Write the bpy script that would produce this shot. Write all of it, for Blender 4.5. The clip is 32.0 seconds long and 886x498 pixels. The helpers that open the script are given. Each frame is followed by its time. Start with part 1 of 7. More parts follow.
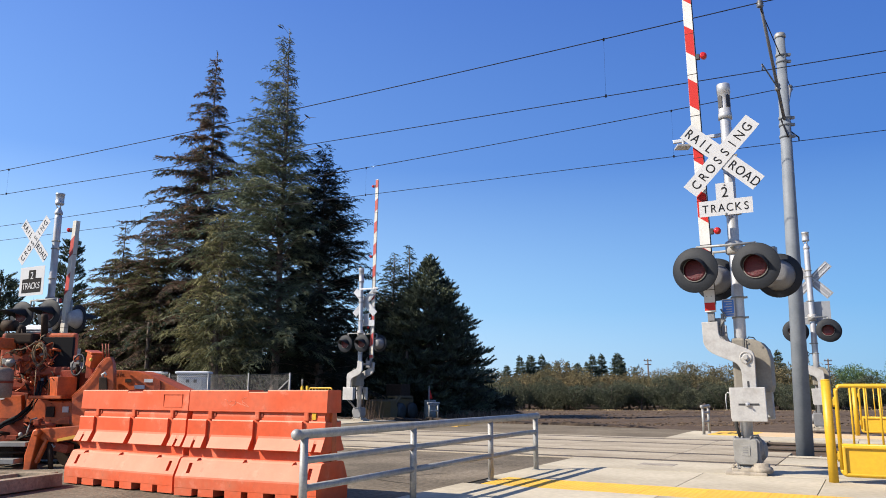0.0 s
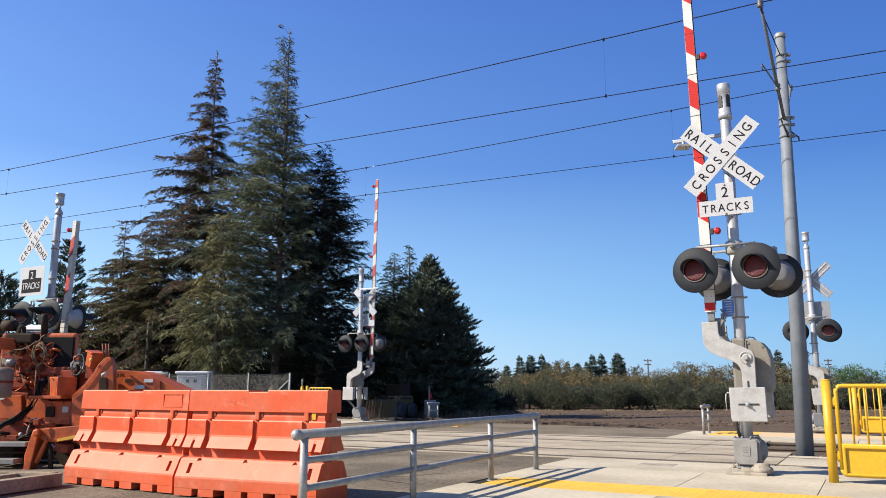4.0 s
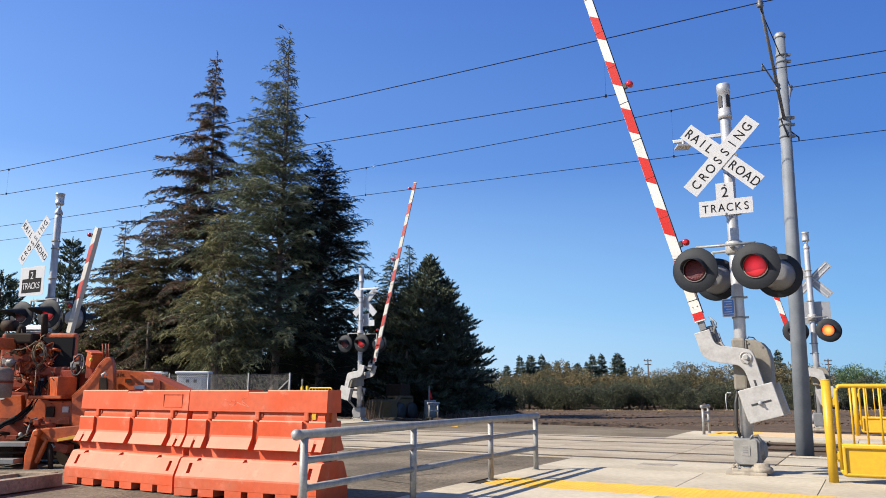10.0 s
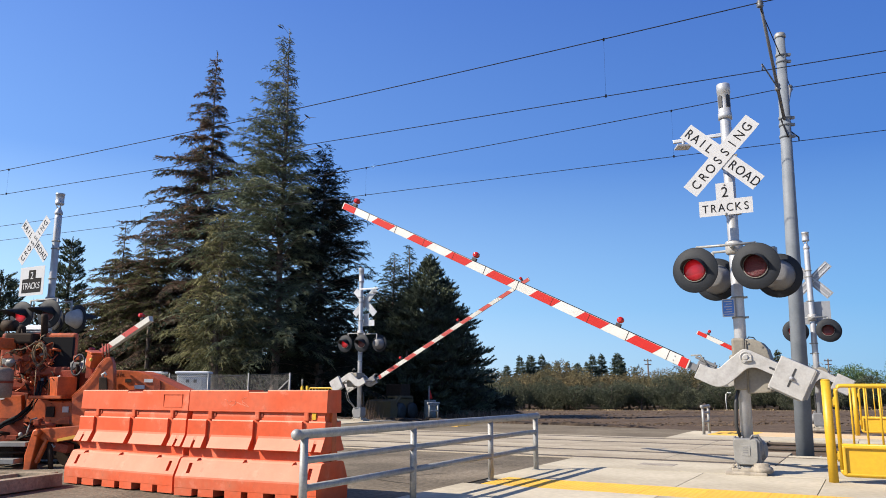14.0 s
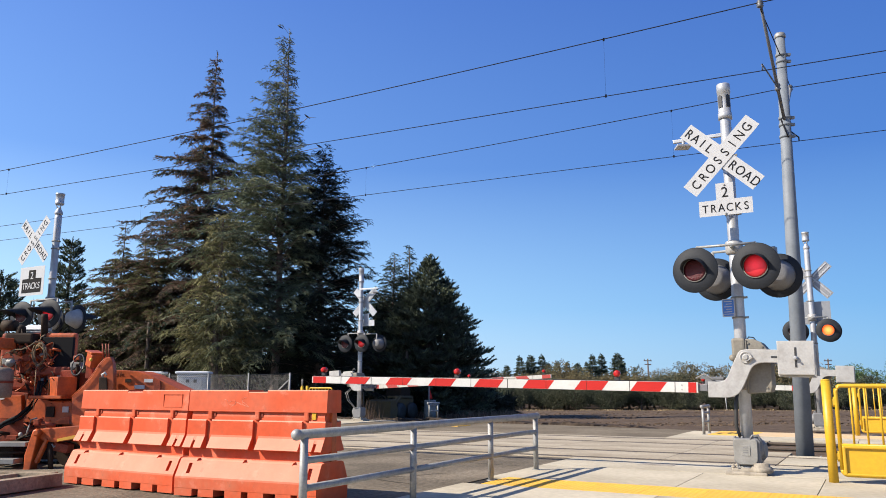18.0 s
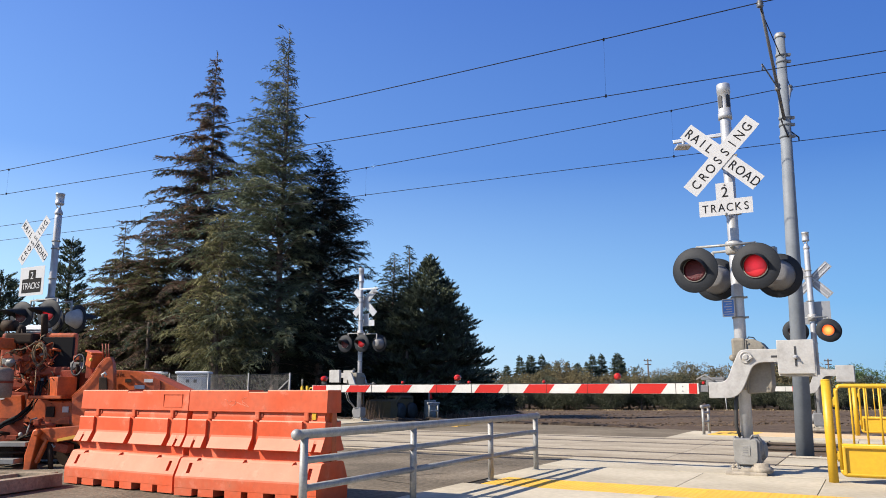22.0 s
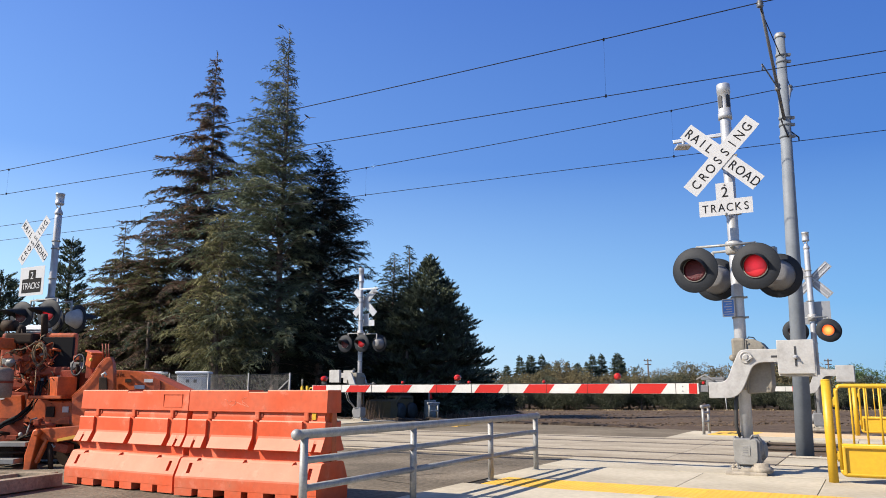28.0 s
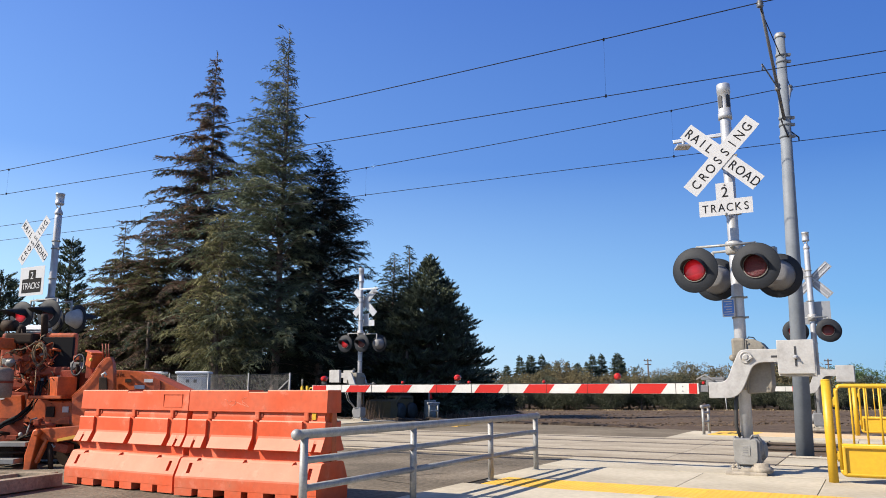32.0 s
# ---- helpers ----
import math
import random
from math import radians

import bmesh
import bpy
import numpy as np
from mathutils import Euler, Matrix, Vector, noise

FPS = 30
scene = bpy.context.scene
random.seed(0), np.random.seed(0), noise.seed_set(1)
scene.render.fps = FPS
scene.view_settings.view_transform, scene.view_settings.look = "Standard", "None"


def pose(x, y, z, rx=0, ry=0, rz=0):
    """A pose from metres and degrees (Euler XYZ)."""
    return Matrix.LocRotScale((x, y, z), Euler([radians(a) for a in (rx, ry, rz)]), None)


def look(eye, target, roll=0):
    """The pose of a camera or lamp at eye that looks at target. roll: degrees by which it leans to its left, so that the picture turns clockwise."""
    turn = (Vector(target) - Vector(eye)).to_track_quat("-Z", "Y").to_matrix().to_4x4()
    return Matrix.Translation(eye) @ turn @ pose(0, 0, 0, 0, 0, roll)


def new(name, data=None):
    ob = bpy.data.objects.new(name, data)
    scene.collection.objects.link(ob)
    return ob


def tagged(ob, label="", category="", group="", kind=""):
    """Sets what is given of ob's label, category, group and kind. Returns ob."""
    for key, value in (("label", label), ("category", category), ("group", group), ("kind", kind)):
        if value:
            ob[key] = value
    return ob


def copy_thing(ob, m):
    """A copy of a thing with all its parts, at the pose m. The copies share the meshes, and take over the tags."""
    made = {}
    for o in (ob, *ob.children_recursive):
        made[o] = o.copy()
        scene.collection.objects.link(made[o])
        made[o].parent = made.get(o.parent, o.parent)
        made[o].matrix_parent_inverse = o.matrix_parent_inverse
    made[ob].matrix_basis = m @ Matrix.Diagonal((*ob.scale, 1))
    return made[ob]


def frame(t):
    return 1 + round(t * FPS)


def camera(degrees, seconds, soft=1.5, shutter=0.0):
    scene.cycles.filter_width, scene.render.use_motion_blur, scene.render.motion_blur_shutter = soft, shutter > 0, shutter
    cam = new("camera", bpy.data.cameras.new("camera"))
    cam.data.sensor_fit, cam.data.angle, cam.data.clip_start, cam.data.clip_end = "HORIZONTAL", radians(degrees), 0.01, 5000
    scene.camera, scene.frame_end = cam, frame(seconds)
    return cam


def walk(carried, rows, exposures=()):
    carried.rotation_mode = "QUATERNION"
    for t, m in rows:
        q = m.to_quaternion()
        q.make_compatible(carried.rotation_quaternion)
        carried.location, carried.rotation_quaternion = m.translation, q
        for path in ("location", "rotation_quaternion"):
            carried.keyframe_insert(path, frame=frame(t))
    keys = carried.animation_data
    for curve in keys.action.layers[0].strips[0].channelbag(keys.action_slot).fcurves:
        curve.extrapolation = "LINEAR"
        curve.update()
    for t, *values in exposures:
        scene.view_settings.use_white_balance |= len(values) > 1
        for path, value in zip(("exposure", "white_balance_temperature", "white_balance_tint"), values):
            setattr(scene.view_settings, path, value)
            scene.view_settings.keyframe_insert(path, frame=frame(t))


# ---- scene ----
# ---- camera: it stands still on the pavement, tilted up ----
EYE = 1.08
cam = camera(60.0, 32.0, soft=0.9)
STAND = pose(0, 0, EYE, 90 + 10.35, 0, 0)
walk(cam, [(0.0, STAND), (32.0, STAND)])

# ---- sun and sky ----
SUN_AZ, SUN_EL = radians(-104), radians(37)
world = bpy.data.worlds.new("sky")
scene.world = world
world.use_nodes = True
wt = world.node_tree
sky = wt.nodes.new("ShaderNodeTexSky")
sky.sky_type, sky.sun_disc = "NISHITA", False
sky.sun_elevation, sky.sun_rotation = SUN_EL, SUN_AZ
sky.altitude, sky.air_density, sky.dust_density, sky.ozone_density = 0, 1.0, 1.2, 3.5
wt.nodes["Background"].inputs["Strength"].default_value = 0.072
# the clear sky pales evenly towards the horizon
hue = wt.nodes.new("ShaderNodeMix")
hue.data_type, hue.blend_type = "RGBA", "MULTIPLY"
hue.inputs[0].default_value, hue.inputs[7].default_value = 1.0, (0.67, 0.965, 1.30, 1)
wt.links.new(sky.outputs[0], hue.inputs[6])
coord, split, fall = wt.nodes.new("ShaderNodeTexCoord"), wt.nodes.new("ShaderNodeSeparateXYZ"), wt.nodes.new("ShaderNodeValToRGB")
wt.links.new(coord.outputs["Generated"], split.inputs[0])
wt.links.new(split.outputs["Z"], fall.inputs[0])
fall.color_ramp.elements[0].position, fall.color_ramp.elements[0].color = 0.0, (5.5, 7.9, 9.9, 1)
fall.color_ramp.elements[1].position, fall.color_ramp.elements[1].color = 0.55, (0.31, 1.07, 4.65, 1)
for where, tone in ((0.1, (2.9, 5.5, 8.4, 1)), (0.28, (0.84, 2.28, 6.1, 1))):
    fall.color_ramp.elements.new(where).color = tone
fall.color_ramp.elements.new(0.95).color = (0.55, 0.9, 1.9, 1)
pale = wt.nodes.new("ShaderNodeMix")
pale.data_type = "RGBA"
pale.inputs[0].default_value = 0.7
wt.links.new(hue.outputs[2], pale.inputs[6])
wt.links.new(fall.outputs[0], pale.inputs[7])
# brighter and whiter towards the side of the sun
aim, near_sun, bright = wt.nodes.new("ShaderNodeVectorMath"), wt.nodes.new("ShaderNodeMapRange"), wt.nodes.new("ShaderNodeMix")
aim.operation = "DOT_PRODUCT"
aim.inputs[1].default_value = (math.sin(SUN_AZ) * math.cos(SUN_EL), math.cos(SUN_AZ) * math.cos(SUN_EL), math.sin(SUN_EL))
wt.links.new(coord.outputs["Generated"], aim.inputs[0])
near_sun.inputs["From Min"].default_value, near_sun.inputs["From Max"].default_value = -0.55, 0.45
wt.links.new(aim.outputs["Value"], near_sun.inputs["Value"])
bright.data_type, bright.blend_type = "RGBA", "MULTIPLY"
bright.inputs[0].default_value = 1.0
tone = wt.nodes.new("ShaderNodeMix")
tone.data_type = "RGBA"
tone.inputs[6].default_value, tone.inputs[7].default_value = (0.585, 0.72, 0.845, 1), (1.90, 1.51, 1.30, 1)
wt.links.new(near_sun.outputs["Result"], tone.inputs[0])
wt.links.new(pale.outputs[2], bright.inputs[6])
wt.links.new(tone.outputs[2], bright.inputs[7])
wt.links.new(bright.outputs[2], wt.nodes["Background"].inputs[0])
sun_way = Vector((math.sin(SUN_AZ) * math.cos(SUN_EL), math.cos(SUN_AZ) * math.cos(SUN_EL), math.sin(SUN_EL)))
sun = new("sun", bpy.data.lights.new("sun", "SUN"))
sun.data.energy, sun.data.angle, sun.data.color = 5.0, radians(0.53), (1.0, 0.90, 0.76)
sun.matrix_world = look(sun_way * 60, (0, 0, 0))
scene.view_settings.exposure = 0.79

# ---- plan: n runs along the road over the tracks, t along the tracks to the far side of the road ----
ANG = radians(61)
TV = Vector((-math.sin(ANG), math.cos(ANG), 0))
NV = Vector((math.cos(ANG), math.sin(ANG), 0))
PLAN = Matrix(((-TV.x, NV.x, 0, 0), (-TV.y, NV.y, 0, 0), (0, 0, 1, 0), (0, 0, 0, 1)))  # local x = -t, y = n
TURN = -29.0


def at(t, n, z=0.0):
    v = TV * t + NV * n
    return Vector((v.x, v.y, z))


# ---- materials ----
def mat(name, base, rough=0.6, metal=0.0, var=0.12, scale=6.0, fine=0.0, bump=0.0, second=None, isl=0.0, spec=0.5, emit=None, power=0.0, obj=0.0, stain=0.0, trans=0.0, leafy=0.0, dust_light=None, scuff=False):
    """A node material: base colour, two scales of variation, stains, relief."""
    m = bpy.data.materials.new(name)
    m.use_nodes = True
    nt = m.node_tree
    b = nt.nodes["Principled BSDF"]
    N, L = nt.nodes.new, nt.links.new
    b.inputs["Roughness"].default_value, b.inputs["Metallic"].default_value = rough, metal
    b.inputs["Specular IOR Level"].default_value = spec
    if trans:
        b.inputs["Transmission Weight"].default_value = trans
    geo = N("ShaderNodeTexCoord")
    big, small = N("ShaderNodeTexNoise"), N("ShaderNodeTexNoise")
    for node, s, d in ((big, scale, 4.0), (small, fine or scale * 9, 5.0)):
        node.inputs["Scale"].default_value, node.inputs["Detail"].default_value = s, d
        L(geo.outputs["Object"], node.inputs["Vector"])
    mix = N("ShaderNodeMix")
    mix.data_type = "RGBA"
    two = second or tuple(c * 0.6 for c in base)
    mix.inputs[6].default_value, mix.inputs[7].default_value = (*base, 1), (*two, 1)
    ramp = N("ShaderNodeMapRange")
    ramp.inputs["From Min"].default_value, ramp.inputs["From Max"].default_value = 0.38, 0.68
    L(big.outputs["Fac"], ramp.inputs["Value"])
    mul = N("ShaderNodeMath")
    mul.operation = "MULTIPLY"
    mul.inputs[1].default_value = stain if stain else (1.0 if second else var * 2)
    L(ramp.outputs["Result"], mul.inputs[0])
    L(mul.outputs[0], mix.inputs[0])
    hsv = N("ShaderNodeHueSaturation")
    L(mix.outputs[2], hsv.inputs["Color"])
    val = N("ShaderNodeMapRange")
    val.inputs["From Min"].default_value, val.inputs["From Max"].default_value = 0.25, 0.75
    val.inputs["To Min"].default_value, val.inputs["To Max"].default_value = 1 - var, 1 + var
    L(small.outputs["Fac"], val.inputs["Value"])
    out = val.outputs["Result"]
    for amount, node, sock in ((isl, "ShaderNodeNewGeometry", "Random Per Island"), (obj, "ShaderNodeObjectInfo", "Random")):
        if amount:
            src, rng, mm = N(node), N("ShaderNodeMapRange"), N("ShaderNodeMath")
            rng.inputs["To Min"].default_value, rng.inputs["To Max"].default_value = 1 - amount, 1 + amount
            L(src.outputs[sock], rng.inputs["Value"])
            mm.operation = "MULTIPLY"
            L(out, mm.inputs[0])
            L(rng.outputs["Result"], mm.inputs[1])
            out = mm.outputs[0]
    L(out, hsv.inputs["Value"])
    colour = hsv.outputs["Color"]
    if dust_light:
        # upward faces paler in colour: a dusty film plus the look of sunlight
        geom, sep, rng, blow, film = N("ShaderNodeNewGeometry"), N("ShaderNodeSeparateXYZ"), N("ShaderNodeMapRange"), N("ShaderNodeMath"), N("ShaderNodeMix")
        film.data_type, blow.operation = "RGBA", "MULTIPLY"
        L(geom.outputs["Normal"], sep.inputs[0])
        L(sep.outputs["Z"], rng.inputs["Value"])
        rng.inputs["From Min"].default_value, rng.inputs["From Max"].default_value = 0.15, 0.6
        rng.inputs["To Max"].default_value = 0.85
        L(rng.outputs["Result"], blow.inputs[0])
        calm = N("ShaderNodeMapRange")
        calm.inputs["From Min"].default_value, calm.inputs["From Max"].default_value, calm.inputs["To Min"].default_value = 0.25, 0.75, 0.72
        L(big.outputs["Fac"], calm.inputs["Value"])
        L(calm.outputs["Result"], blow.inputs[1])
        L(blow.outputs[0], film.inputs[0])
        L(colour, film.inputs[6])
        film.inputs[7].default_value = (*dust_light, 1)
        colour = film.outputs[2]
    if scuff:
        # brown grime and pale rubbed patches of uneven shape
        for at_scale, low, high, tint, most in ((1.7, 0.58, 0.74, (0.30, 0.13, 0.07), 0.5), (4.5, 0.58, 0.70, (0.68, 0.34, 0.24), 0.28), (11.0, 0.62, 0.70, (0.22, 0.10, 0.06), 0.35)):
            spot, edge, rub = N("ShaderNodeTexNoise"), N("ShaderNodeMapRange"), N("ShaderNodeMix")
            spot.inputs["Scale"].default_value, spot.inputs["Detail"].default_value, spot.inputs["Roughness"].default_value = at_scale, 7.0, 0.65
            L(geo.outputs["Object"], spot.inputs["Vector"])
            L(spot.outputs["Fac"], edge.inputs["Value"])
            edge.inputs["From Min"].default_value, edge.inputs["From Max"].default_value, edge.inputs["To Max"].default_value = low, high, most
            rub.data_type = "RGBA"
            L(edge.outputs["Result"], rub.inputs[0])
            L(colour, rub.inputs[6])
            rub.inputs[7].default_value = (*tint, 1)
            colour = rub.outputs[2]
    L(colour, b.inputs["Base Color"])
    if leafy:
        # thin leaves let some light through
        thin, both = N("ShaderNodeBsdfTranslucent"), N("ShaderNodeMixShader")
        both.inputs[0].default_value = leafy
        L(colour, thin.inputs["Color"])
        L(b.outputs[0], both.inputs[1])
        L(thin.outputs[0], both.inputs[2])
        L(both.outputs[0], nt.nodes["Material Output"].inputs["Surface"])
    if bump:
        bn = N("ShaderNodeBump")
        bn.inputs["Strength"].default_value, bn.inputs["Distance"].default_value = min(1.0, bump), 0.02
        L(small.outputs["Fac"], bn.inputs["Height"])
        L(bn.outputs["Normal"], b.inputs["Normal"])
    if emit:
        b.inputs["Emission Color"].default_value = (*emit, 1)
        # lamps burn brightest in the middle
        far, glow, amount = N("ShaderNodeVectorMath"), N("ShaderNodeMapRange"), N("ShaderNodeMath")
        far.operation, amount.operation = "LENGTH", "MULTIPLY"
        L(geo.outputs["Object"], far.inputs[0])
        glow.inputs["From Min"].default_value, glow.inputs["From Max"].default_value = 0.03, 0.15
        glow.inputs["To Min"].default_value, glow.inputs["To Max"].default_value = 2.0, 0.12
        L(far.outputs["Value"], glow.inputs["Value"])
        L(glow.outputs["Result"], amount.inputs[0])
        amount.inputs[1].default_value = power
        L(amount.outputs[0], b.inputs["Emission Strength"])
    return m


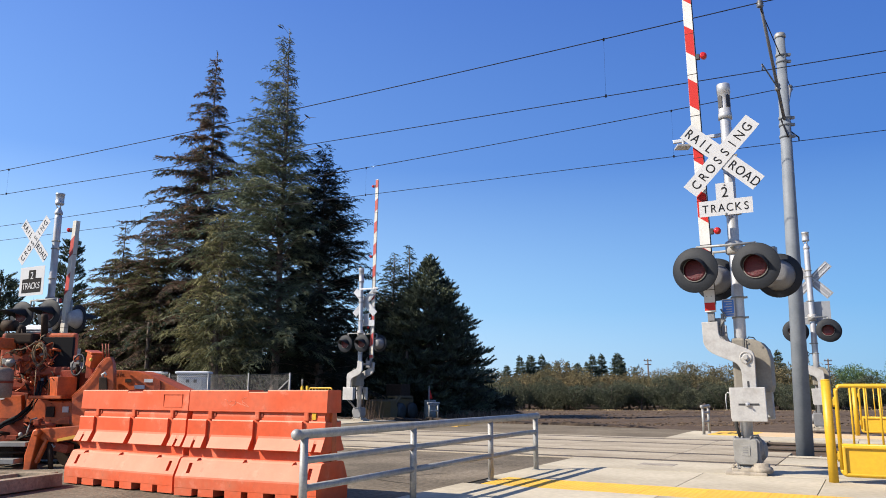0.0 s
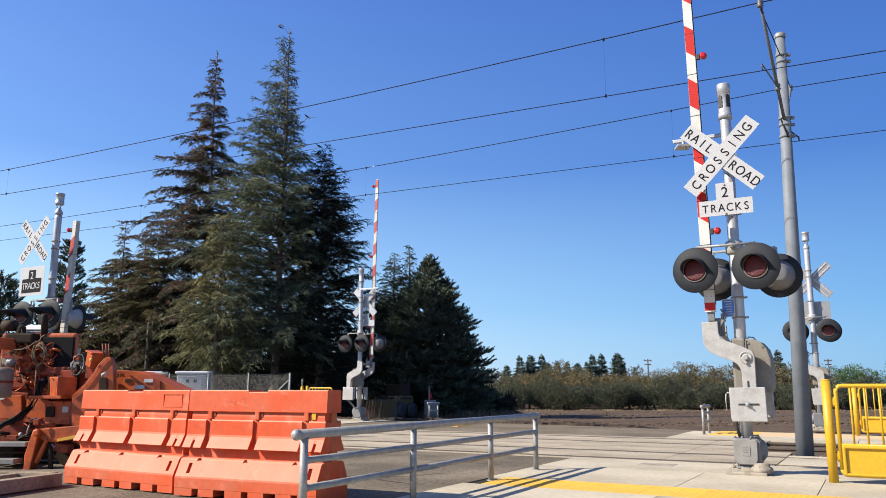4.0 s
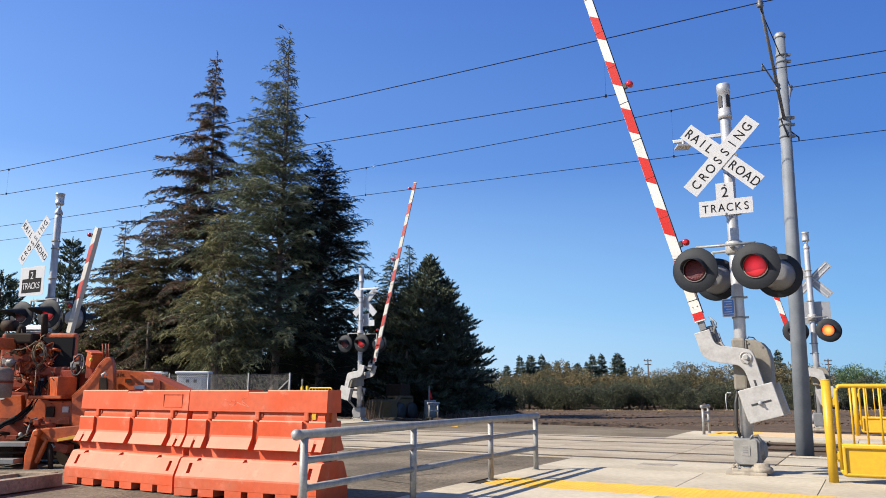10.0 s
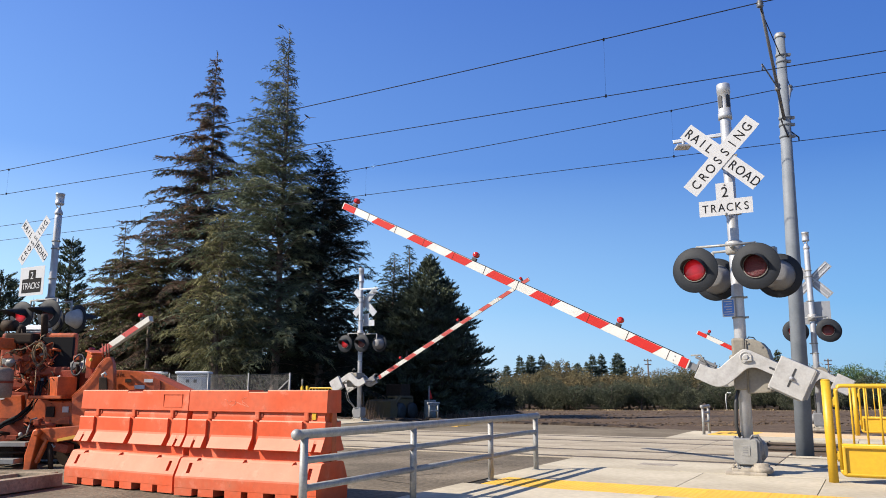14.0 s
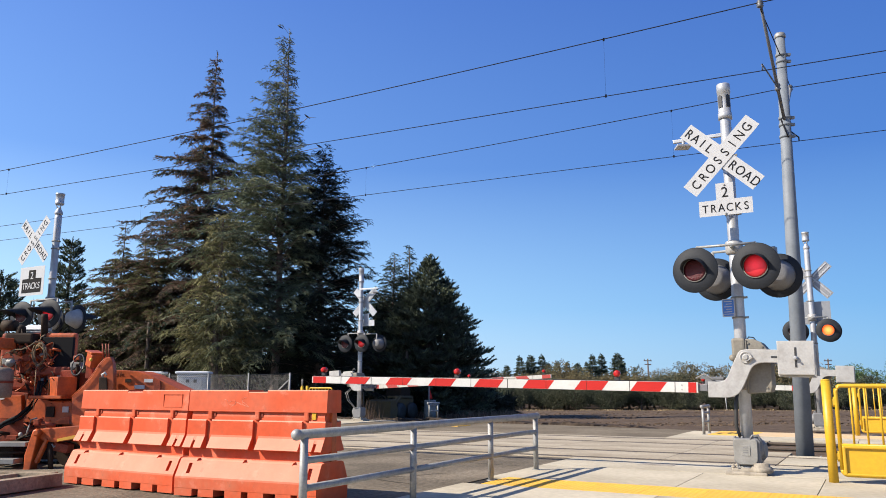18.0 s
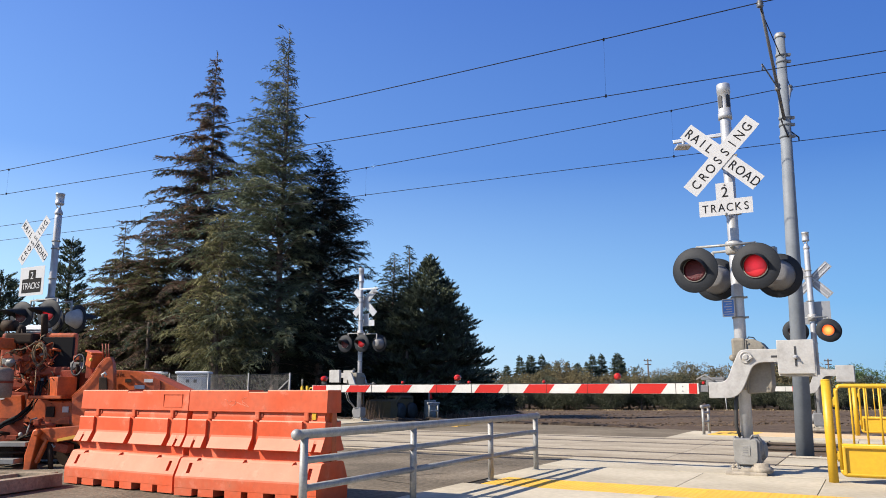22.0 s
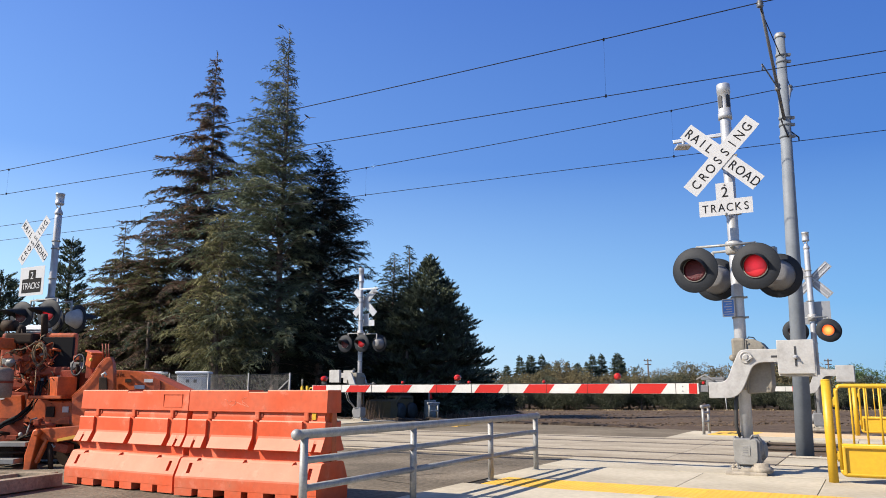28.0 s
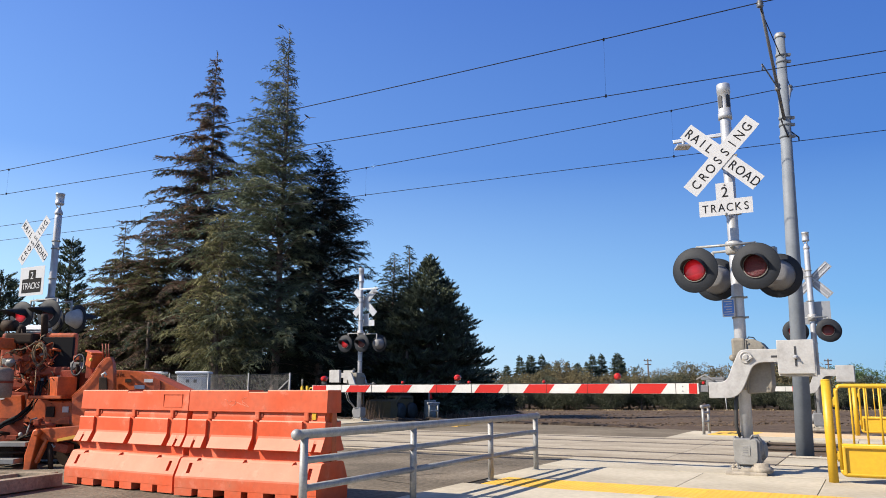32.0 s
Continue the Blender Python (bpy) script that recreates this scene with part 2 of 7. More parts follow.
M = {
    "asphalt_far": mat("pale_asphalt", (0.185, 0.155, 0.112), 0.9, var=0.25, scale=0.7, fine=9, bump=0.4, second=(0.12, 0.098, 0.07), spec=0.12),
    "asphalt": mat("asphalt", (0.118, 0.099, 0.074), 0.9, var=0.35, scale=0.9, fine=22, bump=0.7, second=(0.20, 0.167, 0.125), spec=0.12),
    "concrete": mat("concrete", (0.475, 0.425, 0.328), 0.88, var=0.12, scale=0.7, fine=14, bump=0.25, second=(0.36, 0.318, 0.24), obj=0.05, spec=0.12),
    "panel": mat("panel_concrete", (0.385, 0.335, 0.255), 0.88, var=0.16, scale=0.9, fine=16, bump=0.25, second=(0.27, 0.23, 0.17), obj=0.1, spec=0.12),
    "seal": mat("dusty_rubber", (0.085, 0.072, 0.058), 0.9, var=0.25, scale=3, spec=0.12),
    "joint": mat("joint", (0.035, 0.032, 0.028), 0.95, scale=5, spec=0.12),
    "dirt": mat("tilled_dirt", (0.078, 0.055, 0.038), 0.98, var=0.45, scale=0.35, fine=5, bump=1.0, second=(0.115, 0.083, 0.058), spec=0.12),
    "shaded_dirt": mat("shade_dark_dirt", (0.036, 0.027, 0.020), 0.95, var=0.5, scale=1.2, fine=9, bump=1.0, second=(0.07, 0.05, 0.036), spec=0.15),
    "straw": mat("dry_grass", (0.40, 0.30, 0.16), 0.95, var=0.25, scale=2, isl=0.35),
    "steel": mat("rail_steel", (0.095, 0.072, 0.055), 0.6, 0.1, scale=4, bump=0.1),
    "ballast": mat("ballast", (0.06, 0.05, 0.042), 0.95, var=0.5, scale=3, fine=18, bump=1.0, spec=0.12),
    "tactile": mat("yellow_tactile", (0.74, 0.41, 0.045), 0.75, var=0.10, scale=2.0, second=(0.66, 0.36, 0.05), obj=0.05),
    "tactile_far": mat("yellow_paint", (0.78, 0.45, 0.06), 0.75, var=0.15, scale=1.5),
    "tactile_old": mat("faded_yellow_paint", (0.60, 0.42, 0.22), 0.8, var=0.15, scale=1.5, second=(0.52, 0.40, 0.26)),
    "galv": mat("galvanised_steel", (0.29, 0.29, 0.28), 0.5, 0.2, var=0.16, scale=11, fine=60, bump=0.1, second=(0.215, 0.215, 0.205)),
    "mastgrey": mat("weathered_galvanising", (0.175, 0.195, 0.22), 0.6, 0.0, spec=0.3, var=0.07, scale=4, fine=30, second=(0.14, 0.16, 0.185)),
    "alu": mat("brushed_aluminium", (0.42, 0.43, 0.45), 0.45, 0.35, var=0.12, scale=5, fine=70, second=(0.34, 0.35, 0.37)),
    "sign_back": mat("bare_sign_back", (0.25, 0.26, 0.28), 0.5, 0.3, var=0.12, scale=5, fine=50),
    "footing": mat("stained_footing", (0.34, 0.30, 0.24), 0.85, var=0.2, scale=6, fine=30, bump=0.3, second=(0.22, 0.19, 0.15)),
    "white": mat("white_paint", (0.53, 0.525, 0.50), 0.5, var=0.06, scale=4, second=(0.46, 0.455, 0.42)),
    "sign": mat("sign_sheeting", (0.40, 0.405, 0.415), 0.5, var=0.05, scale=5),
    "black": mat("black_paint", (0.025, 0.025, 0.028), 0.55, var=0.2, scale=6),
    "disc": mat("matt_black_disc", (0.0125, 0.0155, 0.021), 0.65, spec=0.3, var=0.25, scale=7, fine=50),
    "ink": mat("sign_black", (0.006, 0.006, 0.007), 0.8, spec=0.2, var=0.1),
    "red_dull": mat("dull_red_sheeting", (0.36, 0.038, 0.03), 0.5, var=0.15, scale=6),
    "white_dull": mat("dull_white_paint", (0.47, 0.46, 0.42), 0.5, var=0.1, scale=4, second=(0.40, 0.385, 0.34)),
    "housing": mat("dark_grey_housing", (0.15, 0.152, 0.158), 0.5, var=0.15, scale=6),
    "red": mat("red_sheeting", (0.44, 0.020, 0.016), 0.5, spec=0.2, var=0.08, scale=6),
    "redlamp": mat("red_lamp_plastic", (0.42, 0.014, 0.012), 0.18, var=0.1, scale=12),
    "lens": mat("dark_red_lens", (0.085, 0.007, 0.012), 0.42, var=0.45, scale=40, fine=110, bump=0.6),
    "lens_lit": mat("lit_red_lens", (0.28, 0.004, 0.008), 0.4, emit=(1.0, 0.03, 0.05), power=0.2),
    "lens_dim": mat("dimly_lit_red_lens", (0.14, 0.006, 0.011), 0.2, var=0.35, fine=150, emit=(1.0, 0.02, 0.03), power=0.15),
    "lens_amber": mat("lit_aimed_lens", (0.6, 0.1, 0.02), 0.3, emit=(1.0, 0.10, 0.02), power=2.4),
    "grey": mat("grey_enamel", (0.24, 0.235, 0.22), 0.55, 0.1, var=0.1, scale=5, second=(0.18, 0.175, 0.16)),
    "cast": mat("cast_aluminium", (0.37, 0.365, 0.355), 0.5, 0.15, var=0.10, scale=7, fine=40, bump=0.1, second=(0.30, 0.293, 0.28)),
    "tan": mat("beige_enamel", (0.20, 0.183, 0.15), 0.6, var=0.14, scale=4, second=(0.15, 0.135, 0.108)),
    "tank": mat("dusty_tank_paint", (0.31, 0.24, 0.175), 0.7, var=0.2, scale=6, second=(0.19, 0.14, 0.10), spec=0.2),
    "chalk": mat("chalk", (0.55, 0.27, 0.18), 0.9, var=0.2, scale=20),
    "blue": mat("blue_plate", (0.05, 0.17, 0.50), 0.5, var=0.1),
    "orange": mat("orange_polyethylene", (0.53, 0.076, 0.022), 0.6, var=0.10, scale=2.2, fine=14, bump=0.12, second=(0.50, 0.11, 0.05), spec=0.25, dust_light=(0.68, 0.28, 0.185), scuff=True),
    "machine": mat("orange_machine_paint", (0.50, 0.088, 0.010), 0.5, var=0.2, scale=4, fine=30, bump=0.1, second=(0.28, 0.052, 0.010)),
    "machine_dark": mat("dark_orange_paint", (0.30, 0.052, 0.020), 0.6, var=0.3, scale=6, second=(0.12, 0.028, 0.014), spec=0.3),
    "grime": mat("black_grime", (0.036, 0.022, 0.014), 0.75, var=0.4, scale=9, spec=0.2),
    "hose": mat("rubber_hose", (0.03, 0.03, 0.03), 0.5, var=0.2),
    "yellow": mat("yellow_enamel", (0.52, 0.31, 0.012), 0.45, var=0.08, scale=3, second=(0.47, 0.285, 0.014)),
    "timber": mat("dark_old_timber", (0.29, 0.235, 0.17), 0.9, var=0.25, scale=3, fine=30, bump=0.4, second=(0.16, 0.125, 0.09), spec=0.12),
    "wood": mat("weathered_timber", (0.30, 0.225, 0.14), 0.9, var=0.2, scale=3, fine=30, bump=0.3, second=(0.13, 0.10, 0.065), spec=0.12),
    "wire": mat("overhead_wire", (0.008, 0.009, 0.014), 0.7, 0.0, spec=0.2, var=0.1),
    "insul": mat("insulator", (0.10, 0.105, 0.12), 0.4, var=0.2),
    "bark": mat("bark", (0.10, 0.075, 0.06), 0.95, var=0.3, scale=6, bump=0.6, second=(0.16, 0.13, 0.11)),
    "deadwood": mat("bare_twig", (0.20, 0.165, 0.13), 0.9, var=0.2, scale=4),
    "needle": mat("cedar_needles", (0.115, 0.145, 0.095), 0.75, var=0.35, scale=0.5, fine=2.5, isl=0.5, second=(0.15, 0.17, 0.095), spec=0.3, leafy=0.25),
    "needle_tip": mat("pale_cedar_needles", (0.25, 0.28, 0.19), 0.75, var=0.3, scale=0.6, fine=2.5, isl=0.4, second=(0.24, 0.23, 0.11), spec=0.3, leafy=0.25),
    "needle_brown": mat("browning_needles", (0.195, 0.13, 0.088), 0.8, var=0.35, scale=0.8, fine=2.5, isl=0.5, second=(0.12, 0.095, 0.075), spec=0.25, leafy=0.25),
    # needles darkened in colour for the cedar standing in shade
    "needle_shaded": mat("shade_dark_needles", (0.025, 0.033, 0.026), 0.75, var=0.3, scale=0.7, fine=2.5, isl=0.45, second=(0.036, 0.044, 0.032), spec=0.12, leafy=0.12),
    "needle_dark": mat("pine_needles", (0.075, 0.102, 0.07), 0.75, var=0.3, scale=0.7, fine=2.5, isl=0.45, second=(0.10, 0.12, 0.075), spec=0.25, leafy=0.3),
    "pine": mat("lit_pine_needles", (0.085, 0.108, 0.08), 0.75, var=0.3, scale=0.7, fine=2.5, isl=0.5, second=(0.11, 0.13, 0.09), spec=0.25, leafy=0.25),
    # leaf colour darkened for the shade under the trees
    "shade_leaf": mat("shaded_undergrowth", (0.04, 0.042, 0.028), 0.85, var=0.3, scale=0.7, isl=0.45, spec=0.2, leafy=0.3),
    "leaf": mat("orchard_leaves", (0.068, 0.080, 0.054), 0.8, var=0.35, scale=0.3, fine=0.9, isl=0.35, second=(0.10, 0.103, 0.063), spec=0.15, leafy=0.3),
    "olive": mat("olive_cedar_needles", (0.135, 0.14, 0.066), 0.75, var=0.35, scale=0.6, fine=2.5, isl=0.5, second=(0.175, 0.165, 0.078), spec=0.3, leafy=0.25),
    "olive_tip": mat("pale_olive_needles", (0.28, 0.28, 0.145), 0.75, var=0.3, scale=0.6, fine=2.5, isl=0.4, second=(0.32, 0.28, 0.13), spec=0.3, leafy=0.3),
    "leaf_green": mat("green_round_tree_leaves", (0.095, 0.15, 0.062), 0.7, var=0.35, scale=0.3, fine=0.9, isl=0.35, second=(0.12, 0.165, 0.075), spec=0.2, leafy=0.35),
    "leaf_gold": mat("autumn_leaves", (0.17, 0.132, 0.068), 0.8, var=0.35, scale=0.3, fine=0.9, isl=0.35, second=(0.12, 0.115, 0.065), spec=0.15, leafy=0.3),
    "feather": mat("black_feathers", (0.015, 0.015, 0.017), 0.5, var=0.2),
    "portable": mat("pale_grey_plastic", (0.52, 0.525, 0.51), 0.6, var=0.1, scale=2),
    "roofwhite": mat("white_plastic_roof", (0.75, 0.76, 0.75), 0.6, var=0.06),
    "mesh": mat("chain_link_wire", (0.12, 0.12, 0.12), 0.5, 0.5, var=0.1),
    "loader": mat("dull_yellow_paint", (0.12, 0.075, 0.025), 0.8, var=0.3, scale=4, second=(0.10, 0.07, 0.035)),
}


# ---- mesh tools ----
def box(bm, c, s, turn=None, bevel=0.0):
    m = Matrix.Translation(c) @ (turn or Matrix()) @ Matrix.Diagonal((*s, 1))
    got = bmesh.ops.create_cube(bm, size=1.0, matrix=m)["verts"]
    if bevel:
        edges = list({e for v in got for e in v.link_edges})
        bmesh.ops.bevel(bm, geom=edges, offset=bevel, segments=2, affect="EDGES", profile=0.6)


def ring(c, axis, r, seg, up=None):
    axis = axis.normalized()
    u = (up or (Vector((0, 0, 1)) if abs(axis.z) < 0.9 else Vector((1, 0, 0)))).cross(axis).normalized()
    v = axis.cross(u)
    return [c + (u * math.cos(a) + v * math.sin(a)) * r for a in (2 * math.pi * i / seg for i in range(seg))]


def tube(bm, pts, r, seg=10, caps=True):
    """A round bar along points; r is one radius or one for each point."""
    pts = [Vector(p) for p in pts]
    rs = r if isinstance(r, (list, tuple)) else [r] * len(pts)
    rows = []
    for i, p in enumerate(pts):
        a = pts[min(i + 1, len(pts) - 1)] - pts[max(i - 1, 0)]
        rows.append([bm.verts.new(q) for q in ring(p, a, rs[i], seg)])
    for a, b in zip(rows, rows[1:]):
        for i in range(seg):
            f = bm.faces.new((a[i], a[(i + 1) % seg], b[(i + 1) % seg], b[i]))
            f.smooth = True
    if caps:
        bm.faces.new(rows[0][::-1])
        bm.faces.new(rows[-1])


def lathe(bm, profile, c=(0, 0, 0), axis=(0, 0, 1), seg=24, smooth=True, caps=True):
    """Turned form: profile of (radius, height along the axis)."""
    c, axis = Vector(c), Vector(axis).normalized()
    rows = [[bm.verts.new(q) for q in ring(c + axis * h, axis, max(r, 0.0005), seg)] for r, h in profile]
    for a, b in zip(rows, rows[1:]):
        for i in range(seg):
            f = bm.faces.new((a[i], a[(i + 1) % seg], b[(i + 1) % seg], b[i]))
            f.smooth = smooth
    if caps:
        bm.faces.new(rows[0][::-1])
        bm.faces.new(rows[-1])


def slab(bm, outline, y0, y1, bevel=0.0):
    """A flat outline of (x, z), thick from y0 to y1."""
    v = [bm.verts.new((x, y0, z)) for x, z in outline]
    f = bm.faces.new(v)
    got = bmesh.ops.extrude_face_region(bm, geom=[f])["geom"]
    bmesh.ops.translate(bm, verts=[g for g in got if isinstance(g, bmesh.types.BMVert)], vec=(0, y1 - y0, 0))
    bmesh.ops.recalc_face_normals(bm, faces=bm.faces[:])
    if bevel:
        bmesh.ops.bevel(bm, geom=bm.edges[:], offset=bevel, segments=2, affect="EDGES", profile=0.6)


def mesh_of(bm, material, name="mesh"):
    me = bpy.data.meshes.new(name)
    bmesh.ops.recalc_face_normals(bm, faces=bm.faces[:])
    bm.to_mesh(me)
    bm.free()
    me.materials.append(material)
    return me


def part(name, bm, material, parent, label="", m=None):
    """Links a bmesh (or a mesh) as one mesh object under a thing or a part."""
    me = bm if isinstance(bm, bpy.types.Mesh) else mesh_of(bm, material, name)
    ob = new(name, me)
    if parent is not None:
        ob.parent = parent
    if m is not None:
        ob.matrix_local = m
    return tagged(ob, label)


def thing(name, m, label, category, group="", kind=""):
    ob = new(name)
    ob.empty_display_size = 0.2
    ob.matrix_world = m
    return tagged(ob, label, category, group, kind)


def solid(name, bm, material, m, label, category, group="", kind=""):
    ob = new(name, mesh_of(bm, material, name))
    ob.matrix_world = m
    return tagged(ob, label, category, group, kind)


def quick(fn, *args, **kw):
    bm = bmesh.new()
    fn(bm, *args, **kw)
    return bm


def letters(text, size, material, parent, m, depth=0.002, name="letter"):
    """Each letter a mesh of its own, from the built-in font, along a line."""
    total = []
    for ch in text:
        cu = bpy.data.curves.new("text", "FONT")
        cu.body, cu.size, cu.extrude, cu.align_x, cu.offset = ch, size, depth, "CENTER", 0.0
        tmp = bpy.data.objects.new("text", cu)
        me = bpy.data.meshes.new_from_object(tmp)
        bpy.data.objects.remove(tmp)
        me.materials.clear()
        me.materials.append(material)
        total.append(me)
    return total


def set_letters(text, size, pitch, material, parent, origin, angle, narrow=0.8, skip=()):
    """Letters in the plane of a sign that faces -y, centred on origin, turned by angle."""
    mid = (len(text) - 1) / 2
    for i, me in enumerate(letters(text, size, material, parent, None)):
        if text[i] == " ":
            continue
        off = (i - mid) * pitch
        m = Matrix.Translation(origin) @ Matrix.Rotation(-angle, 4, "Y") @ Matrix.Translation((off, 0, -size * 0.36)) @ Matrix.Rotation(radians(90), 4, "X") @ Matrix.Diagonal((narrow, 1, 1, 1))
        me.transform(m)
        part("letter", me, None, parent)


# ---- ground, road, pavement, tracks ----
def plan_quad(bm, t0, t1, n0, n1, z0, z1):
    """A block over a stretch of the plan."""
    box(bm, (-(t0 + t1) / 2, (n0 + n1) / 2, (z0 + z1) / 2), (abs(t1 - t0), abs(n1 - n0), z1 - z0))


def ground_height(y):
    return -0.07 if y < 24 else -0.07 - 0.95 * min(1.0, (y - 24) / 55.0)


bm = bmesh.new()
xs = [-900, -300, -120, -60] + [i * 2.0 for i in range(-20, 41)] + [120, 200, 400, 900]
ys = [-200, -60, -20, 0, 8, 14] + [18 + i * 1.5 for i in range(50)] + [110, 160, 300, 700, 1500, 3000]
rnd = random.Random(3)
grid = [[bm.verts.new((x, y, ground_height(y) + (rnd.uniform(-0.035, 0.05) if 26 < y < 92 and -42 < x < 82 else 0))) for x in xs] for y in ys]
for a, b in zip(grid, grid[1:]):
    for i in range(len(xs) - 1):
        f = bm.faces.new((a[i], a[i + 1], b[i + 1], b[i]))
        f.smooth = True
solid("ground", bm, M["dirt"], Matrix(), "brown tilled earth beyond the crossing", "ground", kind="structure")

# asphalt road on both sides of the tracks; beyond them it bends away from the pavement
bm = bmesh.new()
plan_quad(bm, 4.35, 40, -25, 12.28, -0.2, -0.015)
road = solid("road", bm, M["asphalt"], PLAN, "worn grey asphalt road with fine cracks", "road", kind="structure")
rnd = random.Random(44)
for t0, n0, t1, n1 in ((4.6, 10.6, 6.8, 10.9), (6.2, 8.2, 9.6, 11.9), (5.0, 9.3, 5.9, 7.6), (8.4, 12.0, 9.0, 9.4), (4.8, 8.0, 7.6, 8.7)):
    pts = [(-(t0 + (t1 - t0) * k / 9 + rnd.uniform(-0.05, 0.05)), n0 + (n1 - n0) * k / 9 + rnd.uniform(-0.05, 0.05), -0.0148) for k in range(10)]
    bm = bmesh.new()
    for (xa, ya, za), (xb, yb, zb) in zip(pts, pts[1:]):
        dd = Vector((xb - xa, yb - ya, 0)).normalized() * 0.009
        bm.faces.new([bm.verts.new(q) for q in ((xa - dd.y, ya + dd.x, za + 0.003), (xa + dd.y, ya - dd.x, za + 0.003), (xb + dd.y, yb - dd.x, zb + 0.003), (xb - dd.y, yb + dd.x, zb + 0.003))])
    part("crack", bm, M["joint"], road, "dark filled crack")
bm = bmesh.new()
edge = [(4.3, 18.1), (4.3, 22.05), (5.7, 22.35), (7.5, 22.95), (9.3, 23.25), (11.5, 23.45), (14.0, 23.55), (17, 23.6), (22, 23.65), (45, 23.8), (45, 18.1)]
low = [bm.verts.new((-t, n, -0.2)) for t, n in edge]
top = [bm.verts.new((-t, n, -0.02)) for t, n in edge]
bm.faces.new(top)
bm.faces.new(low[::-1])
for i in range(len(edge)):
    j = (i + 1) % len(edge)
    bm.faces.new((low[i], low[j], top[j], top[i]))
solid("road_far", bm, M["asphalt_far"], PLAN, "dusty pale asphalt road beyond the tracks", "road", kind="structure")

# ragged bank of earth thrown up along that edge
rnd = random.Random(31)
bm = bmesh.new()
line = [Vector((-t, n, 0)) for t, n in edge[2:9]]
rows = []
for a, b in zip(line, line[1:]):
    out = Vector((-(b - a).y, (b - a).x, 0)).normalized()
    out = out if out.y > 0 else -out
    count = max(4, int((b - a).length / 0.12))
    for k in range(count):
        p = a.lerp(b, k / count) + out * (rnd.uniform(-0.04, 0.12) + 0.15 * math.sin(k * 0.21 + a.y))
        h = (rnd.uniform(0.01, 0.09) + 0.03 * math.sin(k * 0.37 + a.x))
        sink = 0.12 * max(0.0, 1 - len(rows) / 9)
        rows.append([bm.verts.new(p + out * d + Vector((rnd.uniform(-0.04, 0.04), 0, z - sink))) for d, z in ((-0.02, -0.06), (0.05, h * 0.7), (0.20, h), (0.5, h * 0.6), (1.2, h * 0.35 - 0.02), (2.6, -0.14))])
for p, q in zip(rows, rows[1:]):
    for k in range(5):
        bm.faces.new((p[k], p[k + 1], q[k + 1], q[k]))
# earth darkened in colour for the shaded strip along the road
solid("earth_bank", bm, M["shaded_dirt"], PLAN, "low ragged bank of brown earth along the road edge", "earth bank", kind="structure")

# pavements: a base with slabs laid on it, joints left open
pave = thing("pavement", PLAN, "pale concrete pavement with narrow joints beside the road", "pavement", kind="structure")
part("bed", quick(plan_quad, -30, 4.34, -25, 12.2, -0.3, -0.025), M["joint"], pave)
cuts_n = [-25, -12, -6, -3, 0, 1.7, 3.4, 5.1, 6.8, 8.30]
cuts_t = [4.34, 2.05, -0.25, -2.5, -4.8, -7.1, -9.4, -30]
shape = {}


def slabs(parent, rows, cols, material, gap=0.008, z=0.0, deep=0.05):
    for n0, n1 in zip(rows, rows[1:]):
        for t0, t1 in zip(cols, cols[1:]):
            w, d = abs(t0 - t1) - gap, n1 - n0 - gap
            key = (round(w, 3), round(d, 3), material.name, deep)
            if key not in shape:
                shape[key] = mesh_of(quick(box, (0, 0, -deep / 2), (w, d, deep), bevel=0.004), material, "slab")
            part("slab", shape[key], None, parent, m=Matrix.Translation((-(t0 + t1) / 2, (n0 + n1) / 2, z)))


slabs(pave, cuts_n, cuts_t, M["concrete"])
slabs(pave, [9.075, 10.785], [4.34, 2.06, 0.62, -0.85, -2.5, -5.6, -9, -30], M["concrete"])
slabs(pave, [10.82, 12.2], [4.34, 1.5, -1.9, -5.0, -9, -30], M["concrete"])

# thin rectangular patch on the slab, darker than its concrete
part("inspection_lid", quick(plan_quad, 2.62, 3.12, 11.45, 11.80, -0.02, 0.003), M["footing"], pave, "thin rectangular patch, darker than the concrete")

# yellow warning strip with raised domes
strip = thing("tactile_strip", PLAN, "yellow warning strip of raised domes set in the pavement", "tactile paving", kind="structure")


def dome_tile(bm, w=0.607, d=0.765, step=0.0607):
    box(bm, (0, 0, -0.02), (w, d, 0.04))
    for i in range(int(w / step + 0.5)):
        for j in range(int(d / step)):
            x, y = (i + 0.5) * step - w / 2, (j + 0.8) * step - d / 2
            low = [bm.verts.new((x + 0.021 * math.cos(a), y + 0.021 * math.sin(a), 0.0005)) for a in (math.pi / 3 * q for q in range(6))]
            top = [bm.verts.new((x + 0.011 * math.cos(a), y + 0.011 * math.sin(a), 0.0034)) for a in (math.pi / 3 * q for q in range(6))]
            bm.faces.new(top)
            for q in range(6):
                bm.faces.new((low[q], low[(q + 1) % 6], top[(q + 1) % 6], top[q]))


tile = mesh_of(quick(dome_tile), M["tactile"], "tile")
for i in range(16):
    part("tile", tile, None, strip, m=Matrix.Translation((-(3.795 - i * 0.61), 8.687, 0.002)))

# far pavement
far_pave = thing("pavement_far", PLAN, "pale concrete pavement on the far side of the tracks", "pavement", kind="structure")
slabs(far_pave, [18.15, 19.65], [4.28, 2.6, 0.4, -2, -5, -9, -30], M["concrete"])
part("yellow_strip", quick(plan_quad, 2.6, 3.62, 19.66, 21.5, -0.06, 0.006), M["tactile_far"], far_pave, "yellow warning strip")
part("faded_strip", quick(plan_quad, -20, 2.59, 19.66, 21.4, -0.06, 0.006), M["tactile_old"], far_pave, "faded sandy warning strip")
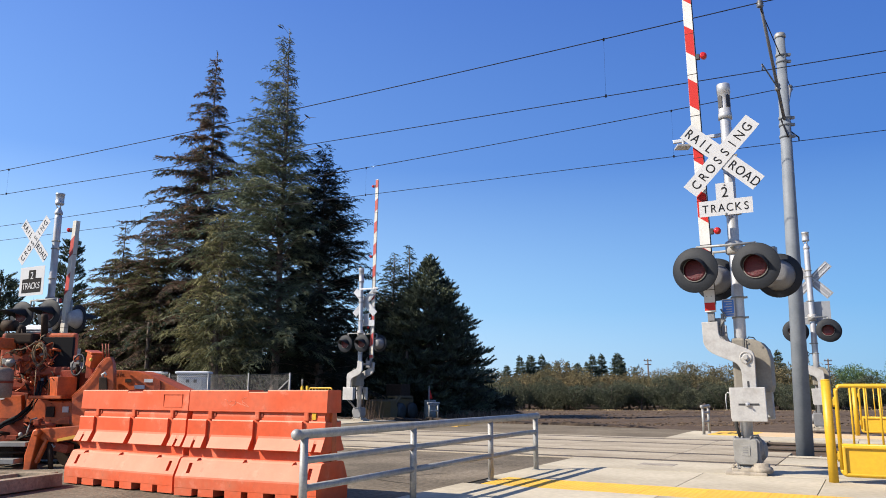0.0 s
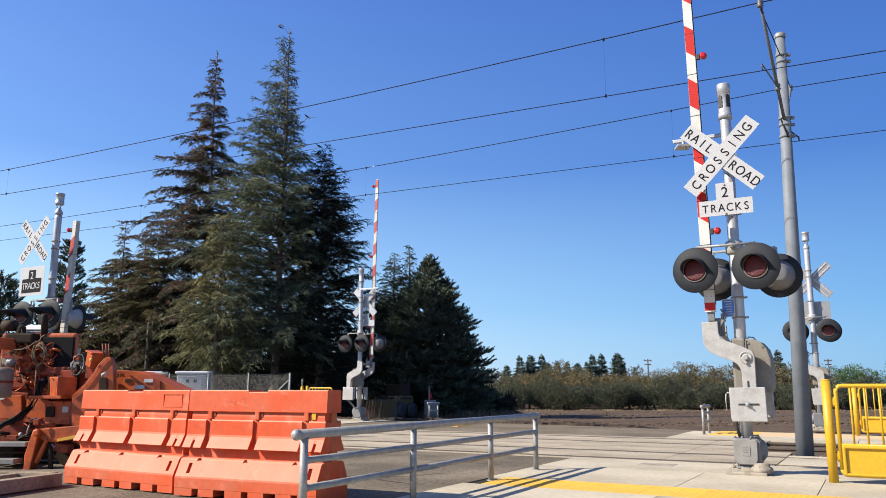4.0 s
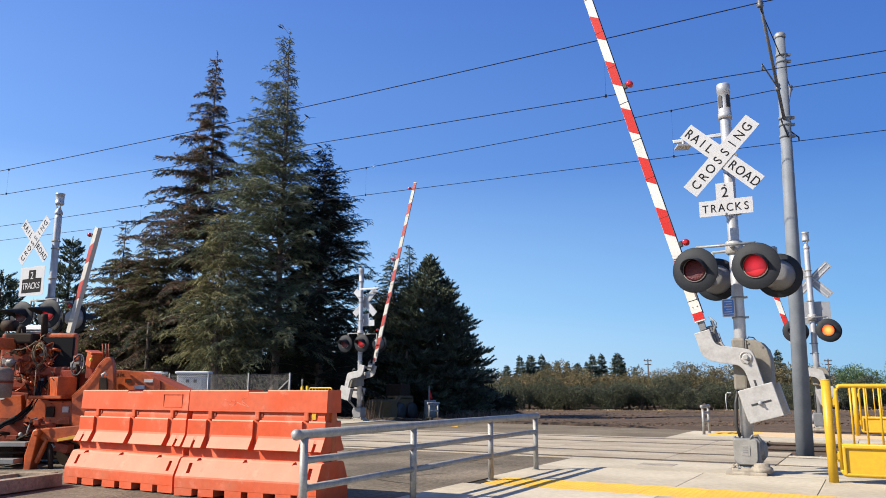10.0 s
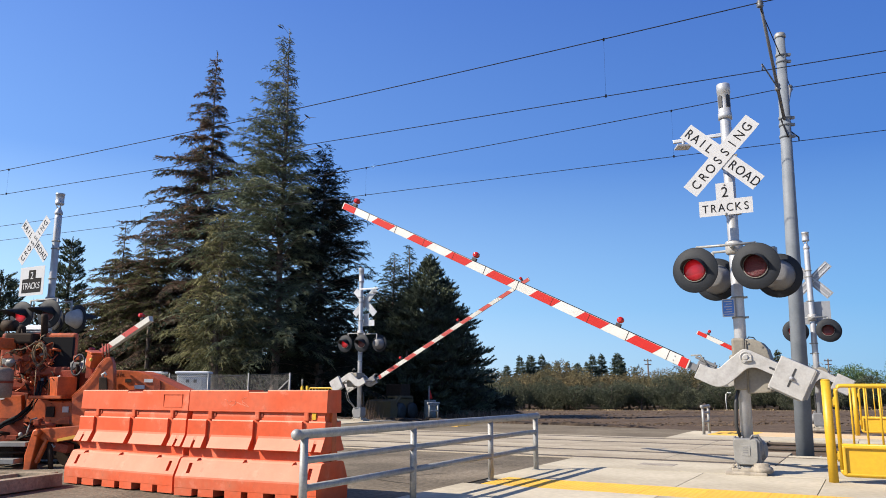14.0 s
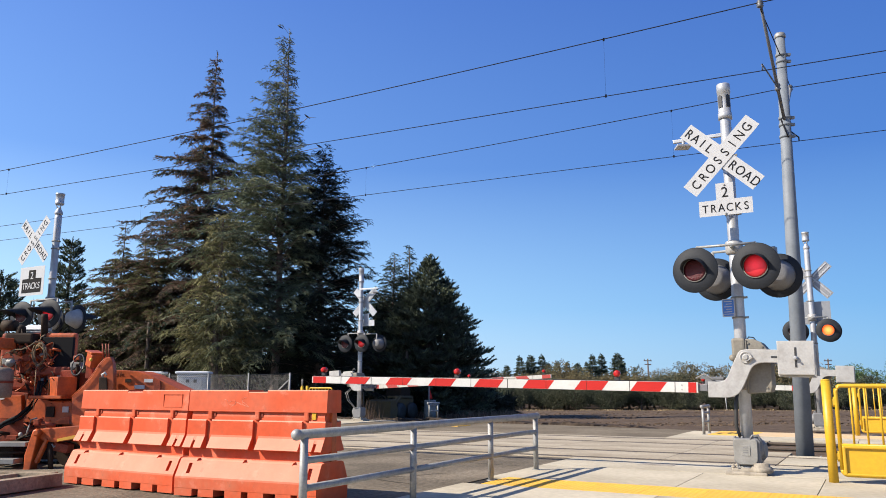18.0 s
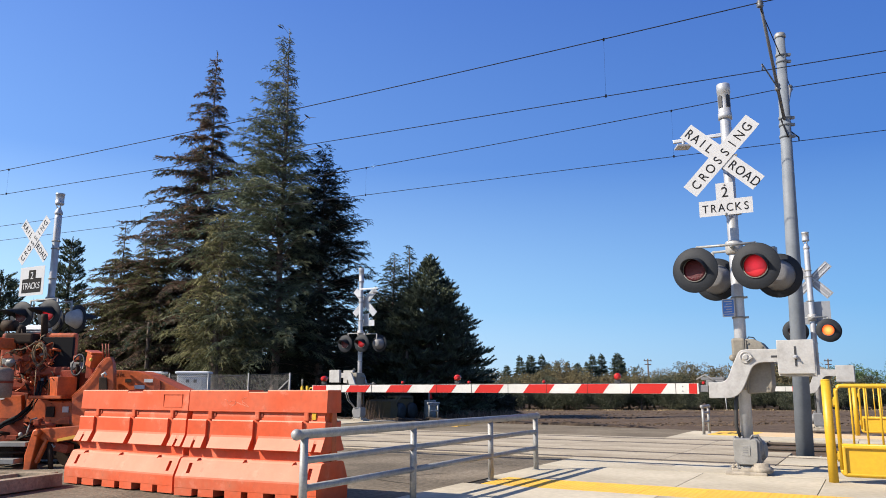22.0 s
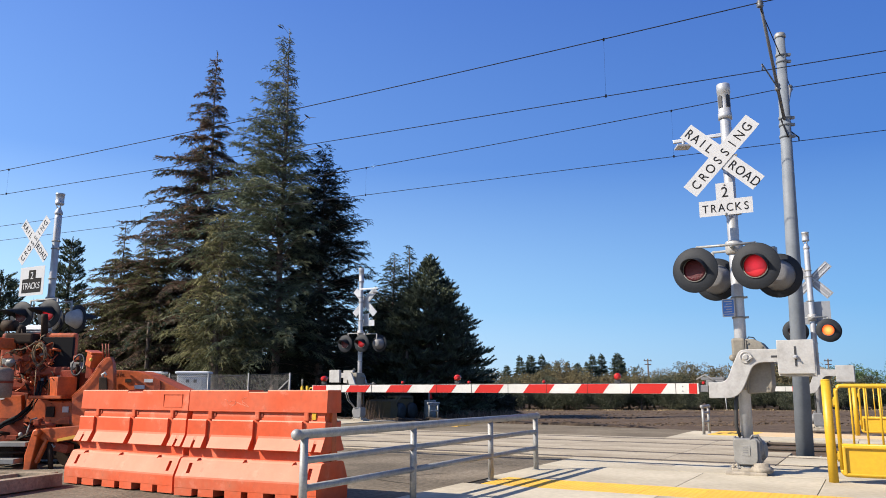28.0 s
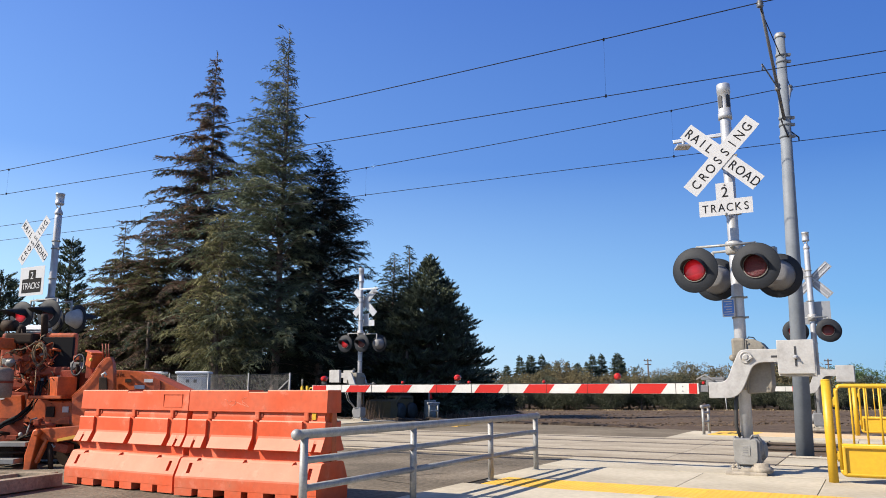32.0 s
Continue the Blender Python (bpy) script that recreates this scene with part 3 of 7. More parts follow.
part("end_slab", quick(plan_quad, 3.63, 4.28, 19.66, 21.4, -0.06, 0.0), M["concrete"], far_pave)
part("bed", quick(plan_quad, -30, 4.27, 18.15, 21.3, -0.3, -0.07), M["joint"], far_pave)
left_pave = thing("pavement_left", PLAN, "pale concrete island beside the far gate", "pavement", kind="structure")
slabs(left_pave, [19.4, 20.6, 22.0, 23.6], [15.0, 17.0, 19.2, 21.5], M["concrete"], deep=0.12)
part("yellow_strip", quick(plan_quad, 11.0, 11.85, 20.75, 21.6, -0.1, 0.0), M["tactile_far"], left_pave, "faded yellow warning strip")

# level crossing: concrete panels between and beside the rails
TRACKS = (13.15, 16.95)
crossing = thing("crossing_deck", PLAN, "light concrete crossing panels round the rails", "crossing", kind="structure")
for c in TRACKS:
    for n0, n1 in ((c - 0.59, c + 0.59),):
        cols = [1.35 if c < 15 else 2.05] + [3.01 + 2.44 * i for i in range(9)]
        slabs(crossing, [n0, n1], cols[::-1], M["panel"], gap=0.01)
slabs(crossing, [12.21, TRACKS[0] - 0.85], ([1.35] + [3.01 + 2.44 * i for i in range(9)])[::-1], M["panel"])
slabs(crossing, [TRACKS[0] + 0.85, 14.9], ([1.35] + [3.01 + 2.44 * i for i in range(9)])[::-1], M["panel"])
slabs(crossing, [14.91, TRACKS[1] - 0.85], ([2.05] + [3.01 + 2.44 * i for i in range(9)])[::-1], M["panel"])
slabs(crossing, [TRACKS[1] + 0.85, 18.12], ([2.05] + [3.01 + 2.44 * i for i in range(9)])[::-1], M["panel"])
slabs(crossing, [12.21, TRACKS[0] - 0.85], [1.34, -2, -5, -9, -30], M["concrete"])
slabs(crossing, [TRACKS[0] + 0.85, 14.24], [1.34, -2, -5, -9, -30], M["concrete"])
slabs(crossing, [TRACKS[0] - 0.59, TRACKS[0] + 0.59], [1.34, -2, -5, -9, -30], M["concrete"])
part("bed", quick(plan_quad, 1.35, 23.5, 12.2, 14.89, -0.4, -0.16), M["ballast"], crossing, "dark ballast under the rails")
part("bed", quick(plan_quad, 2.05, 23.5, 14.91, 18.13, -0.4, -0.16), M["ballast"], crossing, "dark ballast under the rails")
part("bed", quick(plan_quad, -30, 1.345, 12.2, 14.89, -0.4, -0.16), M["ballast"], crossing, "dark ballast under the rails")
part("bed", quick(plan_quad, -30, 1.345, 14.25, 14.915, -0.4, -0.10), M["ballast"], crossing, "open dark ballast beside the crossing")
part("bed", quick(plan_quad, -30, 2.04, 14.92, 18.1, -0.4, -0.10), M["ballast"], crossing, "open dark ballast beside the crossing")


def rail_bar(bm, n):
    box(bm, (-1.0, n, -0.026), (70, 0.068, 0.046), bevel=0.006)
    box(bm, (-1.0, n, -0.09), (70, 0.018, 0.09))
    box(bm, (-1.0, n, -0.145), (70, 0.13, 0.02))


for c in TRACKS:
    for s in (-0.72, 0.72):
        for q in (-0.083, 0.083):
            part("rubber_seal", quick(plan_quad, 1.36 if c < 15 else 2.06, 23.3, c + s + q - 0.045, c + s + q + 0.045, -0.15, -0.004), M["seal"], crossing, "black rubber seal beside the rail")
for i, c in enumerate(TRACKS):
    for s in (-0.7175, 0.7175):
        solid("rail", quick(rail_bar, c + s), M["steel"], PLAN, "rusty steel rail sunk in the crossing deck", "rail", "rails", "structure")


# ---- crossing signals with gates ----
def lamp_parts(sig, x, y, z, facing, lit_name, yaw=0.0, case="housing", hood=0.13):
    """One flashing lamp: round backing, hood, lens and the glowing lens that moves up to the front. facing -1: towards -y."""
    m = Matrix.Translation((x, y, z)) @ Matrix.Rotation(radians((0 if facing < 0 else 180) + yaw), 4, "Z")
    bm = bmesh.new()
    lathe(bm, [(0.16, -0.012), (0.30, -0.012), (0.306, -0.002), (0.30, 0.006), (0.16, 0.006)], axis=(0, -1, 0), seg=40, caps=False)
    back = part("lamp_backing", bm, M["disc"], sig, "round matt black lamp backing", m)
    bm = bmesh.new()
    lathe(bm, [(0.0, -0.235), (0.10, -0.235), (0.135, -0.215), (0.205, -0.04), (0.215, -0.013)], axis=(0, -1, 0), seg=28)
    part("housing", bm, M[case], back, "dark grey lamp housing")
    bm = bmesh.new()
    k = 26
    inner, outer = [], []
    for i in range(k + 1):
        a = radians(-18 + 216 * i / k)
        ln = 0.07 + hood * max(0.0, math.sin(a)) ** 0.7 if math.sin(a) > 0 else 0.07 + 0.10 * math.sin(a) * 2
        ln = max(ln, 0.02)
        for store, r in ((inner, 0.158), (outer, 0.164)):
            p = [Vector((r * math.cos(a), -0.006, r * math.sin(a))), Vector((r * math.cos(a), -0.006 - ln, r * math.sin(a) - ln * 0.16))]
            store.append([bm.verts.new(q) for q in p])
    for s in (inner, outer):
        for a, b in zip(s, s[1:]):
            f = bm.faces.new((a[0], b[0], b[1], a[1]))
            f.smooth = True
    for a, b in zip(range(k), range(1, k + 1)):
        bm.faces.new((inner[a][1], inner[b][1], outer[b][1], outer[a][1]))
    part("hood", bm, M["disc"], back, "short black lamp hood")
    part("rim", quick(lathe, [(0.150, 0.0), (0.160, 0.0), (0.160, 0.022), (0.150, 0.022)], axis=(0, -1, 0), seg=32, caps=False), M["grey"], back)
    part("lens", quick(lathe, [(0.150, 0.004), (0.150, 0.012), (0.12, 0.020), (0.07, 0.026), (0.0, 0.028)], axis=(0, -1, 0), seg=32), M["lens"], back, "dark red glass lens")
    glow = part("glowing_lens", quick(lathe, [(0.146, 0.0), (0.146, 0.008), (0.12, 0.014), (0.07, 0.019), (0.0, 0.021)], axis=(0, -1, 0), seg=32), M[lit_name], back, "bright red glowing lens")
    return glow


def rounded(outline, d, square=()):
    """The outline with every corner eased by a short curve."""
    out = []
    k = len(outline)
    for i in range(k):
        if i in square:
            out.append(tuple(outline[i]))
            continue
        p, q, r = (Vector(outline[j % k]) for j in (i - 1, i, i + 1))
        a = q + (p - q).normalized() * min(d, (p - q).length * 0.45)
        b = q + (r - q).normalized() * min(d, (r - q).length * 0.45)
        for u in (0.0, 0.25, 0.5, 0.75, 1.0):
            v = a * (1 - u) ** 2 + q * 2 * u * (1 - u) + b * u ** 2
            out.append((v.x, v.y))
    return out


def sign_outline(w, h):
    return [(-w / 2, -h / 2), (w / 2, -h / 2), (w / 2, h / 2), (-w / 2, h / 2)]


def blade(sig, angle, words, y, x, z, front, back_mat):
    """One blade of the crossbuck; words as (text, offset along the blade)."""
    face = -1 if front else 1
    bm = quick(slab, sign_outline(1.25, 0.228), -0.002, 0.002)
    m = Matrix.Translation((x, y, z)) @ Matrix.Rotation(radians(-angle), 4, "Y")
    b = part("blade", bm, M["sign"] if front else back_mat, sig, "white reflective crossbuck blade" if front else "bare metal back of a crossbuck blade", m)
    if not front:
        for dz in (-0.06, 0.06):
            part("stiffener", quick(box, (0, 0.008, dz), (1.2, 0.012, 0.035), bevel=0.003), M["alu"], b, "bright stiffening strip")
    if front:
        for text, off, pitch in words:
            set_letters(text, 0.18, pitch, M["ink"], b, Vector((off, -0.004, 0)), 0.0, 0.86)
    return b


def signal(q, turn, side, arm_len, opts):
    """A mast with crossbuck, track sign, lamps, and a gate arm that swings. side: -1 has the arm towards local -x. Faces -y."""
    m = Matrix.Translation(q) @ Matrix.Rotation(radians(turn), 4, "Z")
    sig = thing("crossing_signal", m, opts["label"], "crossing signal", "crossing signals at the tracks")
    # footing, junction box, mast
    bm = bmesh.new()
    box(bm, (-0.02, -0.06, 0.015), (0.50, 0.46, 0.05), Matrix.Rotation(0.06, 4, "Z"), bevel=0.018)
    box(bm, (0.0, -0.02, 0.055), (0.38, 0.36, 0.05), bevel=0.015)
    lathe(bm, [(0.135, 0.03), (0.135, 0.075), (0.12, 0.10), (0.10, 0.105), (0.10, 0.14), (0.06, 0.15)], c=(0.17, -0.14, 0), seg=18)
    for a in (-0.17, 0.17):
        for b in (-0.17, 0.14):
            tube(bm, [(a, b, 0.05), (a, b, 0.13)], 0.014, 6)
            lathe(bm, [(0.03, 0.075), (0.03, 0.10)], c=(a, b, 0), seg=6)
    part("footing", bm, M["footing"], sig, "stained footing with bolts")
    bm = bmesh.new()
    slab(bm, [(-0.16, 0.16), (-0.12, 0.11), (0.14, 0.11), (0.17, 0.15), (0.175, 0.42), (0.14, 0.455), (-0.14, 0.455), (-0.165, 0.43)], -0.15, 0.14, bevel=0.02)
    lathe(bm, [(0.11, -0.04), (0.13, 0.0), (0.13, 0.05), (0.09, 0.08)], c=(0.14, 0.0, 0.30), axis=(1, -0.2, 0), seg=18)
    for a in (-0.14, -0.05, 0.06, 0.13):
        tube(bm, [(a, -0.10, 0.44), (a, -0.10, 0.475)], 0.018, 6)
    tube(bm, [(0.05, -0.14, 0.43), (0.08, -0.14, 0.49), (0.15, -0.12, 0.49), (0.18, -0.1, 0.40), (0.21, -0.08, 0.22)], 0.014, 8)
    jb = part("junction_box", bm, M["housing"], sig, "dark grey cast junction box")
    bm = quick(slab, rounded([(-0.155, 0.19), (-0.10, 0.125), (0.09, 0.125), (0.135, 0.17), (0.14, 0.435), (-0.15, 0.445)], 0.035), -0.185, -0.15, bevel=0.008)
    door = part("box_door", bm, M["grey"], jb, "pale grey cover with eased corners")
    part("raised_panel", quick(box, (-0.005, -0.188, 0.30), (0.11, 0.008, 0.13), bevel=0.003), M["grey"], door)
    for q in range(3):
        part("bar", quick(box, (-0.005, -0.193, 0.335 - q * 0.03), (0.06, 0.003, 0.008)), M["housing"], door)
    for a in (-0.11, 0.07):
        part("latch", quick(tube, [(a, -0.17, 0.11), (a, -0.20, 0.08), (a + 0.03, -0.19, 0.07)], 0.010, 6), M["housing"], door)
    part("flange", quick(lathe, [(0.15, 0.05), (0.15, 0.10), (0.10, 0.12), (0.085, 0.2)], seg=20), M["grey"], sig)
    part("mast", quick(lathe, [(0.078, 0.2), (0.078, 2.4), (0.075, 2.42), (0.075, 4.82), (0.07, 4.9)], seg=24), M["alu"], sig, "round aluminium mast")
    if opts.get("bell"):
        bm = bmesh.new()
        lathe(bm, [(0.075, 4.9), (0.086, 4.92), (0.086, 4.96), (0.045, 5.03), (0.04, 5.06)], seg=20)
        for a in (0, 2.1, 4.2):
            tube(bm, [(0.03 * math.cos(a), 0.03 * math.sin(a), 5.04), (0.075 * math.cos(a), 0.075 * math.sin(a), 5.15)], 0.014, 6)
        lathe(bm, [(0.085, 5.13), (0.096, 5.14), (0.096, 5.18), (0.09, 5.19), (0.09, 5.35), (0.098, 5.355), (0.098, 5.385), (0.02, 5.39)], seg=22)
        part("bell", bm, M["alu"], sig, "round electronic bell on the mast top")
    else:
        bm = bmesh.new()
        lathe(bm, [(0.095, 4.84), (0.095, 4.92), (0.086, 4.925), (0.086, 5.225), (0.093, 5.23), (0.093, 5.345), (0.086, 5.36), (0.01, 5.365)], seg=20)
        part("mast_top", bm, M["alu"], sig, "slotted metal cap of the mast")
        for a in (-0.5, 0.75):
            bm = quick(slab, [(-0.03, -0.09), (0.03, -0.09), (0.03, 0.07), (0.0, 0.10), (-0.03, 0.07)], -0.012, 0.0)
            part("slot", bm, M["black"], sig, "", Matrix.Translation((0, 0, 5.09)) @ Matrix.Rotation(a, 4, "Z") @ Matrix.Translation((0, -0.081, 0)))
    # clamps
    for z in (4.30, 4.13, 3.46, 2.30, 2.03):
        bm = quick(lathe, [(0.078, z - 0.012), (0.092, z - 0.012), (0.092, z + 0.012), (0.078, z + 0.012)], seg=20)
        box(bm, (0.10, 0, z), (0.05, 0.03, 0.026))
        part("clamp", bm, M["grey"], sig)
    # crossbuck and track sign
    cx, cz = opts["cross"]
    sy = opts.get("sign_y", -0.13)
    front = opts["front"]
    words_a = [("CROSSING", 0.0, 0.143)]
    words_b = [("RAIL", -0.375, 0.118), ("ROAD", 0.39, 0.125)]
    blade(sig, 46, words_a, sy - 0.006, cx, cz, front, M[opts.get("back", "alu")])
    blade(sig, -44, words_b, sy + 0.004, cx, cz, front, M[opts.get("back", "alu")])
    tx, tz = opts["tracks"]
    if opts.get("plate"):
        b = part("track_sign", quick(slab, sign_outline(*opts["plate"]), -0.002, 0.002), M["sign"] if front else M[opts.get("back", "alu")], sig, "square white plate with a black track sign" if front else "bare metal back of a track sign", Matrix.Translation((tx, sy, tz)))
        if front:
            o = [(-0.33, -0.25), (0.33, -0.25), (0.33, 0.05), (0.12, 0.06), (0.12, 0.24), (-0.12, 0.24), (-0.12, 0.06), (-0.33, 0.05)]
            part("black_field", quick(slab, o, -0.006, -0.003), M["ink"], b, "black field with rounded shoulders")
            set_letters("2", 0.22, 0.1, M["sign"], b, Vector((0, -0.008, 0.125)), 0, 1.0)
            set_letters("TRACKS", 0.20, 0.103, M["sign"], b, Vector((0, -0.008, -0.10)), 0, 0.9)
    else:
        o = [(-0.343, -0.22), (0.343, -0.22), (0.343, -0.005), (0.113, -0.005), (0.113, 0.225), (-0.113, 0.225), (-0.113, -0.005), (-0.343, -0.005)]
        b = part("track_sign", quick(slab, o, -0.002, 0.002), M["sign"] if front else M[opts.get("back", "alu")], sig, "white sign that counts the tracks" if front else "bare metal back of a track sign", Matrix.Translation((tx, sy, tz)))
        if front:
            for z in (0.195, -0.20):
                part("bolt", quick(lathe, [(0.014, 0.0), (0.014, 0.008), (0.006, 0.014)], c=(0, -0.002, z), axis=(0, -1, 0), seg=6), M["grey"], b)
            set_letters("2", 0.20, 0.1, M["ink"], b, Vector((0, -0.004, 0.10)), 0, 0.95)
            set_letters("TRACKS", 0.155, 0.105, M["ink"], b, Vector((0, -0.004, -0.113)), 0, 0.86)
    # cross-arm beside the crossbuck, on the mast of the near gate
    if opts.get("wing"):
        bm = bmesh.new()
        box(bm, (-0.38, 0.06, cz + 0.44), (0.74, 0.05, 0.05), bevel=0.008)
        box(bm, (-0.60, -0.02, cz + 0.32), (0.20, 0.22, 0.03), Matrix.Rotation(radians(25), 4, "Z"), bevel=0.005)
        tube(bm, [(-0.6, 0.04, cz + 0.44), (-0.6, 0.0, cz + 0.32)], 0.02, 8)
        part("side_arm", bm, M["alu"], sig, "short metal arm clamped to the mast")
    # lamp bracket and lamps
    lz = opts["lamps_z"]
    bm = bmesh.new()
    tube(bm, [(opts["front_lamps"][0], -0.32, lz + 0.335), (opts["front_lamps"][1], -0.32, lz + 0.335)], 0.018, 10)
    tube(bm, [(0, 0, lz + 0.335), (0, -0.33, lz + 0.335)], 0.03, 10)
    for x in opts["front_lamps"]:
        tube(bm, [(x, -0.32, lz + 0.335), (x, -0.32, lz)], 0.022, 8)
    part("lamp_bracket", bm, M["galv"], sig, "pipe bracket that carries the lamps")
    bm = bmesh.new()
    tube(bm, [(opts["back_lamps"][0], 0.18, lz + 0.335), (opts["back_lamps"][1], 0.18, lz + 0.335)], 0.018, 10)
    tube(bm, [(0, 0, lz + 0.335), (0, 0.2, lz + 0.335)], 0.03, 10)
    for x in opts["back_lamps"]:
        tube(bm, [(x, 0.18, lz + 0.335), (x, 0.18, lz)], 0.022, 8)
    part("lamp_bracket", bm, M["galv"], sig, "pipe bracket that carries the lamps")
    bm = bmesh.new()
    lathe(bm, [(0.09, lz + 0.25), (0.115, lz + 0.27), (0.115, lz + 0.42), (0.09, lz + 0.44)], seg=20)
    part("collar", bm, M["cast"], sig)
    glow = [lamp_parts(sig, x, -0.50, lz, -1, k, yaw=opts.get("yaw", 0), hood=opts.get("hood", 0.13)) for x, k in zip(opts["front_lamps"], opts["lit"])]
    glow += [lamp_parts(sig, x, 0.35, lz - 0.03, 1, k, case=opts.get("case", "housing"), hood=opts.get("hood", 0.13)) for x, k in zip(opts["back_lamps"], opts["lit_back"])]
    # blue notice: its small writing cannot be read
    if front:
        pl = part("notice_plate", quick(slab, rounded(sign_outline(0.175, 0.245), 0.02), -0.004, 0.0), M["sign"], sig, "small notice with a white rim and blue field", Matrix.Translation((-0.11, -0.10, 2.16)) @ Matrix.Rotation(radians(-14), 4, "Z"))
        part("blue_field", quick(slab, sign_outline(0.15, 0.185), -0.007, -0.0045), M["blue"], pl, "blue field", Matrix.Translation((0, 0, 0.014)))
        for i in range(5):
            part("bar", quick(box, (-0.004 + 0.012 * (i % 2), -0.008, 0.085 - i * 0.035), (0.11 - 0.03 * (i % 2), 0.002, 0.011)), M["sign"], pl)
        part("blue_bar", quick(box, (0, -0.006, -0.10), (0.13, 0.003, 0.018)), M["blue"], pl)
    # gate mechanism
    s = side
    bm = bmesh.new()
    dome = [(0.06, 1.02), (0.06, 1.74), (0.17, 1.735), (0.26, 1.69), (0.33, 1.60), (0.365, 1.46), (0.365, 1.12), (0.34, 1.04)]
    if not front:
        dome = [(a * 0.85, 1.42 + (b - 1.40) * 0.72) for a, b in dome]
    slab(bm, [(-s * a, b) for a, b in dome], -0.09, 0.33, bevel=0.014)
    box(bm, (-s * -0.02, 0.10, 1.41), (0.17, 0.46, 0.68 if front else 0.46), bevel=0.03)
    tube(bm, [(-s * 0.07, -0.10, 1.05), (-s * 0.07, -0.10, 1.72)], 0.014, 6)
    for a, b in ((0.10, 1.08), (0.30, 1.10), (0.10, 1.68), (0.27, 1.63)):
        tube(bm, [(-s * a, -0.085, b), (-s * a, -0.105, b)], 0.014, 6)
    lathe(bm, [(0.0, -0.26), (0.045, -0.26), (0.045, 0.05)], c=(-s * -0.085, 0.05, 1.487), axis=(0, 1, 0), seg=16)
    part("gate_mechanism", bm, M["tan"], sig, "beige gate machine case bolted to the mast")
    bm = bmesh.new()
    tube(bm, [(-s * 0.17, 0.2, 1.72), (-s * 0.14, 0.2, 1.77), (-s * 0.08, 0.2, 1.78), (-s * 0.04, 0.2, 1.73)], 0.009, 6)
    part("lifting_eye", bm, M["grey"], sig)
    bm = bmesh.new()
    tube(bm, [(s * 0.06, -0.06, 1.10), (s * 0.10, -0.10, 0.9), (s * 0.11, -0.11, 0.6), (s * 0.07, -0.08, 0.45)], 0.022, 8)
    part("cable", bm, M["hose"], sig, "black cable down the mast")
    for dx, dy in () if front else ((0.10, 0.36), (0.22, 0.30), (0.30, 0.20)):
        bm = quick(tube, [(-s * dx, dy - 0.05, 1.10), (-s * (dx + 0.10), dy + 0.06, 0.95), (-s * (dx + 0.06), dy, 0.70), (-s * dx * 0.6, dy * 0.6, 0.50), (-s * 0.06, 0.12, 0.40)], 0.014, 6)
        part("conduit", bm, M["grey"], sig, "flexible grey conduit")
    # the arm: pivot is its origin; it lies along side * x when down
    arm = new("gate_arm")
    arm.parent = sig
    tagged(arm, "swinging gate arm with red and white bands")
    PIV = Vector((0.085 * -s, opts.get("arm_y", -0.25), opts.get("piv_z", 1.487)))
    arm.location = PIV
    dz = -0.40
    sx = s
    # bent casting, both cheeks
    o = [(-0.62, 0.095), (0.0, 0.107), (0.075, 0.09), (0.11, 0.03), (0.18, -0.115), (0.247, -0.28), (0.32, -0.318), (0.487, -0.318), (0.487, -0.525), (0.19, -0.52), (0.09, -0.455), (0.036, -0.356), (-0.017, -0.242), (-0.067, -0.12), (-0.16, -0.066), (-0.62, -0.066)]
    o = [(x * sx, z) for x, z in o]
    back = 0.47 - opts.get("arm_y", -0.25)
    for y0 in (0.02, back):
        bm = quick(slab, rounded(o, 0.06, (0, 7, 8, 15)), y0 - 0.035, y0 + 0.035, bevel=0.008)
        lathe(bm, [(0.078, 0.0), (0.078, 0.03), (0.066, 0.036), (0.060, 0.022), (0.035, 0.022), (0.035, 0.06), (0.028, 0.066)], c=(0, y0 - 0.02, 0), axis=(0, -1, 0), seg=20)
        box(bm, (-sx * 0.04, y0 - 0.06, -0.02), (0.10, 0.03, 0.035), Matrix.Rotation(sx * 0.6, 4, "Y"), bevel=0.006)
        cheek = part("arm_casting", bm, M["cast"], arm, "curved cast metal cheek of the gate arm")
        part("slot", quick(box, (-sx * 0.345, y0 - 0.036, 0.005), (0.08, 0.004, 0.026)), M["black"], cheek)
    for a, b in ((0.40, -0.42), (-0.5, 0.0)):
        part("cross_bolt", quick(tube, [(sx * a, 0.0, b), (sx * a, back, b)], 0.03, 10), M["grey"], arm)
    for y0 in (-0.06, back + 0.06):
        bm = bmesh.new()
        box(bm, (-sx * 0.60, y0, -0.005), (0.43, 0.06, 0.425), bevel=0.008)
        w = part("counterweight", bm, M["cast"], arm, "square metal counterweight plate")
        part("rear_plate", quick(box, (-sx * 0.585, y0 + (0.062 if y0 < 0 else -0.062), -0.02), (0.40, 0.045, 0.44), bevel=0.008), M["cast"], w)
        part("bolt_slot", quick(box, (-sx * 0.60, y0 - 0.032, 0.0), (0.024, 0.006, 0.25)), M["black"], w)
        part("bolt", quick(lathe, [(0.03, 0.0), (0.03, 0.03), (0.012, 0.035), (0.012, 0.07)], c=(-sx * 0.60, y0 - 0.031, -0.01), axis=(0, -1, 0), seg=6), M["alu"], w)
    # adaptor, then the board
    bm = bmesh.new()
    box(bm, (sx * 0.57, 0.05, dz), (0.14, 0.05, 0.09), bevel=0.008)
    box(bm, (sx * 0.42, 0.13, dz + 0.03), (0.24, 0.10, 0.16), bevel=0.012)
    box(bm, (sx * 0.45, 0.12, dz + 0.13), (0.30, 0.07, 0.035), bevel=0.008)
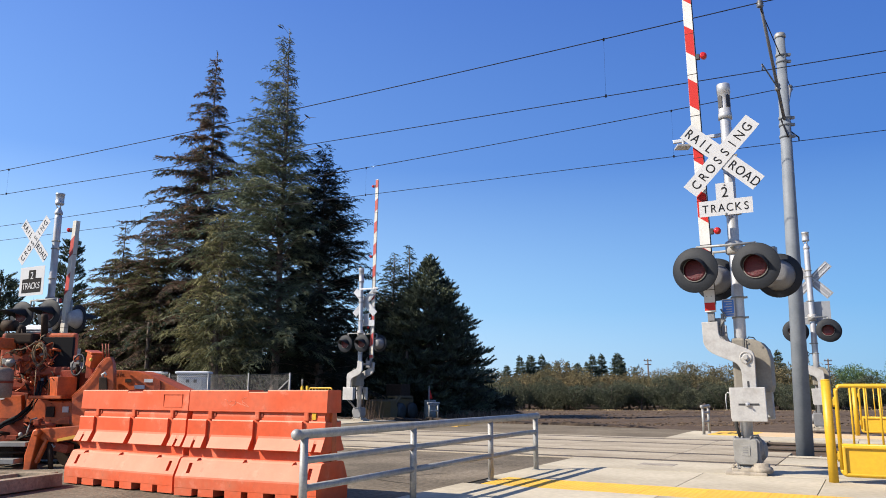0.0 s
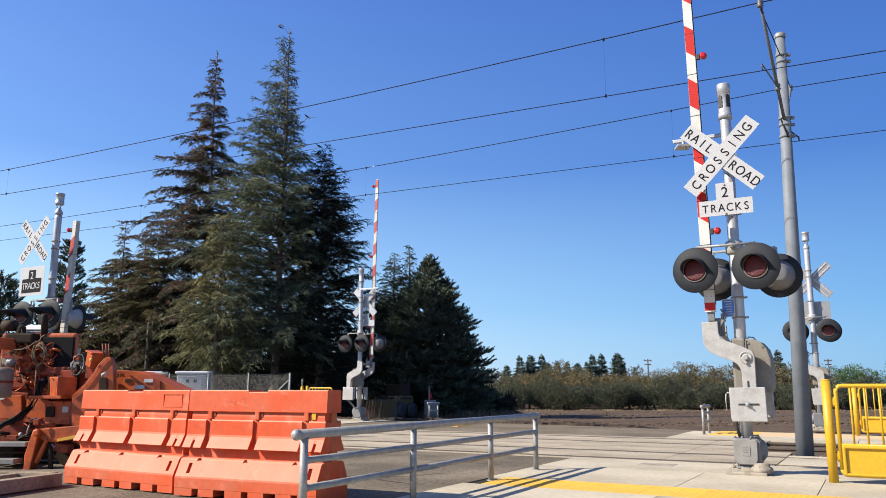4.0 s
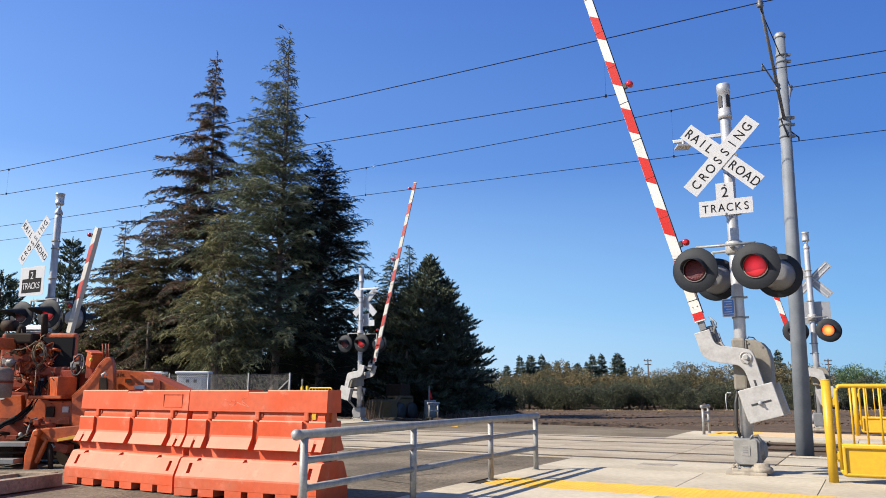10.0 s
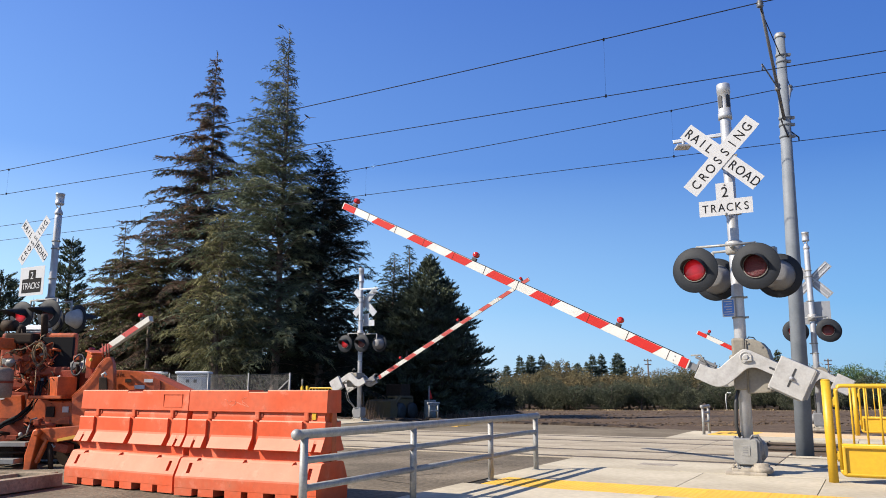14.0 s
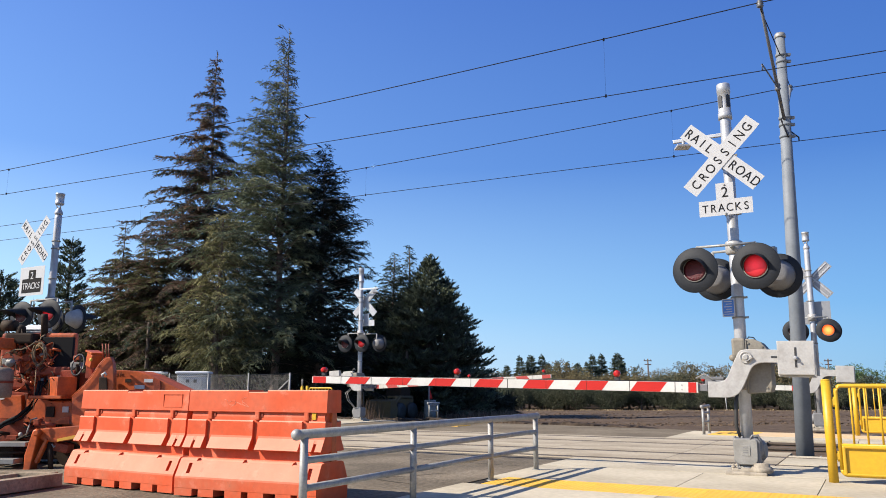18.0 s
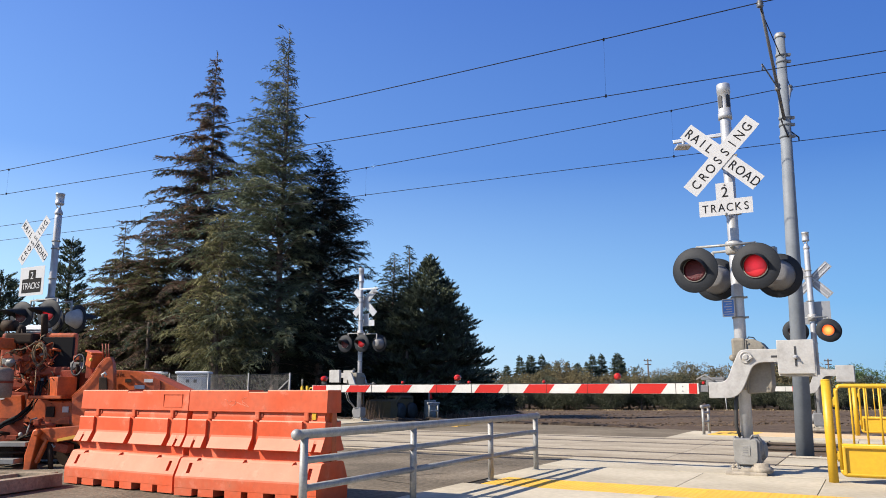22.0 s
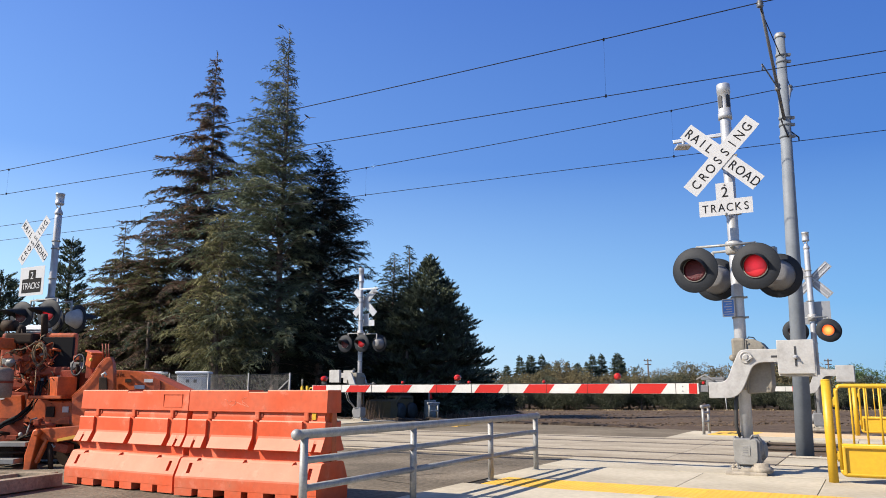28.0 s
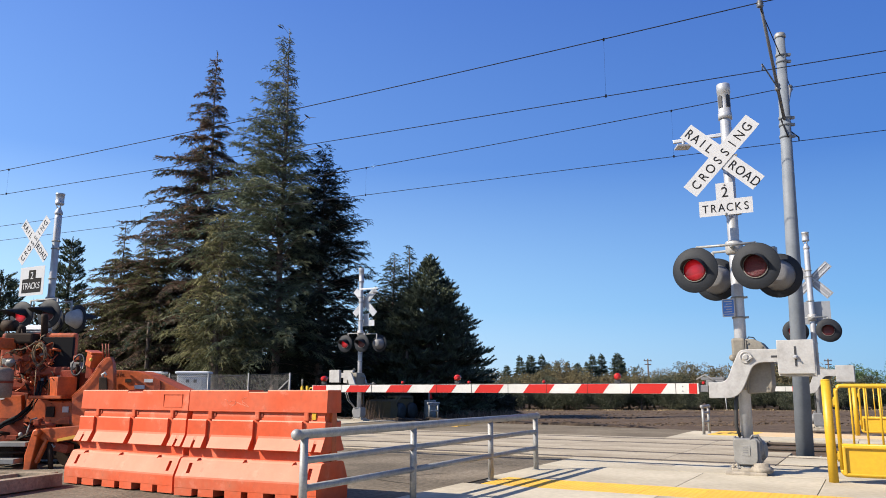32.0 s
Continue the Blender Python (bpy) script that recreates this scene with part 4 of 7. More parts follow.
    for a in (0.34, 0.50):
        tube(bm, [(sx * a, 0.12, dz - 0.06), (sx * a, 0.12, dz + 0.17)], 0.012, 6)
    part("arm_adaptor", bm, M["housing"], arm, "dark grey clamp at the root of the board")
    root, tip = 0.62, arm_len
    half = 0.070
    bm = bmesh.new()
    pts = [(root, half), (tip, half * 0.82), (tip, -half * 0.82), (root, -half)]
    thick = opts.get("thick", 0.045)
    slab(bm, [(sx * a, dz + b) for a, b in pts], 0.0, thick, bevel=0.004)
    board = part("board", bm, M[opts.get("white", "white")], arm, "long white board of the gate arm")
    period, lean = 0.8128, 0.10
    bands = [(tip - 0.02, tip - 0.30)]
    x = tip - 0.355 - 0.4064
    if opts.get("white_tip"):
        bands, x = [], tip - 0.38
    while x - 0.40 > root + 0.3:
        bands.append((x, x - 0.4064))
        x -= period
    bands.append((root + 0.125, root + 0.02))
    for face in (-0.0025, thick + 0.0005):
        for i, (a, b) in enumerate(bands):
            h = half * (1 - 0.18 * (a - root) / (tip - root)) - 0.002
            k = 0.0 if i == len(bands) - 1 or (i == 0 and not opts.get("white_tip")) else lean
            k = -k
            o = [(sx * (a + k / 2), dz + h), (sx * (a - k / 2), dz - h), (sx * (b - k / 2), dz - h), (sx * (b + k / 2), dz + h)]
            part("red_band", quick(slab, o, face, face + 0.002), M[opts.get("red", "red")], arm, "red reflective band")
    for a in np.arange(root + 0.30, tip - 0.2, 0.62 if tip > 5 else 0.8):
        h = half * (1 - 0.18 * (a - root) / (tip - root))
        part("seam", quick(box, (sx * a, thick / 2, dz), (0.006, thick + 0.007, 2 * h + 0.004)), M["grime"], board)
    for a, b in ((0.21, 0.03), (0.21, -0.03)):
        part("bolt", quick(lathe, [(0.008, 0.0), (0.008, 0.006), (0.004, 0.009)], c=(sx * (root + a), -0.001, dz + b), axis=(0, -1, 0), seg=8), M["galv"], board)
    bm = bmesh.new()
    tube(bm, [(sx * (root + 0.1), 0.02, dz + half + 0.006), (sx * (tip - 0.2), 0.02, dz + half * 0.82 + 0.006)], 0.006, 6)
    part("lamp_cable", bm, M["hose"], arm, "thin black cable along the board")
    for a in opts["arm_lamps"]:
        bm = bmesh.new()
        box(bm, (sx * a, 0.02, dz + half + 0.025), (0.08, 0.05, 0.05), bevel=0.006)
        lamp = part("lamp_holder", bm, M["black"], arm)
        bm = bmesh.new()
        lathe(bm, [(0.02, -0.055), (0.04, -0.05), (0.042, -0.018), (0.047, -0.018), (0.047, 0.018), (0.042, 0.018), (0.04, 0.05), (0.02, 0.055)], c=(sx * a, 0.02, dz + half + 0.10), axis=(0, 1, 0), seg=16)
        part("arm_lamp", bm, M["redlamp"], lamp, "round red lamp on the board")
    bm = bmesh.new()
    tube(bm, [(sx * 0.42, 0.05, -0.30), (sx * 0.55, 0.10, -0.22), (sx * 0.66, 0.08, dz + 0.12)], 0.012, 6)
    part("stay", bm, M["grey"], arm)
    return arm, glow, PIV


NEAR = dict(front=True, label="gate signal with crossbuck, red lamps and striped arm beside the pavement", cross=(-0.035, 4.20), tracks=(-0.02, 3.60), sign_y=-0.38, lamps_z=2.645,
            front_lamps=(-0.443, 0.316), back_lamps=(-0.317, 0.504), wing=True, arm_lamps=(1.72, 4.27, 6.88), yaw=-8, lit=("lens_dim", "lens_lit"), lit_back=("lens_dim", "lens_dim"))
FARL = dict(front=False, piv_z=1.53, label="gate signal seen from behind with bare metal crossbuck and striped arm", cross=(-0.08, 4.14), tracks=(-0.15, 3.5), hood=0.27, white="white_dull", red="red_dull", lamps_z=2.68, wing=True,
            front_lamps=(-0.48, 0.28), back_lamps=(-0.30, 0.40), arm_lamps=(1.72, 4.27, 6.88), lit=("lens_dim", "lens_dim"), lit_back=("lens_dim", "lens_dim"))
LEFT = dict(front=True, label="gate signal with crossbuck and black track plate behind the orange machine", cross=(-0.19, 4.27), tracks=(-0.145, 3.375), lamps_z=2.62, bell=True, plate=(0.84, 0.63),
            thick=0.10, arm_y=0.08, front_lamps=(-0.20, 0.72), back_lamps=(-0.30, 0.475), arm_lamps=(1.5, 3.07), yaw=11, hood=0.42, white_tip=True, case="cast", white="white_dull", red="red_dull", lit=("lens_lit", "lens_dim"), lit_back=("lens_dim", "lens_dim"), sign_y=-0.38)
FARR = dict(front=False, back="sign_back", label="gate signal with bare metal crossbuck back behind the wire mast", cross=(-0.06, 4.04), tracks=(-0.10, 3.14), lamps_z=2.66, bell=True, plate=(0.72, 0.62),
            front_lamps=(-0.38, 0.44), back_lamps=(-0.38, 0.44), arm_lamps=(1.5, 3.1), lit=("lens_dim", "lens_dim"), lit_back=("lens_amber", "lens_dim"))
arm_a, glow_a, piv_a = signal((4.001, 10.368, 0), TURN, -1, 7.12, NEAR)
arm_b, glow_b, piv_b = signal((-2.921, 27.259, 0), TURN + 180, -1, 7.12, FARL)
arm_c, glow_c, piv_c = signal((-8.567, 16.685, 0), TURN, 1, 3.27, LEFT)
arm_d, glow_d, piv_d = signal((10.10, 20.984, 0), TURN + 180, 1, 3.40, FARR)


# ---- handrail along the pavement ----
def handrail(name, t, posts, label, z_top=0.715, r=0.034):
    th = thing(name, PLAN, label, "handrail", "handrails at the crossing")
    n0, n1 = posts[0] - 0.10, posts[-1] + 0.07
    bm = quick(tube, [(-t, n0, z_top), (-t, (n0 + n1) / 2, z_top), (-t, n1, z_top)], r + 0.006, 16)
    for n in (n0, n1):
        bmesh.ops.create_uvsphere(bm, u_segments=14, v_segments=8, radius=r + 0.013, matrix=Matrix.Translation((-t, n, z_top)))
    for f in bm.faces:
        f.smooth = True
    part("top_rail", bm, M["galv"], th, "round galvanised top rail with ball ends")
    for n in posts:
        bm = quick(tube, [(-t, n, 0.0), (-t, n, z_top)], r, 16)
        p = part("post", bm, M["galv"], th)
        part("base_collar", quick(lathe, [(0.055, 0.0), (0.055, 0.006), (0.036, 0.010)], c=(-t, n, 0), seg=16), M["galv"], p)
    for z in (0.505, 0.285):
        for a, b in zip(posts, posts[1:]):
            part("rail", quick(tube, [(-t, a, z), (-t, b, z)], r - 0.004, 14), M["galv"], th)
    return th


handrail("handrail", 4.14, [5.12, 6.85, 8.66, 10.09], "galvanised three-bar handrail at the pavement edge")
handrail("handrail", 3.72, [19.75, 20.45], "short galvanised handrail on the far pavement", 0.66)
handrail("handrail", 14.5, [25.13, 25.75], "short galvanised handrail on the far road edge", 0.56)


# ---- yellow swing gates for walkers ----
def swing_gate(t, n, width, label):
    th = thing("swing_gate", Matrix.Translation(at(t, n)) @ Matrix.Rotation(radians(TURN), 4, "Z"), label, "gate", "yellow swing gates")
    bm = quick(tube, [(0, 0, 0), (0, 0, 1.18)], 0.054, 18)
    lathe(bm, [(0.054, 1.18), (0.046, 1.195), (0.01, 1.20)], seg=18)
    part("gate_post", bm, M["yellow"], th, "round yellow gate post")
    x0, x1, z0, z1, rr = 0.10, 0.10 + width, 0.09, 1.12, 0.06
    loop = []
    for cx, cz, a0 in ((x0 + rr, z0 + rr, 180), (x1 - rr, z0 + rr, 270), (x1 - rr, z1 - rr, 0), (x0 + rr, z1 - rr, 90)):
        for k in range(5):
            a = radians(a0 + 22.5 * k)
            loop.append((cx + rr * math.cos(a), 0, cz + rr * math.sin(a)))
    loop.append(loop[0])
    part("gate_frame", quick(tube, loop, 0.024, 10), M["yellow"], th, "bent yellow tube frame")
    part("mid_bar", quick(tube, [(x0, 0, 0.43), (x1, 0, 0.43)], 0.02, 10), M["yellow"], th)
    bm = bmesh.new()
    box(bm, ((x0 + x1) / 2, 0.0, 0.26), (width - 0.03, 0.012, 0.32), bevel=0.003)
    part("kick_plate", bm, M["yellow"], th, "solid yellow kick plate")
    for c, sz in (((x0 + 0.035, -0.018, 0.255), (0.035, 0.045, 0.33)), (((x0 + x1) / 2, -0.018, 0.41), (width - 0.03, 0.04, 0.03)), (((x0 + x1) / 2, -0.018, 0.10), (width - 0.03, 0.04, 0.03))):
        part("plate_lip", quick(box, c, sz, bevel=0.012), M["yellow"], th)
    k = max(3, int(width / 0.155))
    for i in range(k):
        x = x0 + (i + 1) * width / (k + 1)
        part("bar", quick(tube, [(x, 0, 0.43), (x, 0, z1)], 0.012, 8), M["yellow"], th)
    for z in (0.3, 0.93):
        bm = quick(box, (0.07, 0, z), (0.06, 0.035, 0.08), bevel=0.008)
        tube(bm, [(0.075, 0, z - 0.06), (0.075, 0, z + 0.06)], 0.016, 10)
        part("hinge", bm, M["yellow"], th, "yellow spring hinge")
    return th


swing_gate(0.52, 10.44, 1.35, "yellow tubular swing gate with a solid kick plate on the pavement")
swing_gate(0.45, 20.95, 1.35, "yellow tubular swing gate on the far pavement")
swing_gate(17.9, 22.2, 1.0, "yellow tubular swing gate beyond the orange barriers")
bm = quick(tube, [(0, 0, 0), (0, 0, 1.15)], 0.055, 14)
lathe(bm, [(0.055, 1.15), (0.04, 1.2), (0.01, 1.21)], seg=14)
th = thing("bollard", Matrix.Translation(at(18.05, 22.1)), "yellow bollard with a grey cap beside the swing gate", "bollard")
part("bollard_post", bm, M["yellow"], th)
part("bollard_cap", quick(lathe, [(0.03, 1.2), (0.03, 1.42), (0.01, 1.44)], seg=12), M["grey"], th, "grey rod on top")


# ---- orange water-filled barriers ----
def barrier(m, L, label, panel=True):
    th = thing("traffic_barrier", m, label, "barrier", "orange traffic barriers")

    def run(bm, profile, x0, x1):
        """A stretch of the barrier: half section of (half depth, height), closed at both ends."""
        rows = []
        for x in (x0, x1):
            pts = [(-d, z) for d, z in profile] + [(d, z) for d, z in reversed(profile)]
            rows.append([bm.verts.new((x * L, y, z)) for y, z in pts])
        k = len(rows[0])
        for i in range(k):
            bm.faces.new((rows[0][i], rows[0][(i + 1) % k], rows[1][(i + 1) % k], rows[1][i]))
        bm.faces.new(rows[0][::-1])
        bm.faces.new(rows[1])

    def eased(bm, w):
        bmesh.ops.bevel(bm, geom=[e for e in bm.edges], offset=w, segments=2, affect="EDGES", profile=0.6)
        for f in bm.faces:
            f.smooth = f.calc_area() < 0.01

    plain = [(0.286, 0.072), (0.288, 0.078), (0.288, 0.175), (0.284, 0.192), (0.207, 0.352), (0.192, 0.366), (0.15, 0.372)]
    slot = [(0.286, 0.072), (0.288, 0.078), (0.288, 0.175), (0.284, 0.192), (0.269, 0.222), (0.225, 0.215), (0.185, 0.325), (0.2215, 0.322), (0.207, 0.352), (0.192, 0.366), (0.15, 0.372)]
    dent = [(0.286, 0.072), (0.288, 0.078), (0.288, 0.175), (0.284, 0.192), (0.216, 0.334), (0.200, 0.345), (0.165, 0.345), (0.15, 0.372)]
    bm = bmesh.new()
    cuts = [(0.0, plain), (0.075, slot), (0.10, plain), (0.125, dent), (0.175, plain), (0.465, dent), (0.51, plain), (0.81, dent), (0.855, plain), (0.925, slot), (0.95, plain), (1.0, None)]
    for (a, pr), (b, _) in zip(cuts, cuts[1:]):
        run(bm, pr, a, b)
    bmesh.ops.remove_doubles(bm, verts=bm.verts[:], dist=0.0005)
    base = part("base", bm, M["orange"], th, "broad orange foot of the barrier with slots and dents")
    for a, b in ((0.0, 0.135), (0.18, 0.295), (0.375, 0.495), (0.54, 0.65), (0.73, 0.835), (0.875, 1.0)):
        bm = bmesh.new()
        run(bm, [(0.286, 0.0), (0.286, 0.08)], a + 0.001, b - 0.001)
        part("foot", bm, M["orange"], base)
    bm = bmesh.new()
    run(bm, [(0.135, 0.365), (0.112, 0.80), (0.10, 0.86)], 0.02, 0.98)
    part("core", bm, M["orange"], th, "recessed core of the barrier")
    for a, b in ((0.004, 0.145), (0.19, 0.495), (0.54, 0.84), (0.885, 0.996)):
        full = [(0.145, 0.468), (0.206, 0.469), (0.216, 0.478), (0.155, 0.59), (0.149, 0.61), (0.146, 0.752), (0.138, 0.765), (0.12, 0.752)]
        nick = [(0.145, 0.468), (0.165, 0.469), (0.150, 0.545), (0.172, 0.55), (0.155, 0.59), (0.149, 0.61), (0.146, 0.752), (0.138, 0.765), (0.12, 0.752)]
        bm = bmesh.new()
        mid = (a + b) / 2
        if b - a < 0.2:
            run(bm, full, a, mid - 0.008)
            run(bm, nick, mid - 0.008, mid + 0.012)
            run(bm, full, mid + 0.012, b)
            bmesh.ops.remove_doubles(bm, verts=bm.verts[:], dist=0.0005)
        else:
            run(bm, full, a, b)
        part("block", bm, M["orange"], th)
    bm = bmesh.new()
    z1 = 1.052
    for a, b, z in ((0.0, 0.445, 1.07), (0.445, 0.585, z1), (0.585, 1.0, 1.07)):
        run(bm, [(0.118, 0.845), (0.135, 0.85), (0.126, z - 0.01), (0.116, z)], a, b)
    bmesh.ops.remove_doubles(bm, verts=bm.verts[:], dist=0.0005)
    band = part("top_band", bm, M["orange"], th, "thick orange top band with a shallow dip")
    if panel:
        # shallow frame pressed into the band
        for cx, cz, w, h in ((0.865, 1.025, 0.30, 0.008), (0.865, 0.888, 0.30, 0.008), (0.785, 0.957, 0.008, 0.14), (0.945, 0.957, 0.008, 0.14)):
            part("panel_lip", quick(box, (cx * L, -0.131, cz), (w, 0.012, h)), M["orange"], band)
    for a in (0.167, 0.517, 0.862):
        part("rib", quick(box, (a * L, 0, 0.815), (0.055, 0.27, 0.10), bevel=0.012), M["orange"], th)
        # solid darker block whose colour stands for the shade of a hole
        part("pin_slot", quick(box, (a * L + 0.05, 0, 0.815), (0.03, 0.235, 0.045), bevel=0.006), M["machine_dark"], th)
    for a in (0.012, 0.988):
        # upright channel in the end face
        part("end_channel", quick(box, (a * L, 0.02, 0.62), (0.035, 0.09, 0.88), bevel=0.008), M["machine"], th)
    if not panel:
        # a faint chalk scrawl and a small yellow sticker
        for k, (x0, z0) in enumerate(((0.27, 0.98), (0.33, 1.0), (0.39, 0.97), (0.43, 1.0))):
            pts = [(x0 * L + 0.05 * math.sin(a * 1.7 + k), -0.1305 - 0.0015 * (k % 2), z0 - 0.04 + 0.035 * math.cos(a * 1.2 + k * 2) - 0.01 * a) for a in (q * 0.5 for q in range(12))]
            part("chalk_stroke", quick(tube, pts, 0.0017, 5), M["chalk"], band, "pale chalk stroke")
        part("sticker", quick(box, (0.91 * L, -0.118, 0.815), (0.045, 0.012, 0.07)), M["yellow"], th, "small yellow sticker")
    return th


def along(p, q):
    p, q = Vector((*p, 0)), Vector((*q, 0))
    return Matrix.Translation(p) @ Matrix.Rotation(math.atan2(q.y - p.y, q.x - p.x), 4, "Z") @ Matrix.Translation((0, 0.288, 0))


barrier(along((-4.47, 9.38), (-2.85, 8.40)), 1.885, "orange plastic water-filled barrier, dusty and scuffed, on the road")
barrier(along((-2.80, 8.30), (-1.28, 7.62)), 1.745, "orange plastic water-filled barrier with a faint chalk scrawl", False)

# ---- timber frame on the ground ----
th = thing("timber_frame", pose(-4.42, 9.02, 0), "weathered timber frame lying on the road", "timber frame")


def timber(p, q, w, z0, z1):
    a, c = Vector((*p, 0)), Vector((*q, 0))
    d = c - a
    part("timber", quick(box, (a + c) / 2 + Vector((0, 0, (z0 + z1) / 2)), (d.length, w, z1 - z0), Matrix.Rotation(math.atan2(d.y, d.x), 4, "Z"), bevel=0.008), M["timber"], th)


timber((0.03, 0.06), (-0.52, -1.45), 0.13, 0.0, 0.14)
timber((-0.05, 0.12), (-1.7, 0.40), 0.15, 0.0, 0.14)
timber((-0.50, 0.12), (-0.98, -1.3), 0.12, 0.0, 0.13)
timber((-1.2, 0.22), (-1.6, -1.2), 0.12, 0.0, 0.13)

# ---- orange road machine ----
mc = thing("road_machine", Matrix.Translation((0, 11.4, 0)), "battered orange road grinding machine with a dark radiator", "construction machine")
MO, MD, MG = M["machine"], M["machine_dark"], M["grime"]


def wedge(outline, y0, y1, material, name, label="", bevel=0.01, parent=None):
    return part(name, quick(slab, outline, y0, y1, bevel=bevel), material, parent or mc, label)


def turned_box(name, c, s, yaw, material, label="", tilt=0.0, bevel=0.012):
    return part(name, quick(box, (0, 0, 0), s, bevel=bevel), material, mc, label, Matrix.Translation(c) @ Matrix.Rotation(radians(yaw), 4, "Z") @ Matrix.Rotation(radians(tilt), 4, "Y"))


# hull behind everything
part("chassis", quick(box, (-6.25, 0.75, 0.72), (1.2, 0.6, 1.0), bevel=0.03), MD, mc, "dark chassis")
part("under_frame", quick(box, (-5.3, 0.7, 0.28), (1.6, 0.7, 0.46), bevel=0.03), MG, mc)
wedge([(-6.087, 0.559), (-6.121, 0.922), (-5.530, 0.922), (-5.498, 0.559)], 0.3, 0.45, MO, "side_panel", "grimy orange side panel")
wedge([(-5.333, 0.195), (-5.393, 0.975), (-5.218, 1.137), (-5.114, 1.283), (-5.027, 1.430), (-4.936, 1.536), (-4.879, 1.544), (-4.841, 1.479), (-4.814, 1.348), (-4.750, 0.511)], -0.05, 0.06, MO, "side_plate", "slanted orange side plate with a rounded shoulder")
part("plate_edge", quick(tube, [(-5.383, -0.070, 0.975), (-5.209, -0.070, 1.145), (-5.106, -0.070, 1.291), (-5.019, -0.070, 1.437), (-4.928, -0.070, 1.544)], 0.008, 6), MO, mc, "bright worn edge of the side plate")
wedge([(-5.048, 0.823), (-5.056, 1.348), (-4.887, 1.365), (-4.605, 1.348), (-4.439, 1.298), (-3.897, 1.055), (-3.833, 0.823)], 0.3, 0.95, MO, "engine_hood", "sloping orange hood with a stencilled mark")
# darker strip put in for the shading at the hood's end
wedge([(-4.306, 0.823), (-4.353, 1.255), (-4.239, 1.205), (-4.197, 0.823)], 0.28, 0.30, MD, "hood_seam")
# dark sheet on the side plate stands for the shade in a gap
wedge([(-5.004, 0.991), (-5.008, 1.250), (-4.893, 1.250), (-4.865, 0.991)], -0.075, -0.055, MG, "dark_recess")
part("pipe_elbow", quick(tube, [(-4.942, -0.100, 1.250), (-4.944, -0.120, 1.290), (-4.905, -0.120, 1.314), (-4.895, -0.100, 1.282)], 0.017, 10), M["portable"], mc, "pale pipe elbow")
for c, w, h, m in (((-4.726, 0.290, 1.205), 0.09, 0.055, MG), ((-4.421, 0.290, 1.205), 0.13, 0.05, M["portable"]), ((-4.550, 0.290, 1.113), 0.15, 0.055, M["portable"])):
    part("plate", quick(box, c, (w, 0.01, h)), m, mc, "small plate on the hood")
set_letters("316", 0.07, 0.042, MG, mc, Vector((-4.879, 0.293, 1.306)), 0, 0.95)
# radiator
part("radiator_frame", quick(box, (-5.86, 0.375, 1.625), (0.56, 0.11, 0.60), bevel=0.04), MO, mc, "rounded red frame of the radiator")
part("radiator_core", quick(box, (-5.815, 0.285, 1.60), (0.47, 0.06, 0.51), bevel=0.01), M["ink"], mc, "dark grimy radiator core")
part("radiator_body", quick(box, (-5.92, 0.53, 1.62), (0.48, 0.2, 0.54), bevel=0.03), MG, mc)
part("radiator_shroud", quick(box, (-5.837, 0.400, 1.350), (0.54, 0.4, 0.12), bevel=0.02), MD, mc)
part("rail", quick(box, (-5.581, 0.200, 1.287), (0.22, 0.1, 0.14), bevel=0.015), MD, mc)
# tool box on the step plate, its lit side towards the sun
turned_box("tool_box", (-5.643, 0.150, 1.121), (0.30, 0.29, 0.275), -38, MO, "square orange tool box")
turned_box("shelf", (-5.733, 0.140, 0.965), (0.50, 0.5, 0.045), -6, MO, "orange step plate", 0.0, 0.008)
part("handle", quick(tube, [(-5.723, -0.050, 0.991), (-5.730, -0.060, 1.218), (-5.700, -0.060, 1.242), (-5.663, -0.060, 1.201)], 0.007, 6), MG, mc)
wedge([(-5.858, 0.590), (-5.888, 0.907), (-5.479, 0.907), (-5.451, 0.590)], 0.16, 0.22, MO, "step_riser", "orange riser below the step")
wedge([(-5.686, 0.576), (-5.594, 0.657), (-5.448, 0.697), (-5.438, 0.576)], 0.04, 0.14, MO, "tread", "bright worn tread")
part("hatch", quick(box, (-5.780, 0.140, 0.753), (0.12, 0.03, 0.15), bevel=0.005), MG, mc)
part("plate", quick(box, (-5.563, 0.150, 0.785), (0.09, 0.012, 0.085)), M["portable"], mc, "small grey plate")
for q in ((84, 715), (124, 715), (84, 745), (104, 712)):
    part("bolt", quick(lathe, [(0.012, 0.0), (0.012, 0.012)], c=(-6.474 + q[0] * 0.00826, 0.155, 1.072 - (q[1] - 690) * 0.0081), axis=(0, -1, 0), seg=6), MD, mc)
# controls
turned_box("control_box", (-5.160, 0.050, 1.499), (0.17, 0.16, 0.19), -40, MO, "orange control box with a lamp", 14)
part("box_lid", quick(box, (-5.153, 0.050, 1.615), (0.20, 0.2, 0.03), Matrix.Rotation(radians(-40), 4, "Z") @ Matrix.Rotation(radians(14), 4, "Y"), bevel=0.006), MO, mc)
part("control_knob", quick(lathe, [(0.025, 0.0), (0.025, 0.02), (0.01, 0.03)], c=(-5.145, -0.060, 1.503), axis=(-0.5, -1, 0), seg=12), M["tactile"], mc)
part("control_stand", quick(box, (-5.220, 0.100, 1.335), (0.1, 0.1, 0.2), bevel=0.01), MD, mc)
for x0, x1 in ((183, 181), (189, 187), (193, 192)):
    part("lever", quick(tube, [(-6.474 + x0 * 0.00826 - 0.03, 0.0, 1.50), (-6.474 + x1 * 0.00826 - 0.05, 0.0, 1.74)], 0.011, 8), MD, mc)
